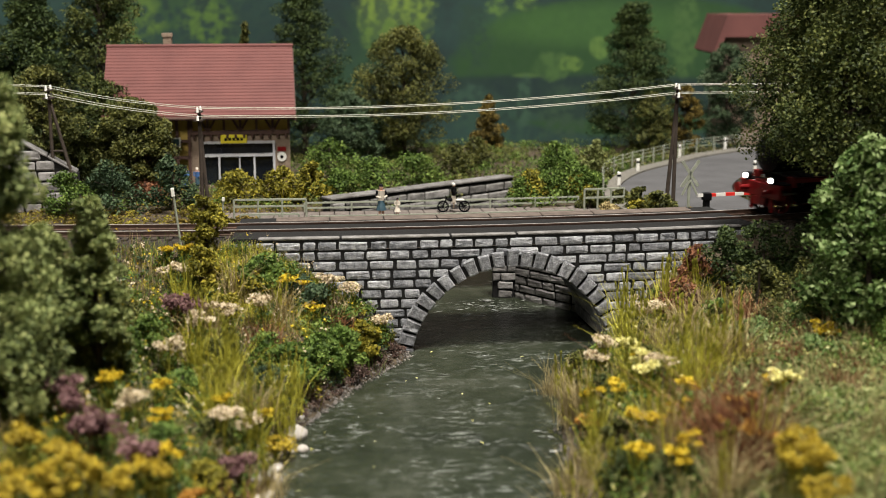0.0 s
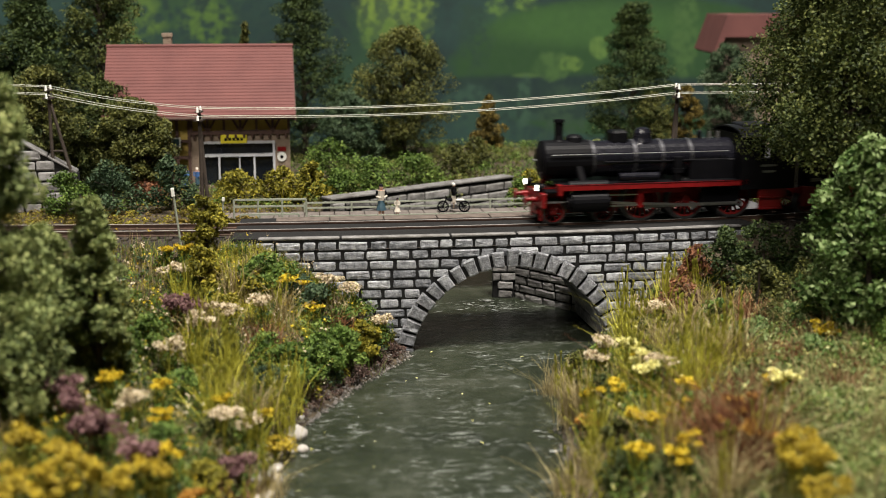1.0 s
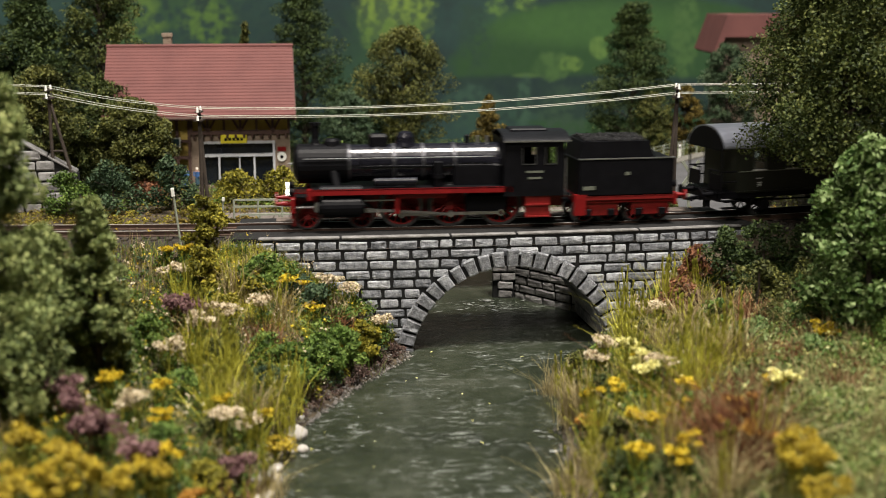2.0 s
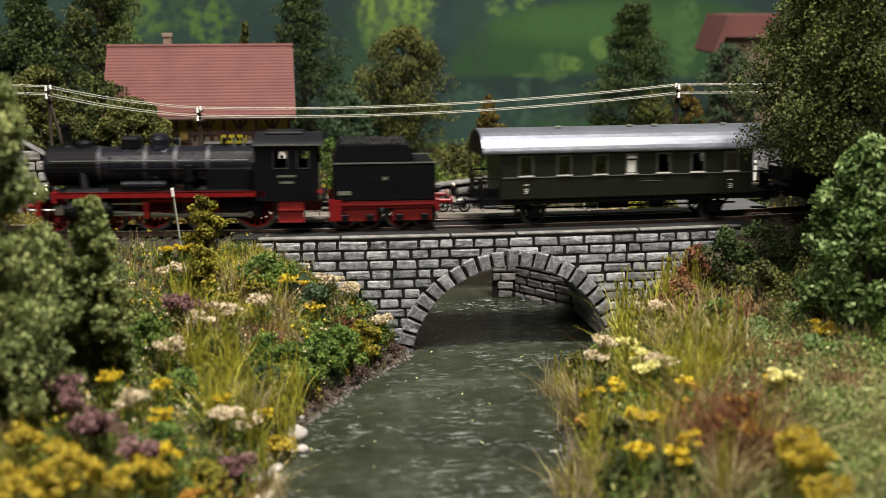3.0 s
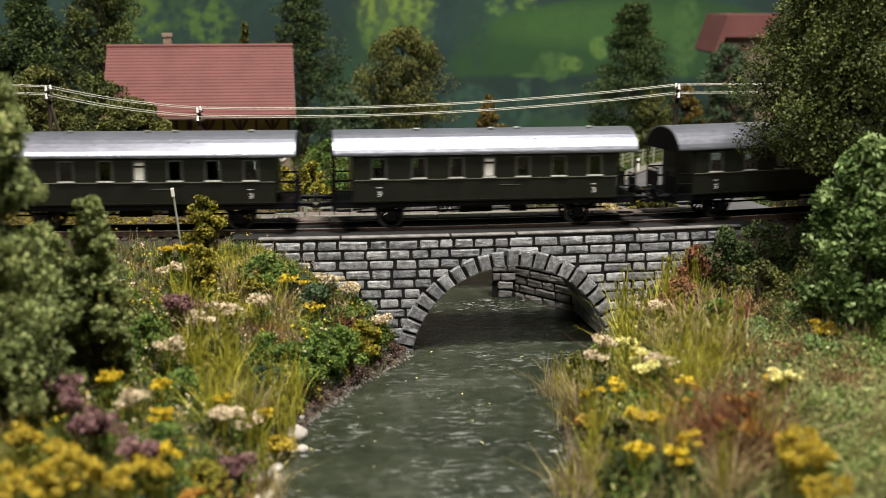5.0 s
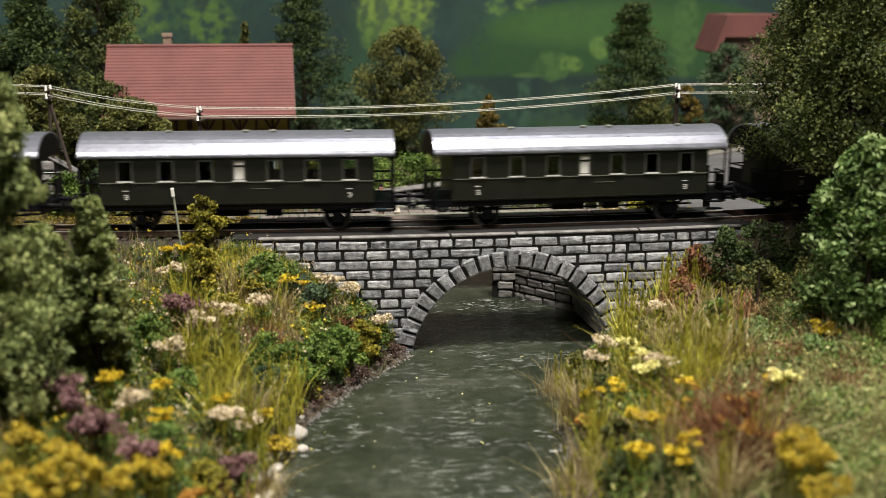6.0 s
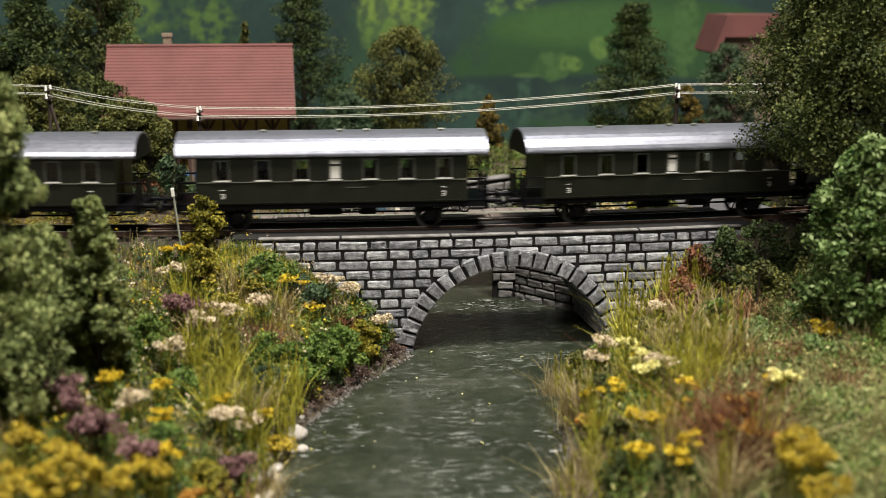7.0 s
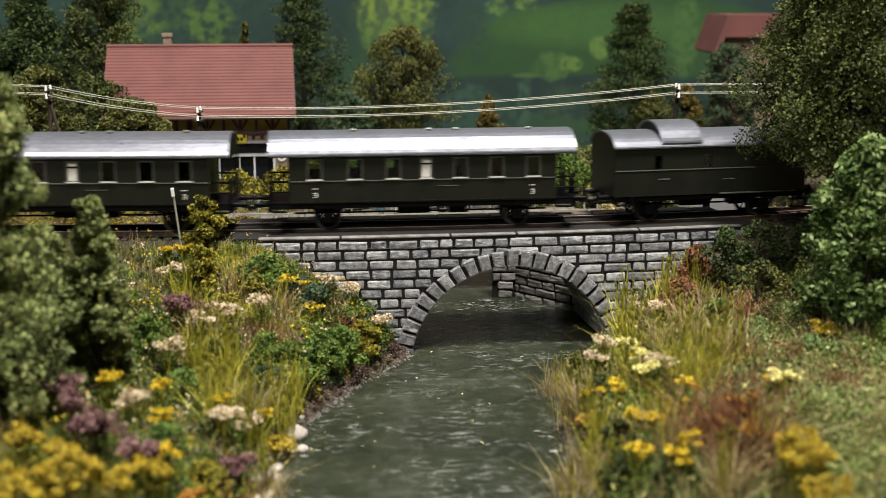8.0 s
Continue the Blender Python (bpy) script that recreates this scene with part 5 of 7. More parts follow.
def grass(label, mat, n, area, length, width, seed, tufts=0, lean=.35, tuft_r=.004):
    rs = np.random.RandomState(seed)
    if tufts:
        c = scatter(tufts, *area, rs)
        p = c[rs.randint(0, tufts, n)]
        p = p + rs.normal(0, tuft_r, (n, 3)) * (1, 1, 0)
        p[:, 2] = [ground(x, y) for x, y, _ in p]
    else:
        p = scatter(n, *area, rs)
    v, f = blades(p, length, width, rs, lean)
    tagged(raw_mesh("grass", v, f, mat), label, "grass", kind="stuff")


grass("short yellow-green static grass on the bank", L_YELLOWGREEN, 16000, LEFT_AREA, .0055, .0003, 301)
grass("dense lime-yellow static grass below the track", L_STALK, 7000, (-.115, -.055, -.080, -.030), .0045, .0003, 308)
grass("tufts of green grass on the bank", L_GREEN, 9000, LEFT_AREA, .008, .00035, 302, 260)
grass("tufts of straw-coloured grass on the bank", L_STRAW, 5000, LEFT_AREA, .010, .0003, 303, 110)
grass("short pale green meadow grass", L_BRIGHT, 9000, RIGHT_AREA, .0055, .0003, 304)
grass("tufts of green grass across the stream", L_GREEN, 4000, RIGHT_AREA, .006, .00035, 305, 240)
grass("tufts of straw-coloured grass across the stream", L_STRAW, 3000, (.045, .16, -.30, -.04), .012, .0003, 306, 120)
grass("rusty red grass across the stream", L_RUST, 3200, (.085, .20, -.175, -.085), .007, .0003, 307, 110)


def flower_plant(x, y, h, spread, petal, label, seed, stalk=None, stems=9, heads=1, head_r=.0035, flat=.45, petal_size=.0007, per=70, leaves=120, leaf_mat=None):
    """A flowering plant: thin stems with small leaves, and heads of tiny petals."""
    rng, rs = random.Random(seed), np.random.RandomState(seed)
    p = empty("flowering_plant", pose(x, y, ground(x, y)), label=label, category="plant", group="flowering plants on the banks")
    bm, tips = bmesh.new(), []
    for i in range(stems):
        a, k = rng.random() * 6.283, spread * math.sqrt(rng.random())
        tip = Vector((k * math.cos(a), k * math.sin(a), h * rng.uniform(.82, 1.05)))
        bend_line((tip.x * .3, tip.y * .3, -.001), tip, .00028, .00018, rng, bm, 3, .05)
        tips.append(tip)
    tagged(part("stalkwork", bm, stalk or L_STALK, p), kind="stuff")
    c = np.array([(t.x * rng.uniform(.4, 1), t.y * rng.uniform(.4, 1), t.z * rng.uniform(.1, .8)) for t in tips for _ in range(max(1, leaves // stems))])
    c[:, :2] += rs.normal(0, spread * .3, (len(c), 2))
    v, f = leaf_quads(c, .0011, rs, .2, .35)
    raw_mesh("leafage", v, f, leaf_mat or L_GREEN, p)
    for i in range(heads):
        tip = tips[i % len(tips)]
        pts = clump_points([tip], [head_r * rng.uniform(.8, 1.2)], per, rs, flat)
        v, f = leaf_quads(pts, petal_size, rs, .5, .8)
        raw_mesh("blossom", v, f, petal, p)
    return p


def reed_tuft(x, y, h, spread, mat, label, seed, n=160, spikes=0, width=.00032, lean=.40):
    rs, rng = np.random.RandomState(seed), random.Random(seed)
    p = empty("grass_tuft", pose(x, y, ground(x, y)), label=label, category="grass tuft", group="tall tufts on the banks")
    pts = rs.normal(0, spread * .45, (n, 3)) * (1, 1, 0)
    v, f = blades(pts, h, width, rs, lean, .4)
    raw_mesh("blade_tuft", v, f, mat, p)
    for i in range(spikes):
        a, k = rng.random() * 6.283, spread * rng.random()
        top = Vector((k * math.cos(a), k * math.sin(a), h * rng.uniform(.75, 1.25)))
        bm = bmesh.new()
        bend_line((top.x * .3, top.y * .3, 0), top, .00025, .0002, rng, bm, 3, .04)
        m = Matrix.LocRotScale(top, (top - Vector((top.x * .3, top.y * .3, 0))).to_track_quat("Z", "Y"), (1, 1, 3.2))
        bmesh.ops.create_icosphere(bm, subdivisions=1, radius=.00055, matrix=m)
        part("seed_spike", bm, L_STALK, p)
    return p
CREAM_LEFT = [(-.1175, -.0644, .012), (-.0975, -.1116, .018), (-.0914, -.0947, .018), (-.0767, -.0828, .016), (-.1035, -.1414, .016), (-.1045, -.2008, .015),
              (-.0729, -.1958, .018), (-.0683, -.1773, .016), (-.052, -.0506, .012), (-.0435, -.0420, .010), (-.029, -.040, .009)]
CREAM_RIGHT = [(.0653, -.1111, .018), (.0796, -.1526, .020), (.0891, -.0549, .016), (.0925, -.0648, .015), (.0625, -.1159, .015)]
for i, (x, y, h) in enumerate(CREAM_LEFT + CREAM_RIGHT):
    flower_plant(x, y, h, .0052, P_CREAM, "tall plant with flat cream-white flower heads", 400 + i, heads=7, head_r=.0027, per=60, petal_size=.0006, stems=10)
YELLOW = [(-.1256, -.0494, .008), (-.1169, -.0483, .008), (-.0694, -.0633, .011), (-.0451, -.0764, .010), (-.0665, -.1568, .014), (-.1141, -.1886, .016), (-.1163, -.1736, .014),
          (-.0831, -.2357, .014), (-.0638, -.0591, .008), (.0685, -.207, .016), (.0749, -.2303, .016), (.0711, -.2375, .014), (.1686, -.0973, .008), (.162, -.0998, .008),
          (.1527, -.1116, .008), (.1531, -.1176, .007), (.1182, -.1728, .010), (-.0380, -.0560, .009), (-.0560, -.0700, .009), (.0560, -.150, .013), (.064, -.165, .014), (.066, -.196, .014), (.079, -.196, .015), (.061, -.226, .014), (.088, -.170, .012), (.075, -.135, .014), (-.092, -.205, .013), (-.078, -.178, .014), (-.100, -.178, .014)]
for i, (x, y, h) in enumerate(YELLOW):
    flower_plant(x, y, h, .0042, P_YELLOW, "plant with bright yellow flower clusters", 440 + i, heads=7, head_r=.0016, per=50, petal_size=.0006)
BIG_YELLOW = [(-.1223, -.2492, .016), (-.1116, -.2552, .016), (-.101, -.2614, .016), (-.1141, -.2737, .016), (-.0927, -.2636, .014), (-.0848, -.2502, .014), (-.1062, -.2709, .012), (-.1152, -.2804, .012),
              (.1024, -.2597, .020), (.1019, -.2476, .018), (.1015, -.2856, .020), (.1048, -.260, .018), (-.0601, -.1675, .012)]
for i, (x, y, h) in enumerate(BIG_YELLOW):
    flower_plant(x, y, h, .0068, P_MUSTARD, "lush plant with many large yellow flower heads near the viewer", 470 + i, heads=9, head_r=.0022, per=70, petal_size=.0007, leaf_mat=L_YELLOWGREEN, flat=.7)
PURPLE = [(-.1162, -.220, .018), (-.1092, -.2326, .016), (-.1045, -.2315, .014), (-.0904, -.2407, .014), (-.112, -.0915, .014), (-.1047, -.093, .014), (-.1247, -.2038, .016), (-.0666, -.2122, .012), (.1119, -.0480, .012), (.1166, -.0502, .012)]
for i, (x, y, h) in enumerate(PURPLE):
    flower_plant(x, y, h, .0055, P_PURPLE, "plant with dusky purple-brown flower heads", 500 + i, stalk=L_RUST, heads=9, head_r=.0026, per=70, flat=.7)
for i, (x, y, h) in enumerate([(.0723, -.1524, .020), (.0722, -.1253, .018), (.0741, -.1609, .018), (.120, -.1766, .012)]):
    flower_plant(x, y, h, .0048, P_PALE, "plant with pale yellow flower heads", 520 + i, heads=7, head_r=.0023, per=60)
for i, (x, y, h) in enumerate([(.0515, -.1722, .014), (.0948, -.2147, .020), (.0901, -.2202, .018), (.0959, -.2326, .016), (-.0719, -.250, .012)]):
    flower_plant(x, y, h, .0048, P_ORANGE, "plant with orange-yellow flower heads", 530 + i, stalk=L_RUST, heads=6, head_r=.0018, per=60)

TUFTS = [("stalk", -.0815, -.1448, .024), ("stalk", -.0652, -.142, .022), ("stalk", -.059, -.1266, .022), ("stalk", -.0826, -.1674, .022), ("stalk", -.0679, -.1791, .020), ("stalk", -.0596, -.1463, .018),
         ("rust", -.0481, -.0672, .014), ("stalk", -.096, -.1306, .020), ("spike", .1028, -.045, .026), ("spike", .0818, -.0594, .026), ("spike", .1158, -.0456, .022), ("stalk", .071, -.1472, .022),
         ("straw", .0480, -.0916, .022), ("straw", .049, -.1356, .020), ("straw", .101, -.1338, .022), ("straw", .104, -.0874, .018), ("straw", .1102, -.1222, .020), ("rust", .0928, -.2226, .024)]
TUFTS += [("rust", .0927, -.2376, .022), ("straw", .0827, -.2518, .022), ("stalk", .054, -.1822, .022), ("straw", .0541, -.148, .020), ("straw", -.061, -.226, .014), ("rust", -.0658, -.2376, .014),
          ("straw", -.0598, -.1979, .014), ("stalk", .0739, -.2016, .020), ("rust", .1334, -.1365, .008), ("rust", .1421, -.1761, .008), ("stalk", .0556, -.2139, .016), ("straw", .0500, -.1991, .016)]
TUFTS += [("straw", 0.0895, -0.0994, 0.017), ("straw", 0.1037, -0.0745, 0.018), ("straw", 0.1154, -0.0657, 0.018), ("straw", 0.1234, -0.0745, 0.018), ("rust", 0.1300, -0.0831, 0.016),
          ("stalk", 0.0896, -0.1428, 0.026), ("stalk", 0.0944, -0.1557, 0.026), ("stalk", 0.1050, -0.1361, 0.024), ("straw", 0.1127, -0.1361, 0.022), ("stalk", 0.0708, -0.1905, 0.020),
          ("straw", 0.0748, -0.2110, 0.022), ("rust", 0.0859, -0.2110, 0.026), ("rust", 0.0900, -0.2250, 0.028), ("rust", 0.0974, -0.2205, 0.026), ("straw", 0.0984, -0.2339, 0.024),
          ("spike", 0.0790, -0.0831, 0.018), ("spike", 0.0879, -0.0657, 0.019), ("stalk", 0.0766, -0.1147, 0.020), ("straw", 0.1061, -0.0273, 0.012), ("straw", 0.1181, -0.0273, 0.013),
          ("straw", 0.0432, -0.1958, 0.016), ("straw", 0.0438, -0.2250, 0.016), ("stalk", -0.1101, -0.0831, 0.022), ("straw", -0.0973, -0.0994, 0.020), ("stalk", -0.0817, -0.1361, 0.024),
          ("straw", -0.0720, -0.1557, 0.020), ("stalk", -0.0792, -0.1795, 0.022), ("rust", -0.0738, -0.0994, 0.016), ("straw", -0.0911, -0.0657, 0.018), ("straw", -0.0700, -0.0745, 0.016)]
TUFT_LOOK = {"stalk": (L_STALK, "tall yellow-green stalks with slim seed heads", 60, 10), "rust": (L_RUST, "tuft of rusty brown dry grass", 170, 0),
             "straw": (L_STRAW, "tuft of pale straw-coloured dry grass", 120, 7), "spike": (L_STALK, "tall upright plants with pale green flower spikes", 70, 14)}
for i, (kind, x, y, h) in enumerate(TUFTS):
    m, lab, n, spikes = TUFT_LOOK[kind]
    reed_tuft(x, y, h, .0062, m, lab, 560 + i, n, spikes, width=.00045)

# small shrubs that fill the banks
FILL = [(-.155, -.09, .016, .013, "G"), (-.135, -.10, .015, .012, "O"), (-.095, -.075, .010, .011, "Y"), (-.085, -.060, .008, .012, "Y"), (-.072, -.105, .014, .011, "G"), (-.088, -.125, .014, .011, "O"), (-.115, -.125, .014, .012, "G"),
        (-.070, -.130, .011, .009, "B"), (-.095, -.160, .014, .011, "G"), (-.078, -.190, .012, .009, "O"), (-.090, -.215, .012, .010, "G"), (-.075, -.225, .010, .009, "Y"), (-.130, -.145, .016, .012, "B"), (-.145, -.12, .018, .013, "G")]
FILL += [(.060, -.075, .014, .009, "O"), (.068, -.095, .014, .010, "G"), (.056, -.120, .012, .008, "O"), (.060, -.145, .013, .009, "D"), (.056, -.170, .012, .008, "D"), (.060, -.190, .012, .009, "O"), (.058, -.215, .012, .009, "D"), (.070, -.175, .012, .009, "G"),
         (.080, -.120, .013, .010, "O"), (.085, -.185, .012, .010, "G"), (.070, -.235, .012, .010, "D"), (.098, -.105, .010, .010, "O"), (.085, -.210, .013, .010, "O"), (.130, -.10, .010, .014, "L"), (.150, -.085, .010, .014, "L"), (.170, -.13, .010, .016, "G"),
         (.145, -.13, .008, .013, "L"), (.118, -.12, .009, .011, "R"), (.085, -.075, .012, .009, "O"), (.120, -.075, .014, .012, "G"), (.140, -.085, .011, .012, "O")]
FILL_LOOK = {"G": (L_GREEN, "small green leafy shrub on the bank"), "O": (L_OLIVE, "small olive shrub on the bank"), "Y": (L_YELLOWGREEN, "low yellow-green shrub on the bank"), "B": (L_BLUE, "small blue-green shrub on the bank"),
             "D": (L_DARK, "small dark shrub at the water's edge"), "L": (L_BRIGHT, "low pale green shrub in the meadow"), "R": (L_RUST, "low rusty shrub in the meadow")}
for i, (x, y, h, r, k) in enumerate(FILL):
    bush(x, y, h, r, FILL_LOOK[k][0], FILL_LOOK[k][1], 700 + i, leaf=.0008, clumps=24, per=80, name="shrub")

# pebbles and gravel at the water's edge
rng = random.Random(77)


def pebble(x, y, r, name="river_stone"):
    bm = bmesh.new()
    bmesh.ops.create_icosphere(bm, subdivisions=2, radius=r)
    for v in bm.verts:
        v.co *= 1 + .22 * noise.noise(v.co * (1.2 / r) + Vector((x * 900, y * 700, 0)))
        v.co.z *= .68
    ob = link_mesh(name, bm, M_PEBBLE, smooth_faces=True)
    ob.matrix_basis = pose(x, y, max(ground(x, y), ZW) + r * .35, rng.uniform(-15, 15), rng.uniform(-15, 15), rng.uniform(0, 360))
    return tagged(ob, "rounded pale grey stone at the water's edge", "stone", "stones at the water's edge")


for x, y, r in ((-0.0567, -0.1436, .0048), (-0.0605, -0.1571, .0040), (-0.0643, -0.1694, .0034), (-.0586, -.1865, .0030), (-.0572, -.1450, .0026), (-.0560, -.1270, .0014), (-.0575, -.1480, .0016),
                (-.0590, -.1620, .0019), (-.0600, -.1770, .0022), (-.0655, -.1600, .0026), (-.0545, -.1400, .0012), (-.0560, -.1580, .0011), (-.0240, -.0330, .0010), (-0.0621, -0.1841, 0.0028), (-0.0594, -0.1748, 0.0022), (-0.0636, -0.1941, 0.0030), (-0.0585, -0.1661, 0.0018), (-0.0584, -0.1970, 0.0022), (-0.0523, -0.1571, 0.0024), (-0.0669, -0.1628, 0.0026), (-.0590, -.2000, .0024), (-.0620, -.2080, .0026)):
    pebble(x, y, r)
OCTA = np.array([(1, 0, 0), (-1, 0, 0), (0, 1, 0), (0, -1, 0), (0, 0, 1), (0, 0, -1)], float)
OCTA_F = np.array([(0, 2, 4), (2, 1, 4), (1, 3, 4), (3, 0, 4), (2, 0, 5), (1, 2, 5), (3, 1, 5), (0, 3, 5)])
rs = np.random.RandomState(76)
gv, gf = [], []
for i in range(1500):
    y = rng.uniform(-.23, -.03)
    if rng.random() < .85:
        d = rng.uniform(-.002, .010) * rng.random() ** .5
        x = lerp_table(y, LEFT_BANK) - d
    else:
        x = lerp_table(y, RIGHT_BANK) + rng.uniform(-.002, .005)
    turn_ = Euler((rng.random() * 6, rng.random() * 6, rng.random() * 6)).to_matrix()
    p = OCTA * rs.uniform(.6, 1.2, (6, 1)) * rng.uniform(.00025, .0009)
    gv.append(p @ np.array(turn_) + (x, y, max(ground(x, y), ZW) + .0002))
    gf.append(OCTA_F + 6 * i)
tagged(raw_mesh("shore_gravel", np.concatenate(gv), np.concatenate(gf), M_GRAVEL), "fine grey gravel along the waterline", "gravel", kind="stuff")


def shore_strip(name, label, mat, n, near, far, per, rad, leaf, seed, y0=-.235, y1=-.032):
    """Small clumps that follow the left water line, near to far metres from it."""
    rs = np.random.RandomState(seed)
    y = rs.uniform(y0, y1, n)
    x = np.array([lerp_table(b, LEFT_BANK) for b in y]) - rs.uniform(near, far, n)
    c = np.array([(a, b, ground(a, b)) for a, b in zip(x, y)])
    r = rs.uniform(rad * .6, rad * 1.4, n)
    c[:, 2] += r * .3
    v, f = leaf_quads(clump_points(c, r, per, rs, .6), leaf, rs)
    tagged(raw_mesh(name, v, f, mat), label, "ground cover", kind="stuff")


shore_strip("leaf_litter", "reddish brown leaf litter above the waterline", L_LITTER, 420, .003, .014, 40, .0020, .0006, 231)
shore_strip("ground_cover", "fine green cover hanging over the bank", L_GREEN, 260, .011, .024, 70, .0036, .0008, 232)
shore_strip("ground_cover", "dark moss on the lower bank", L_DARK, 260, .008, .020, 50, .0026, .0007, 233)
# floating leaves and foam flecks
bm = bmesh.new()
rs = np.random.RandomState(91)
pts = []
while len(pts) < 16:
    y = rs.uniform(-.21, -.03)
    x = rs.uniform(lerp_table(y, LEFT_BANK) + .004, lerp_table(y, RIGHT_BANK) - .003)
    pts.append((x, y, ZW + .0007))
v, f = leaf_quads(np.array(pts), .0008, rs, 4.0)
tagged(raw_mesh("floating_leaves", v, f, P_PALE), "tiny pale leaves drifting on the stream", "leaves", kind="stuff")
# foam on the stream: flat flakes drawn out across the flow
rs = np.random.RandomState(95)
FOAM = [(-.004, .030, .034, .066, 70), (.018, .045, .046, .070, 90), (.036, .050, -.165, -.120, 40), (-.045, .030, -.060, -.028, 36), (-.050, .045, -.21, -.03, 40), (-.062, -.045, -.20, -.12, 30)]
pts = np.concatenate([np.stack([rs.uniform(a, b, n), rs.uniform(c, d, n), np.full(n, ZW + .0005)], 1) for a, b, c, d, n in FOAM])
pts = np.array([p for p in pts if p[1] > .02 or lerp_table(p[1], LEFT_BANK) + .001 < p[0] < lerp_table(p[1], RIGHT_BANK) - .001])
reach = .0004 + .0030 * rs.uniform(0, 1, len(pts)) ** 2.5
tilt = rs.normal(0, .35, len(pts))
way = np.stack([np.cos(tilt), np.sin(tilt), np.zeros(len(pts))], 1) * reach[:, None]
across = np.stack([-np.sin(tilt), np.cos(tilt), np.zeros(len(pts))], 1) * (reach * rs.uniform(.12, .4, len(pts)))[:, None]
v = np.stack([pts - way, pts - across, pts + way * .8, pts + across], 1).reshape(-1, 3)
tagged(raw_mesh("foam", v, np.arange(len(v)).reshape(-1, 4), M_FOAM), "pale flakes of foam on the stream", "foam", kind="stuff")
# tiny white and yellow blossoms among the leaves
for lab, mat, n, area, lift, seed in (("tiny white blossoms among the bank's leaves", P_CREAM, 420, (-.15, -.02, -.22, -.03), .012, 92), ("tiny yellow blossoms among the bank's leaves", P_YELLOW, 420, (-.15, -.02, -.24, -.03), .012, 93),
                                      ("tiny pale blossoms across the stream", P_PALE, 380, (.05, .19, -.26, -.04), .011, 94)):
    rs = np.random.RandomState(seed)
    c = scatter(n, *area, rs)
    c[:, 2] += rs.uniform(.004, 1, n) * lift
    c = np.repeat(c, 4, 0) + rs.normal(0, .0005, (n * 4, 3))
    v, f = leaf_quads(c, .0005, rs, .8, .8)
    tagged(raw_mesh("tiny_blossoms", v, f, mat), lab, "blossoms", kind="stuff")
# ---- rolling stock: x runs to the rear of the train, y away from the viewer, z = 0 at the rail head ----
def arc_profile(half, eave, apex, thick=0.0008, seg=18):
    outer, inner = [], []
    for i in range(seg + 1):
        t = -math.cos(math.pi * i / seg)
        z = eave + (apex - eave) * max(0.0, 1 - abs(t) ** 2.4) ** 0.72
        outer.append((half * t, z))
        inner.append(((half - thick) * t, z - thick))
    return outer, inner


def arc_roof(x0, x1, half, eave, apex):
    outer, inner = arc_profile(half, eave, apex)
    return prism_x(bmesh.new(), outer + inner[::-1], x0, x1)


def arc_end(x0, x1, half, z0, eave, apex):
    """A solid end board that fills the roof's arch."""
    outer, _ = arc_profile(half, eave, apex)
    return prism_x(bmesh.new(), [(-half, z0)] + outer + [(half, z0)], x0, x1)


def wheelset(parent, x, r, spokes, mat, name="wheelset", width=0.0026, boss=0.0):
    """An axle with two spoked wheels, each with its tyre."""
    axle = part(name, tubes(((0, -0.0078, 0), (0, 0.0078, 0), 0.001), seg=8), mat, parent)
    axle.matrix_basis = pose(x, 0, r)
    for s in (-1, 1):
        y = s * 0.0078
        bm = bmesh.new()
        tube(bm, (0, y - width / 2, 0), (0, y + width / 2, 0), r * 0.22, seg=14)
        for i in range(spokes):
            a = 2 * math.pi * i / spokes
            c, sn = math.cos(a), math.sin(a)
            tube(bm, (c * r * 0.15, y, sn * r * 0.15), (c * r * 0.84, y, sn * r * 0.84), r * 0.07, r * 0.05, seg=4)
        ring(bm, r * 0.80, r * 0.88, y - width / 2, y + width / 2)
        if boss:
            a = 0.0 if s < 0 else math.pi / 2
            tube(bm, (boss * math.cos(a), y + s * 0.0012, boss * math.sin(a)), (boss * math.cos(a), y + s * 0.004, boss * math.sin(a)), 0.0011, seg=10)
            prism(bm, [(-boss * 0.4 * math.cos(a) - r * 0.86 * math.cos(a + q), -boss * 0.4 * math.sin(a) - r * 0.86 * math.sin(a + q)) for q in (-0.55, -0.25, 0.25, 0.55)], y - 0.0012, y + 0.0012)
        part("wheel", bm, mat, axle)
        bm = bmesh.new()
        ring(bm, r * 0.87, r, y - width / 2, y + width / 2)
        ring(bm, r * 0.9, r + 0.0009, y - s * width / 2 - 0.0003, y - s * width / 2 + 0.0003)
        part("tyre", bm, M_TYRE, axle, "dark steel tyre")
    return axle


def buffers(parent, x, direction, mat, z=0.0125):
    for y in (-0.0095, 0.0095):
        bm = tubes(((x, y, z), (x + direction * 0.004, y, z), 0.0013), ((x + direction * 0.004, y, z), (x + direction * 0.0062, y, z), 0.0009), seg=12)
        tube(bm, (x + direction * 0.0062, y, z), (x + direction * 0.0069, y, z), 0.0027, seg=18)
        part("buffer", bm, mat, parent)


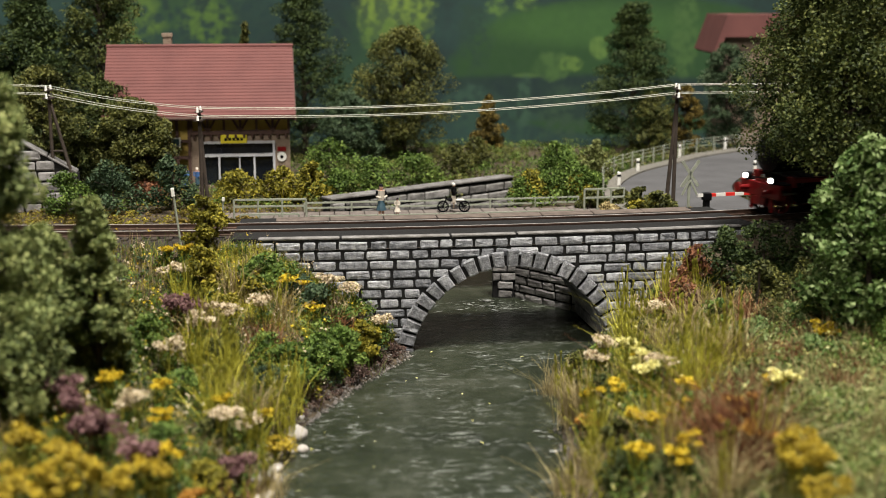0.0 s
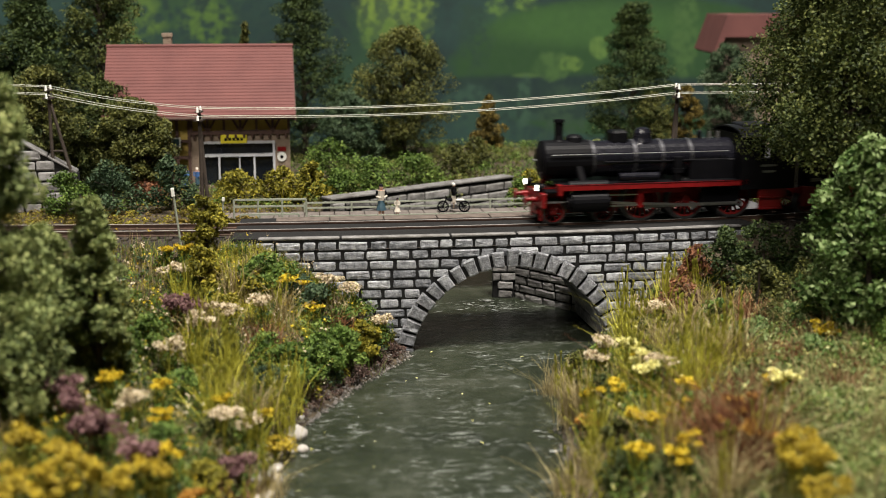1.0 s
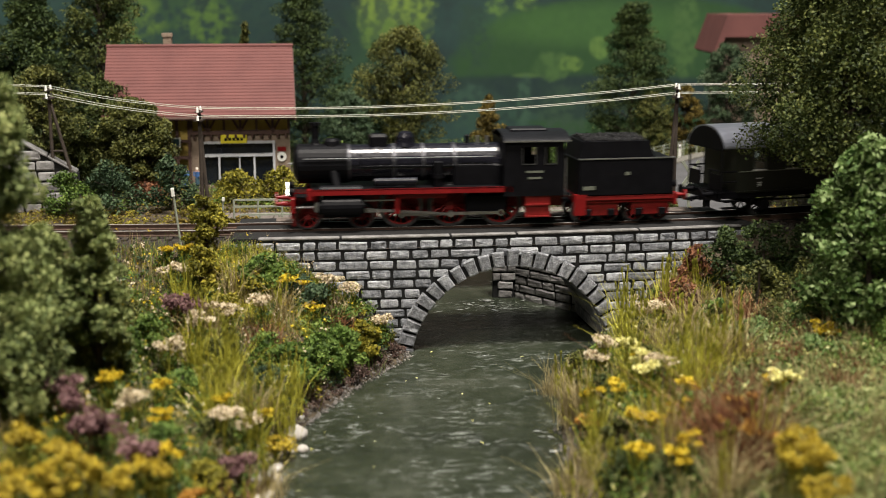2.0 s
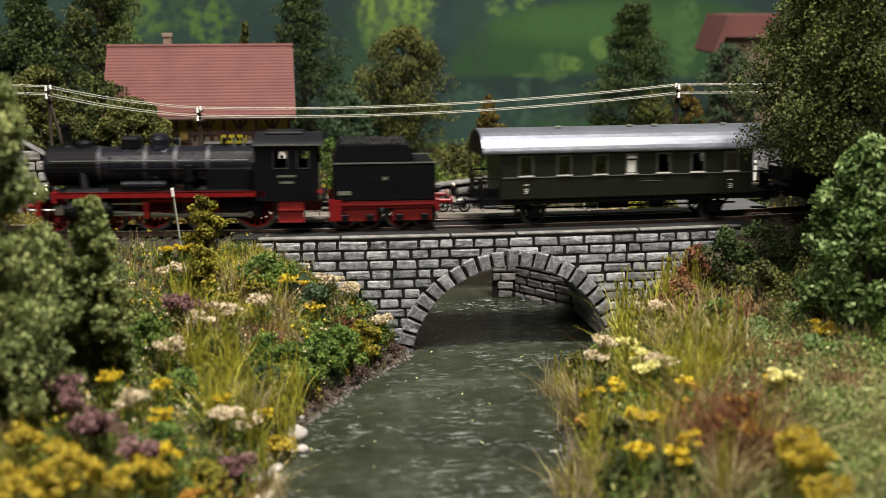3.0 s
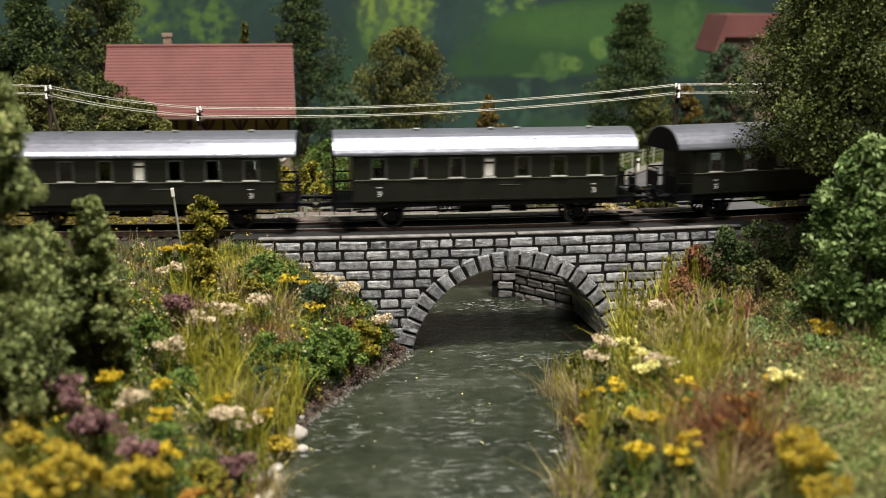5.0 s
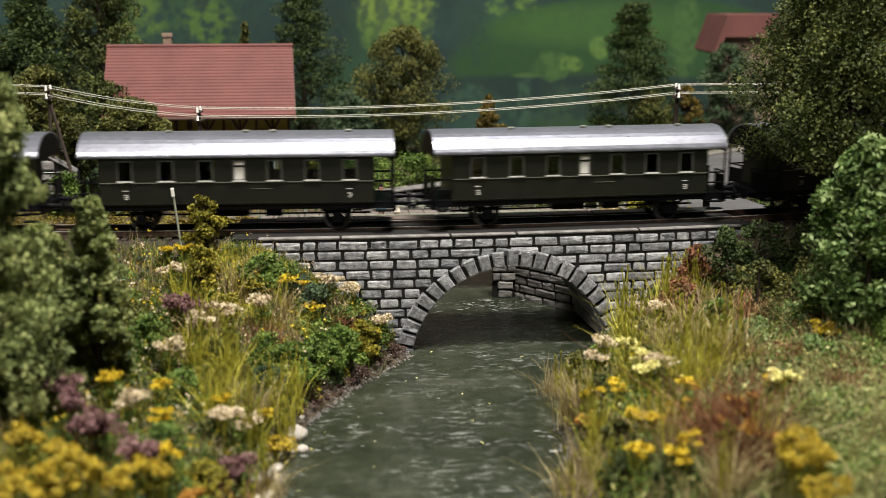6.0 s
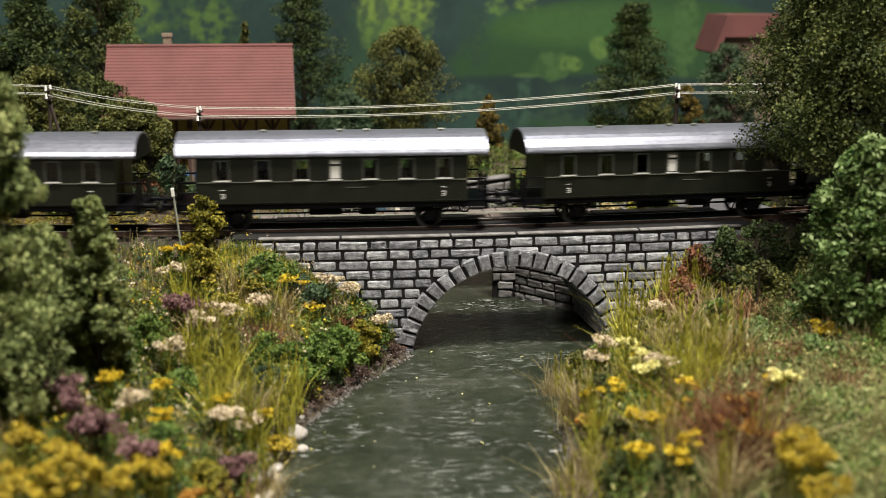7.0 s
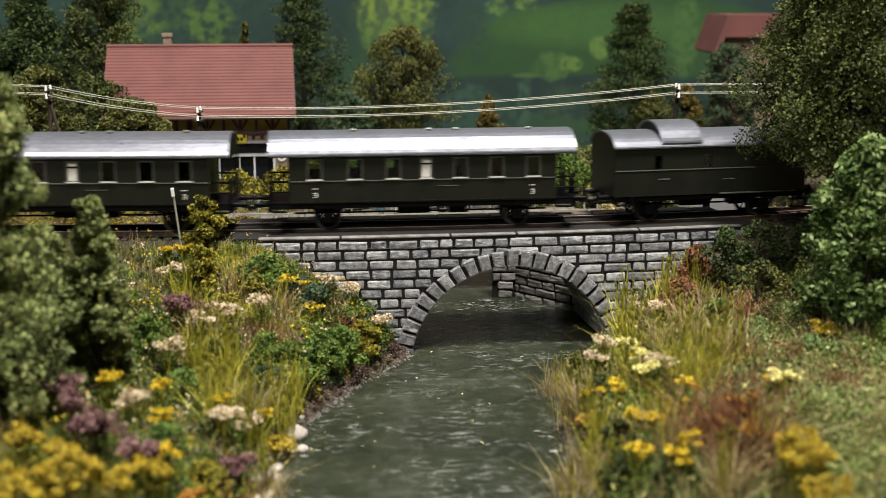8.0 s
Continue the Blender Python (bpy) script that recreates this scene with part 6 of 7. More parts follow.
def underframe(parent, half, axles):
    part("underframe", boxes((-half, half, -0.0155, -0.0135, 0.0108, 0.0136), (-half, half, 0.0135, 0.0155, 0.0108, 0.0136),
                             (-half, half, -0.0135, 0.0135, 0.0118, 0.0132), (-half, -half + 0.002, -0.0155, 0.0155, 0.0095, 0.0136),
                             (half - 0.002, half, -0.0155, 0.0155, 0.0095, 0.0136)), M_BLACK, parent)
    for x in axles:
        for s in (-1, 1):
            y = s * 0.0125
            bm = boxes((x - 0.0024, x + 0.0024, y - 0.0012, y + 0.0012, 0.0038, 0.0085), (x - 0.0055, x + 0.0055, y - 0.0007, y + 0.0007, 0.0088, 0.0096), bevel=0.0003)
            for q in (-1, 1):
                tube(bm, (x + q * 0.0026, y, 0.0036), (x + q * 0.0062, y, 0.0116), 0.0006, seg=6)
                tube(bm, (x + q * 0.0055, y, 0.0092), (x + q * 0.0085, y, 0.0116), 0.0004, seg=6)
            part("axle_guard", bm, M_BLACK, parent)
    part("brake_gear", boxes((-0.012, 0.004, -0.006, 0.001, 0.0062, 0.0108), (-half + 0.012, half - 0.012, -0.0012, -0.0004, 0.006, 0.0068),
                             (0.012, 0.020, -0.012, -0.006, 0.0072, 0.0108)), M_BLACK, parent)


WINDOWS = (-.0515, -.0327, -.0148, .0007, .0170, .0344, .0519)


def coach():
    c = empty("passenger_coach", label="dark green passenger coach with silver roof and open end platforms", category="coach", group="coaches of the train")
    holes = [(x - (0.0024 if abs(x) < 0.002 else 0.0031), x + (0.0024 if abs(x) < 0.002 else 0.0031), 0.0252, 0.0338) for x in WINDOWS]
    for s in (-1, 1):
        y = -0.0165 if s < 0 else 0.0157
        wall = part("side_wall", side_wall(-.063, .063, .0134, .0372, holes, y, 0.0008), M_COACH, c)
        yo = s * 0.0165
        part("belt_trim", boxes((-.063, .063, yo + s * 0.0003, yo, 0.0238, 0.0242)), M_BELT, wall, "thin pale waist moulding")
        part("lower_trim", boxes((-.063, .063, yo + s * 0.0003, yo, 0.0140, 0.0144)), M_COACH, wall)
        for i, (xa, xb, za, zb) in enumerate(holes):
            fr = part("window_frame", boxes((xa - .0006, xa + .0002, yo + s * .0003, yo - s * .0003, za - .0004, zb + .0006), (xb - .0002, xb + .0006, yo + s * .0003, yo - s * .0003, za - .0004, zb + .0006),
                                            (xa + .0002, xb - .0002, yo + s * .0003, yo - s * .0003, zb, zb + .0006)), M_WINFRAME, c)
            part("sill", boxes((xa - .0007, xb + .0007, yo + s * .0007, yo, za - .0009, za - .0003)), M_SILL, fr, "bright metal sill")
            white = i == 3
            part("pane", boxes((xa, xb, yo - s * .0007, yo - s * .0005, za, zb)), M_WHITE if white else M_GLASS, fr, "frosted white pane" if white else "")
            if white:
                part("pane_bar", boxes((xa, xb, yo - s * .0005, yo - s * .0001, 0.0312, 0.0319)), M_BLACK, fr)
        for x in (-.0515, .0515):
            part("class_mark", boxes((x - .0007, x + .0009, yo + s * .0002, yo, .0182, .0186), (x + .0005, x + .0009, yo + s * .0002, yo, .0165, .0182), (x - .0005, x + .0005, yo + s * .0002, yo, .0172, .0175), (x - .0007, x + .0005, yo + s * .0002, yo, .0163, .0166)), M_WHITE, wall, "small white class numeral")
            part("lettering", boxes((x - .0012, x + .0012, yo + s * .0002, yo, .0203, .0206)), M_WHITE, wall, "small white lettering")
        part("lettering", boxes((.006, .016, yo + s * .0002, yo, .0208, .0210)), M_BELT, wall, "faint lettering")
    for s in (-1, 1):
        xw = s * 0.063
        part("end_wall", boxes((xw - 0.0008, xw, -.0157, .0157, .0134, .0365)), M_COACH, c)
        part("end_door", boxes((xw, xw + s * 0.0004, -.0042, .0042, .0145, .0335)), M_COACH, c)
        part("roof_bow", arc_end(s * 0.0722 - 0.0004, s * 0.0722 + 0.0004, .0168, .0345, .0362, .0452), M_BLACK, c)
        part("platform", boxes((min(xw, s * .0726), max(xw, s * .0726), -.0155, .0155, .0130, .0140)), M_BLACK, c)
        xe = s * 0.0722
        for y in (-.0152, .0152):
            part("roof_post", tubes(((xe, y, .0135), (xe, y, .0365), .0005), seg=6), M_BLACK, c)
            for z in (.0240, .0190):
                part("gate_bar", tubes(((xw + s * .0004, y, z), (xe, y, z), .0004), seg=6), M_BLACK, c)
        for y in (-.0045, .0045):
            part("railing_post", tubes(((xe, y, .0135), (xe, y, .0245), .0005), seg=6), M_BLACK, c)
        for y0, y1 in ((-.0152, -.0045), (.0045, .0152)):
            part("railing_bar", tubes(((xe, y0, .0242), (xe, y1, .0242), .0004), seg=6), M_BLACK, c)
            part("railing_panel", boxes((xe - .0002, xe + .0002, y0, y1, .0150, .0225)), M_BLACK, c)
        for sy in (-1, 1):
            part("step", boxes((xw + s * .001 - .0005, xw + s * .0085, sy * .0140, sy * .0172, .0058, .0064), (xw + s * .001 - .0005, xw + s * .0085, sy * .0140, sy * .0172, .0094, .0100)), M_BLACK, c)
        buffers(c, s * 0.0735, s, M_BLACK)
        part("coupling", tubes(((s * .0735, 0, .0105), (s * .083, 0, .0092), .0007), ((s * .080, -.002, .0085), (s * .080, .002, .0085), .0006), seg=6), M_BLACK, c)
    part("floor", boxes((-.0622, .0622, -.0157, .0157, .0136, .0146)), M_INTERIOR, c)
    part("partition", boxes((-.0565, -.056, -.0155, .0155, .0146, .0362), (.0560, .0565, -.0155, .0155, .0146, .0362), (-.0025, -.002, 0, .0155, .0146, .0362)), M_INTERIOR, c, "brown inner partitions")
    for i in range(8):
        x = -.049 + i * .014
        part("bench", boxes((x - .0006, x + .0006, -.0145, -.004, .0146, .0245), (x - .0006, x + .0006, .003, .0145, .0146, .0245)), M_INTERIOR, c)
    part("roof", arc_roof(-.0725, .0725, .0178, .0362, .0460), M_ROOF, c, "silver-painted arched roof", smooth_faces=False)
    part("rain_strip", boxes((-.0725, .0725, -.0181, -.0177, .0360, .0367), (-.0725, .0725, .0177, .0181, .0360, .0367)), M_ROOF, c)
    for x in (-.0327, .0032, .016, .0515):
        bm = tubes(((x, -.004, .0445), (x, -.004, .0462), .0007), ((x - .0014, -.004, .0464), (x + .0014, -.004, .0464), .0007), seg=10)
        part("roof_vent", bm, M_BELT, c)
    underframe(c, .0735, (-.0455, .0455))
    for x in (-.0455, .0455):
        wheelset(c, x, 0.0057, 9, M_BLACK)
    return c


def luggage_van():
    c = empty("luggage_van", label="dark green luggage van with raised lookout on its silver roof", category="van")
    h = .0500
    for s in (-1, 1):
        y = -0.0165 if s < 0 else 0.0157
        holes = [(-.0300, -.0265, .0265, .0330), (-.0040, -.0005, .0265, .0330)]
        wall = part("side_wall", side_wall(-h, h, .0134, .0385, holes, y, 0.0008), M_COACH, c)
        yo = s * .0165
        for xa, xb, za, zb in holes:
            part("pane", boxes((xa, xb, yo - s * .0006, yo - s * .0004, za, zb)), M_GLASS, wall)
        part("belt_trim", boxes((-h, .022, yo + s * .0003, yo, .0258, .0262)), M_BELT, wall, "thin pale waist moulding")
        door = part("sliding_door", boxes((.0225, .0420, yo, yo + s * .0008, .0140, .0365), (.023, .0415, yo + s * .0008, yo + s * .0011, .0256, .0261)), M_COACH, c, "dark green sliding door")
        part("door_rail", boxes((.004, .0440, yo + s * .0004, yo + s * .0012, .0368, .0374), (.004, .0440, yo, yo + s * .0012, .0134, .0139)), M_BELT, c)
        part("lettering", boxes((-.028, -.0225, yo + s * .0002, yo, .0212, .0218), (.006, .012, yo + s * .0002, yo, .0205, .0209)), M_BELT, wall, "small pale lettering")
        for x in (-.0455, .047):
            part("step", boxes((x - .004, x + .004, s * .0145, s * .0175, .0050, .0056), (x - .004, x + .004, s * .0145, s * .0175, .0090, .0096), (x - .004, x - .0034, s * .0165, s * .0175, .0050, .0134), (x + .0034, x + .004, s * .0165, s * .0175, .0050, .0134)), M_BLACK, c)
        buffers(c, s * h, s, M_BLACK)
        part("coupling", tubes(((s * h, 0, .0105), (s * (h + .009), 0, .0092), .0007), seg=6), M_BLACK, c)
    for s in (-1, 1):
        part("end_wall", arc_end(s * h - .0006, s * h + .0006, .0163, .0134, .0376, .0430), M_COACH, c)
    part("roof", arc_roof(-h - .0012, h + .0012, .0178, .0372, .0440), M_ROOF, c, "silver-painted arched roof")
    part("lookout", arc_end(-.0262, -.0072, .0166, .0375, .0395, .0478), M_COACH, c, "raised lookout with dark sides")
    part("lookout_roof", arc_roof(-.0272, -.0062, .0176, .0392, .0486), M_ROOF, c, "silver raised roof")
    part("floor", boxes((-h, h, -.0157, .0157, .0136, .0146)), M_INTERIOR, c)
    underframe(c, h, (-.030, .030))
    for x in (-.030, .030):
        wheelset(c, x, 0.0057, 9, M_BLACK)
    return c


def lathe(profile, c, seg=28):
    """A body of revolution along x: profile rows (x, r) about the axis at (y, z) = c."""
    bm = bmesh.new()
    rings = []
    for x, r in profile:
        rings.append([bm.verts.new((x, c[0] + r * math.cos(2 * math.pi * i / seg), c[1] + r * math.sin(2 * math.pi * i / seg))) for i in range(seg)])
    for a, b in zip(rings, rings[1:]):
        for i in range(seg):
            bm.faces.new((a[i], a[(i + 1) % seg], b[(i + 1) % seg], b[i]))
    bm.faces.new(rings[0])
    bm.faces.new(rings[-1])
    bmesh.ops.recalc_face_normals(bm, faces=bm.faces[:])
    return bm


def upright(profile, x, y=0.0, seg=20):
    """A body of revolution about a vertical axis: rows (z, r)."""
    bm = bmesh.new()
    rings = [[bm.verts.new((x + r * math.cos(2 * math.pi * i / seg), y + r * math.sin(2 * math.pi * i / seg), z)) for i in range(seg)] for z, r in profile]
    for a, b in zip(rings, rings[1:]):
        for i in range(seg):
            bm.faces.new((a[i], a[(i + 1) % seg], b[(i + 1) % seg], b[i]))
    bm.faces.new(rings[0])
    bm.faces.new(rings[-1])
    bmesh.ops.recalc_face_normals(bm, faces=bm.faces[:])
    return bm


LOCO_X0 = -0.075     # front buffers
DRIVERS = (-0.016, 0.0075, 0.032)
BOGIE = (-0.0605, -0.035)
CRANK = 0.0036
PISTON_X = -0.0475


def loco():
    g = empty("steam_locomotive", label="black steam locomotive with red frame and spoked red wheels", category="locomotive")
    X = lambda rel: LOCO_X0 + rel
    part("frame", boxes((X(.008), X(.138), -.0058, .0058, .0085, .0170), (X(.052), X(.112), -.0058, .0058, .0060, .0110)), M_RED, g, "red bar frame")
    part("buffer_beam", boxes((X(.0065), X(.0085), -.0165, .0165, .0088, .0160), bevel=.0003), M_RED, g, "red buffer beam")
    buffers(g, X(.0065), -1, M_RED)
    part("running_board", boxes((X(.016), X(.107), -.0168, .0168, .0192, .0198), (X(.009), X(.016), -.0150, .0150, .0160, .0166)), M_BLACK, g)
    for s in (-1, 1):
        part("valance", boxes((X(.016), X(.112), s * .0168, s * .0162, .0172, .0199)), M_RED, g, "red running board edge")
        part("valance", boxes((X(.0145), X(.0165), s * .0168, s * .0120, .0150, .0199)), M_RED, g)
    B = (0.0, 0.0302)
    part("boiler", lathe([(X(.034), .0085), (X(.034), .0088), (X(.104), .0090), (X(.1085), .0090)], B), M_BOILER, g, "glossy black boiler", smooth_faces=False)
    sm = part("smokebox", lathe([(X(.0100), .0090), (X(.0106), .0095), (X(.0335), .0095), (X(.0345), .0089)], B), M_BLACK, g, "matt black smokebox")
    part("smokebox_door", lathe([(X(.0078), .0020), (X(.0084), .0055), (X(.0097), .0080), (X(.0101), .0084)], B), M_BLACK, sm)
    part("door_wheel", tubes(((X(.0062), 0, .0302), (X(.0080), 0, .0302), .0006), ((X(.0066), -.0018, .0302), (X(.0066), .0018, .0302), .0003)), M_STEEL, sm)
    for rel in (.0345, .0480, .0560, .0700, .0850):
        part("boiler_band", lathe([(X(rel) - .0008, .0090), (X(rel) - .0008, .0092), (X(rel) + .0008, .0092), (X(rel) + .0008, .0090)], B), M_BAND if rel > .05 or rel < .04 else M_BOILER, g, "dull metal boiler band")
    part("chimney", upright([(.0385, .0034), (.0400, .0024), (.0420, .0020), (.0480, .0022), (.0485, .0027), (.0497, .0027), (.0497, .0015), (.0440, .0014)], X(.0190)), M_BLACK, g)
    part("steam_dome", upright([(.0380, .0052), (.0400, .0046), (.0425, .0044), (.0444, .0034), (.0452, .0016), (.0453, .0004)], X(.0620)), M_BOILER, g, "rounded steam dome")
    part("sand_dome", boxes((X(.0445), X(.0535), -.0042, .0042, .0375, .0440), bevel=.0012), M_BLACK, g)
    part("feedwater_dome", upright([(.0380, .0046), (.0410, .0042), (.0420, .0030), (.0424, .0008)], X(.0268)), M_BLACK, g)
    part("bell", upright([(.0390, .0012), (.0425, .0012), (.0432, .0004)], X(.0920)), M_BLACK, g)
    for rel in (.0970, .1015):
        part("safety_valve", tubes(((X(rel), -.001, .0385), (X(rel), -.001, .0425), .0007)), M_STEEL, g)
    part("firebox", boxes((X(.084), X(.108), -.0098, .0098, .0170, .0300), bevel=.001), M_BLACK, g)
    for s in (-1, 1):
        y = s * .0098
        part("handrail", tubes(((X(.013), y, .0335), (X(.104), y, .0335), .00028), seg=6), M_STEEL, g, "thin steel handrail")
        part("boiler_pipe", tubes(((X(.040), s * .0094, .0295), (X(.104), s * .0094, .0292), .00045), ((X(.040), s * .0094, .0295), (X(.040), s * .0075, .0350), .00045), seg=6), M_BLACK, g)
        part("air_tank", tubes(((X(.046), s * .0128, .0226), (X(.066), s * .0128, .0226), .0020), seg=16), M_BOILER, g, "glossy air reservoir")
        part("air_pump", tubes(((X(.0765), s * .0118, .0200), (X(.0765), s * .0118, .0315), .0024), ((X(.0765), s * .0118, .0240), (X(.0765), s * .0118, .0260), .0030), seg=14), M_BLACK, g)
        # cylinders, valve chest, slide bars
        part("cylinder", tubes(((X(.0215), s * .0128, .0112), (X(.0395), s * .0128, .0112), .0052), ((X(.0195), s * .0128, .0112), (X(.0410), s * .0128, .0112), .0036), ((X(.0205), s * .0122, .0180), (X(.0400), s * .0122, .0180), .0034), seg=20), M_BLACK, g, "black cylinder block")
        part("steam_pipe", tubes(((X(.0290), s * .0115, .0180), (X(.0270), s * .0070, .0280), .0021), seg=12), M_BLACK, g)
        part("cylinder_band", tubes(((X(.0208), s * .0128, .0172), (X(.0213), s * .0128, .0172), .0029), ((X(.0280), s * .0128, .0195), (X(.0330), s * .0128, .0195), .0008), seg=16), M_STEEL, g)
        part("slide_bar", boxes((X(.0400), X(.0570), s * .0136, s * .0122, .0136, .0142), (X(.0400), X(.0570), s * .0136, s * .0122, .0082, .0088)), M_STEEL, g)
        part("gear_bracket", boxes((X(.0555), X(.0580), s * .0145, s * .0065, .0075, .0195), (X(.0560), X(.0800), s * .0145, s * .0135, .0148, .0166)), M_RED, g, "red valve gear bracket")
        part("cab_steps", boxes((X(.118), X(.130), s * .0160, s * .0150, .0050, .0180), (X(.118), X(.130), s * .0170, s * .0145, .0048, .0054), (X(.118), X(.130), s * .0170, s * .0145, .0105, .0111)), M_REDWHEEL, g)
        part("ash_pan", boxes((X(.0900), X(.1100), s * .0070, s * .0110, .0060, .0150), bevel=.0006), M_BLACK, g)
        part("headlamp", tubes(((X(.0055), s * .0105, .0182), (X(.0085), s * .0105, .0182), .0019), ((X(.0070), s * .0105, .0160), (X(.0070), s * .0105, .0182), .0008), seg=14), M_BLACK, g)
        part("headlamp_lens", tubes(((X(.0050), s * .0105, .0182), (X(.0055), s * .0105, .0182), .0015), seg=14), M_LAMP, g, "lit white headlamp lens")
        # cab side with two windows
        holes = [(X(.1165), X(.1225), .0305, .0385), (X(.1275), X(.1325), .0305, .0385)]
        y0 = -.0168 if s < 0 else .0160
        wall = part("cab_side", side_wall(X(.1075), X(.1365), .0150, .0418, holes, y0, .0008), M_BLACK, g)
        for xa, xb, za, zb in holes:
            yo = s * .0168
            part("cab_window", boxes((xa - .0004, xa, yo + s * .0002, yo, za, zb), (xb, xb + .0004, yo + s * .0002, yo, za, zb), (xa - .0004, xb + .0004, yo + s * .0002, yo, za - .0004, za)), M_TYRE, wall)
        part("number_plate", boxes((X(.1180), X(.1265), s * .0168, s * .0170, .0262, .0272), (X(.1190), X(.1255), s * .0168, s * .0170, .0232, .0242)), M_BELT, wall, "small pale plate bars")
        part("cab_handrail", tubes(((X(.1375), s * .0160, .0150), (X(.1375), s * .0160, .0330), .0003), seg=6), M_STEEL, g)
    part("cab_front", boxes((X(.1075), X(.1083), -.0160, .0160, .0150, .0418)), M_BLACK, g)
    part("cab_floor", boxes((X(.1083), X(.1400), -.0158, .0158, .0150, .0160)), M_BLACK, g)
    part("cab_roof", arc_roof(X(.1070), X(.1392), .0180, .0414, .0452), M_DARKROOF, g, "dark grey arched cab roof")
    for s in (-1, 1):
        part("rain_gutter", boxes((X(.1070), X(.1392), s * .0178, s * .0183, .0410, .0417)), M_STEEL, g)
    part("roof_hatch", boxes((X(.1120), X(.1300), -.0070, .0070, .0445, .0462), bevel=.0006), M_DARKROOF, g)
    bogie = [wheelset(g, x, .0057, 10, M_REDWHEEL, "bogie_wheelset") for x in BOGIE]
    part("bogie_frame", boxes((BOGIE[0] - .008, BOGIE[1] + .008, -.0054, .0054, .0045, .0085)), M_RED, g)
    part("rail_guard", boxes((X(.0075), X(.0088), -.0090, -.0075, .0015, .0100), (X(.0075), X(.0088), .0075, .0090, .0015, .0100)), M_RED, g)
    drivers = [wheelset(g, x, .0100, 16, M_REDWHEEL, "driving_wheelset", boss=CRANK) for x in DRIVERS]
    rods = []
    for s in (-1, 1):
        y = s * .0112
        bm = boxes((DRIVERS[0] - .0015, DRIVERS[2] + .0015, y - .0004, y + .0004, -.0008, .0008), bevel=.0002)
        for x in DRIVERS:
            tube(bm, (x, y - .0006, 0), (x, y + .0006, 0), .0016, seg=12)
        rods.append(part("coupling_rod", bm, M_STEEL, g, "polished steel coupling rod"))
    mains, heads = [], []
    length = DRIVERS[1] - PISTON_X + .012
    for s in (-1, 1):
        y = s * .0126
        bm = boxes((-length + .004, 0, y - .0004, y + .0004, -.0007, .0007), bevel=.0002)
        tube(bm, (0, y - .0006, 0), (0, y + .0006, 0), .0015, seg=12)
        tube(bm, (-length + .004, y - .0006, 0), (-length + .004, y + .0006, 0), .0013, seg=12)
        mains.append(part("connecting_rod", bm, M_STEEL, g, "polished steel connecting rod"))
        bm = boxes((-.0022, .0022, y - .0012, y + .0012, -.0024, .0024), bevel=.0004)
        tube(bm, (-.013, y, 0), (0, y, 0), .0006, seg=8)
        heads.append(part("crosshead", bm, M_STEEL, g, "steel crosshead with piston rod"))
    return g, bogie, drivers, rods, mains, heads, length - .004


def tender():
    g = empty("tender", label="black coal tender with red underframe behind the locomotive", category="tender")
    part("tank", boxes((-.0240, .0240, -.0164, .0164, .0142, .0318), bevel=.0005), M_BLACK, g)
    bm = prism(bmesh.new(), [(-.0235, .0318), (.0150, .0318), (.0118, .0400), (-.0212, .0400)], -.0128, .0128)
    part("coal_bunker", bm, M_BLACK, g)
    part("coal_load", coal_heap(), M_COAL, g, "heap of black coal")
    for s in (-1, 1):
        yo = s * .0164
        part("tank_rim", boxes((-.0242, .0242, yo + s * .0003, yo - s * .0012, .0318, .0323)), M_STEEL, g, "bright rim along the tank")
        part("plate", boxes((-.0010, .0014, yo + s * .0002, yo, .0240, .0256)), M_BELT, g, "small pale builder's plate")
        part("lettering", boxes((-.022, -.016, yo + s * .0002, yo, .0172, .0190)), M_BELT, g, "small pale lettering")
        part("side_frame", boxes((-.0242, .0242, s * .0152, s * .0160, .0118, .0142), (-.0225, -.0035, s * .0128, s * .0140, .0040, .0110), (.0035, .0225, s * .0128, s * .0140, .0040, .0110), bevel=.0003), M_REDWHEEL, g, "red bogie side frame")
        part("step", boxes((-.0262, -.0205, s * .0140, s * .0168, .0050, .0150)), M_RED, g)
        for x in (-.0190, -.0070, .0070, .0190):
            part("axle_box", boxes((x - .0018, x + .0018, s * .0136, s * .0152, .0040, .0075), bevel=.0003), M_BLACK, g)
    part("frame", boxes((-.0245, .0245, -.0150, .0150, .0105, .0142)), M_RED, g, "red tender frame")
    part("rear_beam", boxes((.0242, .0258, -.0165, .0165, .0088, .0150), bevel=.0003), M_RED, g)
    buffers(g, .0256, 1, M_RED)
    part("coupling", tubes(((.0270, 0, .0105), (.0370, 0, .0092), .0007), seg=6), M_BLACK, g)
    part("drawbar", boxes((-.0330, -.0240, -.0020, .0020, .0095, .0110)), M_BLACK, g)
    for s in (-1, 1):
        part("rear_lamp", tubes(((.0240, s * .0105, .0185), (.0268, s * .0105, .0185), .0018), seg=12), M_BLACK, g)
    return g, [wheelset(g, x, .0057, 10, M_REDWHEEL) for x in (-.0190, -.0070, .0070, .0190)]


def coal_heap():
    r = random.Random(8)
    bm = bmesh.new()
    for i in range(260):
        x, y = r.uniform(-.0195, .0102), r.uniform(-.0115, .0115)
        z = .0400 + .0020 * (1 - (y / .0125) ** 2) * r.uniform(.4, 1)
        s = r.uniform(.0007, .0014)
        bmesh.ops.create_icosphere(bm, subdivisions=1, radius=s, matrix=Matrix.LocRotScale((x, y, z), Euler((r.random() * 6, r.random() * 6, 0)), (1, r.uniform(.6, 1), r.uniform(.6, 1))))
    return bm


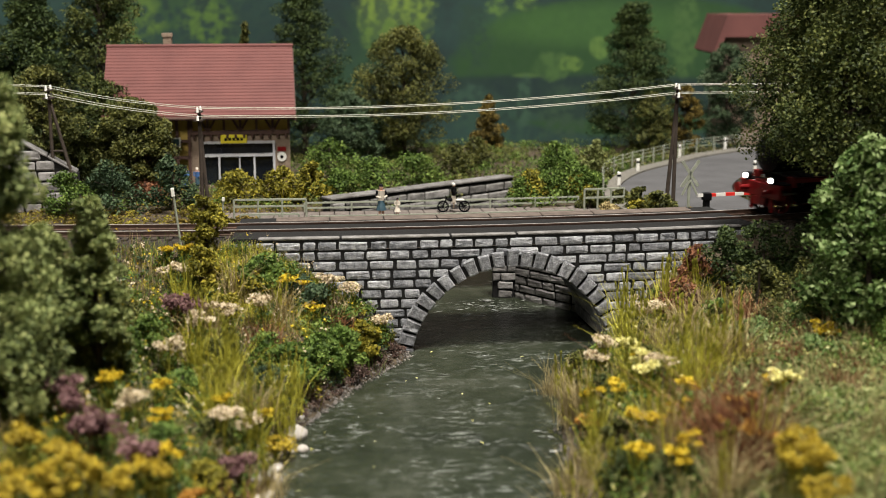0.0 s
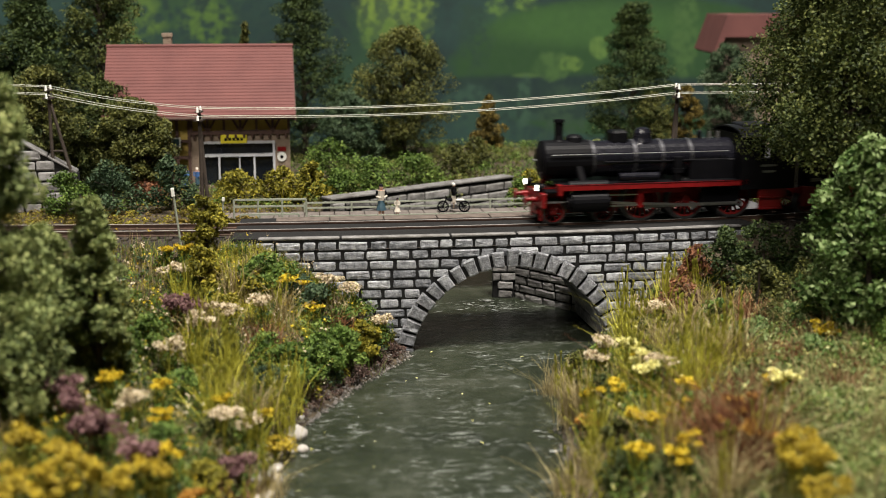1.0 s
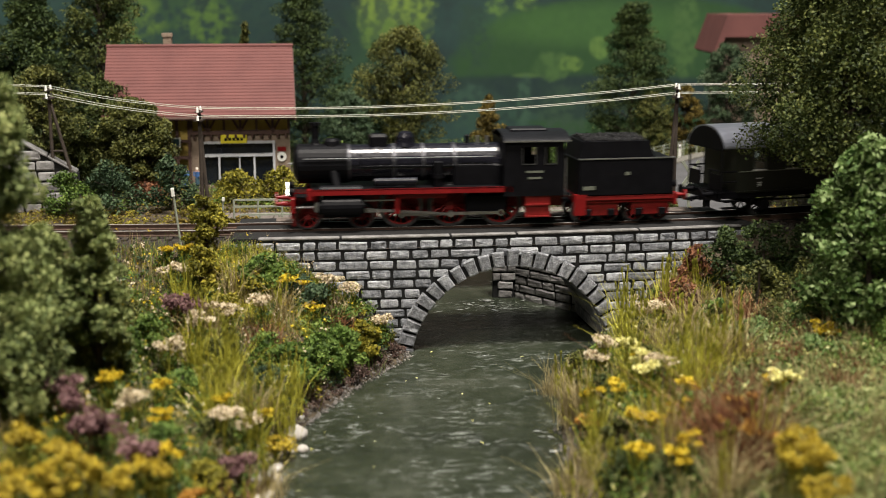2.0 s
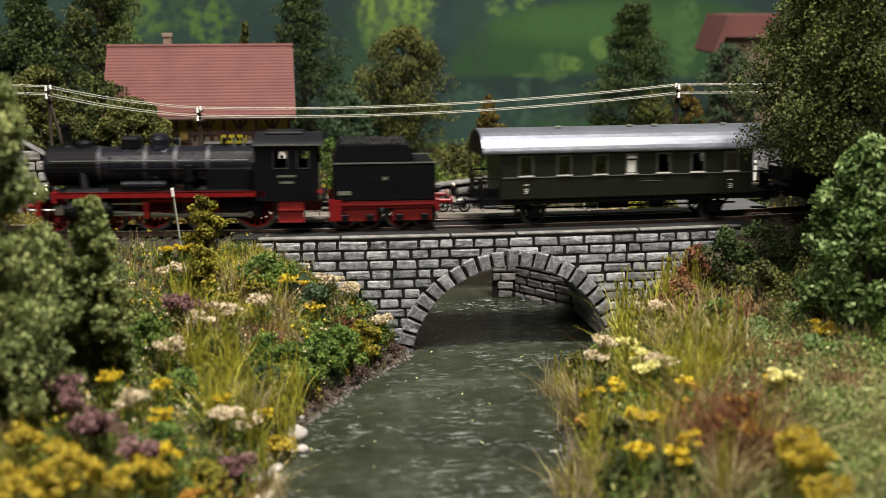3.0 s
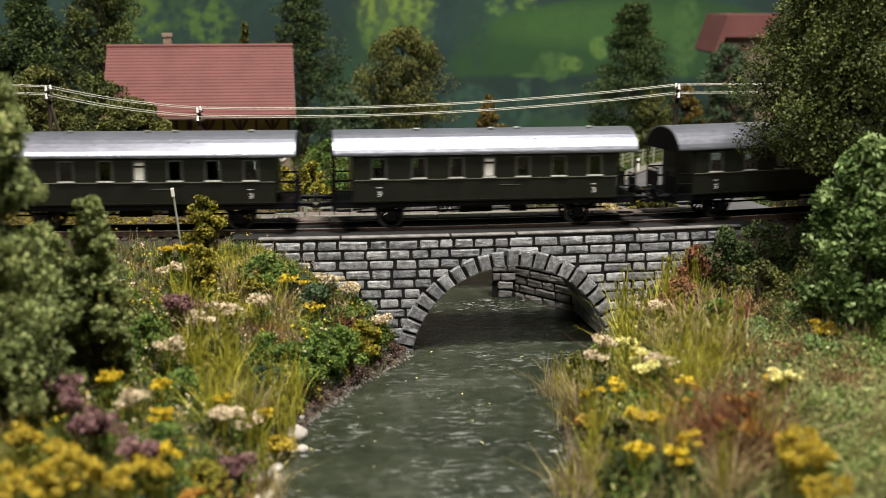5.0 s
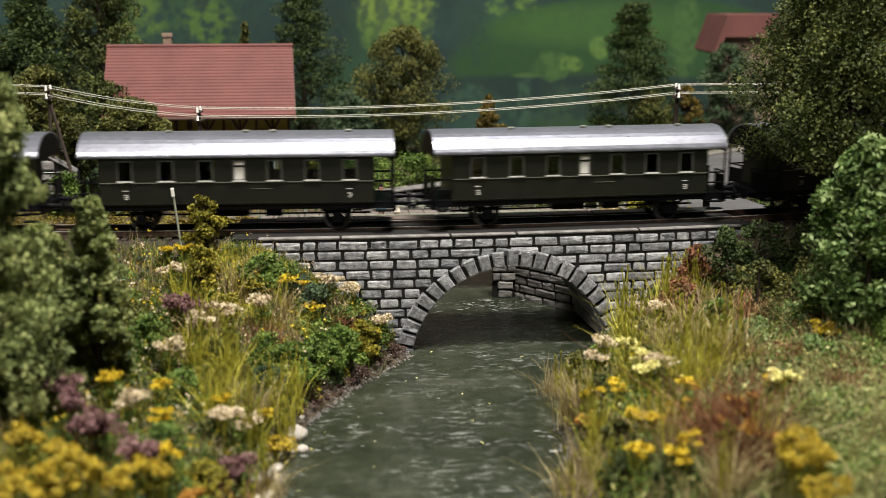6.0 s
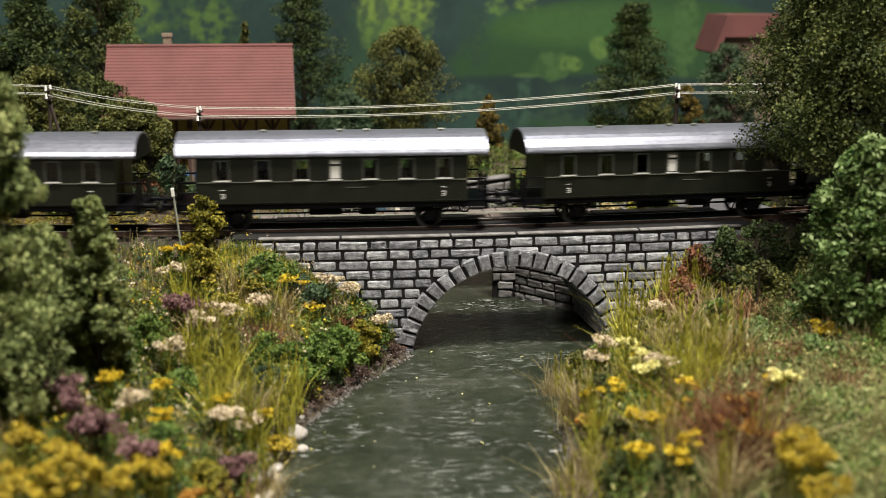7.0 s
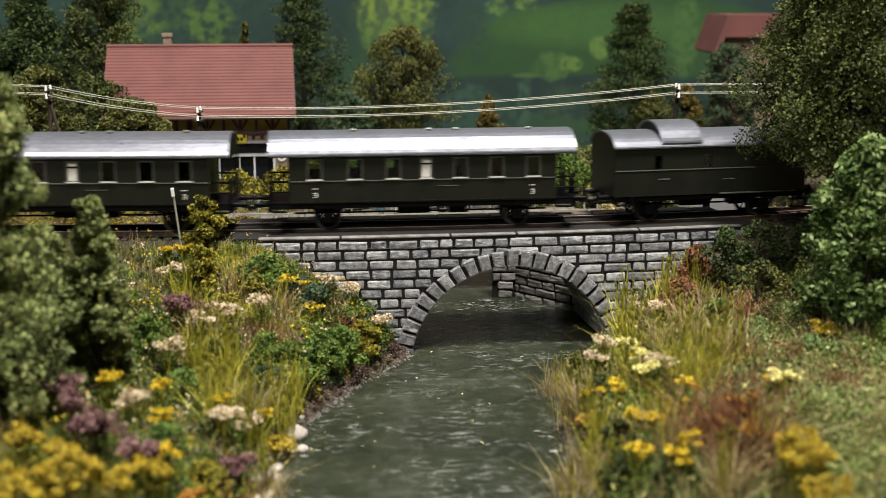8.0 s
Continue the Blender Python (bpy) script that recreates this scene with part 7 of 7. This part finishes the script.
# position of the first coach's middle along the track
RUN = [(0.0, 0.4405), (0.5, 0.3815), (1.0, 0.3224), (1.5, 0.2632), (3.0, 0.0883), (3.5, 0.0309), (4.5, -0.0846), (6.5, -0.3172), (7.0, -0.3764), (8.0, -0.4958)]


def train_u(t):
    return lerp_table(t, RUN)


def roll(ws, x, r, step):
    n = int(round(8.0 * FPS / step))
    walk(ws, [(i * step / FPS, pose(x, 0, r, 0, math.degrees((train_u(i * step / FPS) - train_u(0)) / r), 0)) for i in range(n + 1)])


def run_vehicle(ob, offset):
    walk(ob, [(t, track_pose(u + offset)) for t, u in RUN])
# ---- the train and its run ----
engine, bogie_sets, driver_sets, side_rods, main_rods, crossheads, ROD = loco()
coal_tender, tender_sets = tender()
first = coach()
coaches = [first] + [copy_thing(first, Matrix()) for i in range(3)]
van = luggage_van()


def motions():
    run_vehicle(engine, -0.2097)
    run_vehicle(coal_tender, -0.1177)
    for i, c in enumerate(coaches):
        run_vehicle(c, 0.1617 * i)
    run_vehicle(van, 0.6257)
    for ws, x in zip(bogie_sets, BOGIE):
        roll(ws, x, .0057, 2)
    for ws, x in zip(driver_sets, DRIVERS):
        roll(ws, x, .0100, 2)
    for ws, x in zip(tender_sets, (-.0190, -.0070, .0070, .0190)):
        roll(ws, x, .0057, 2)
    for c in coaches + [van]:
        for o in c.children:
            if o.name.startswith("wheelset"):
                roll(o, o.location.x, .0057, 2)
    # rods follow the cranks
    for k, s in enumerate((-1, 1)):
        cr, mr, hr = [], [], []
        for i in range(121):
            t = i * 2 / FPS
            a = (0.0 if s < 0 else math.pi / 2) - (train_u(t) - train_u(0)) / .0100
            dx, dz = CRANK * math.cos(a), CRANK * math.sin(a)
            cr.append((t, pose(dx, 0, .0100 + dz)))
            px_, pz = DRIVERS[1] + dx, .0100 + dz
            drop = pz - .0112
            hx = px_ - math.sqrt(ROD ** 2 - drop ** 2)
            mr.append((t, pose(px_, 0, pz, 0, math.degrees(-math.asin(drop / ROD)), 0)))
            hr.append((t, pose(hx, 0, .0112)))
        walk(side_rods[k], cr)
        walk(main_rods[k], mr)
        walk(crossheads[k], hr)


motions()
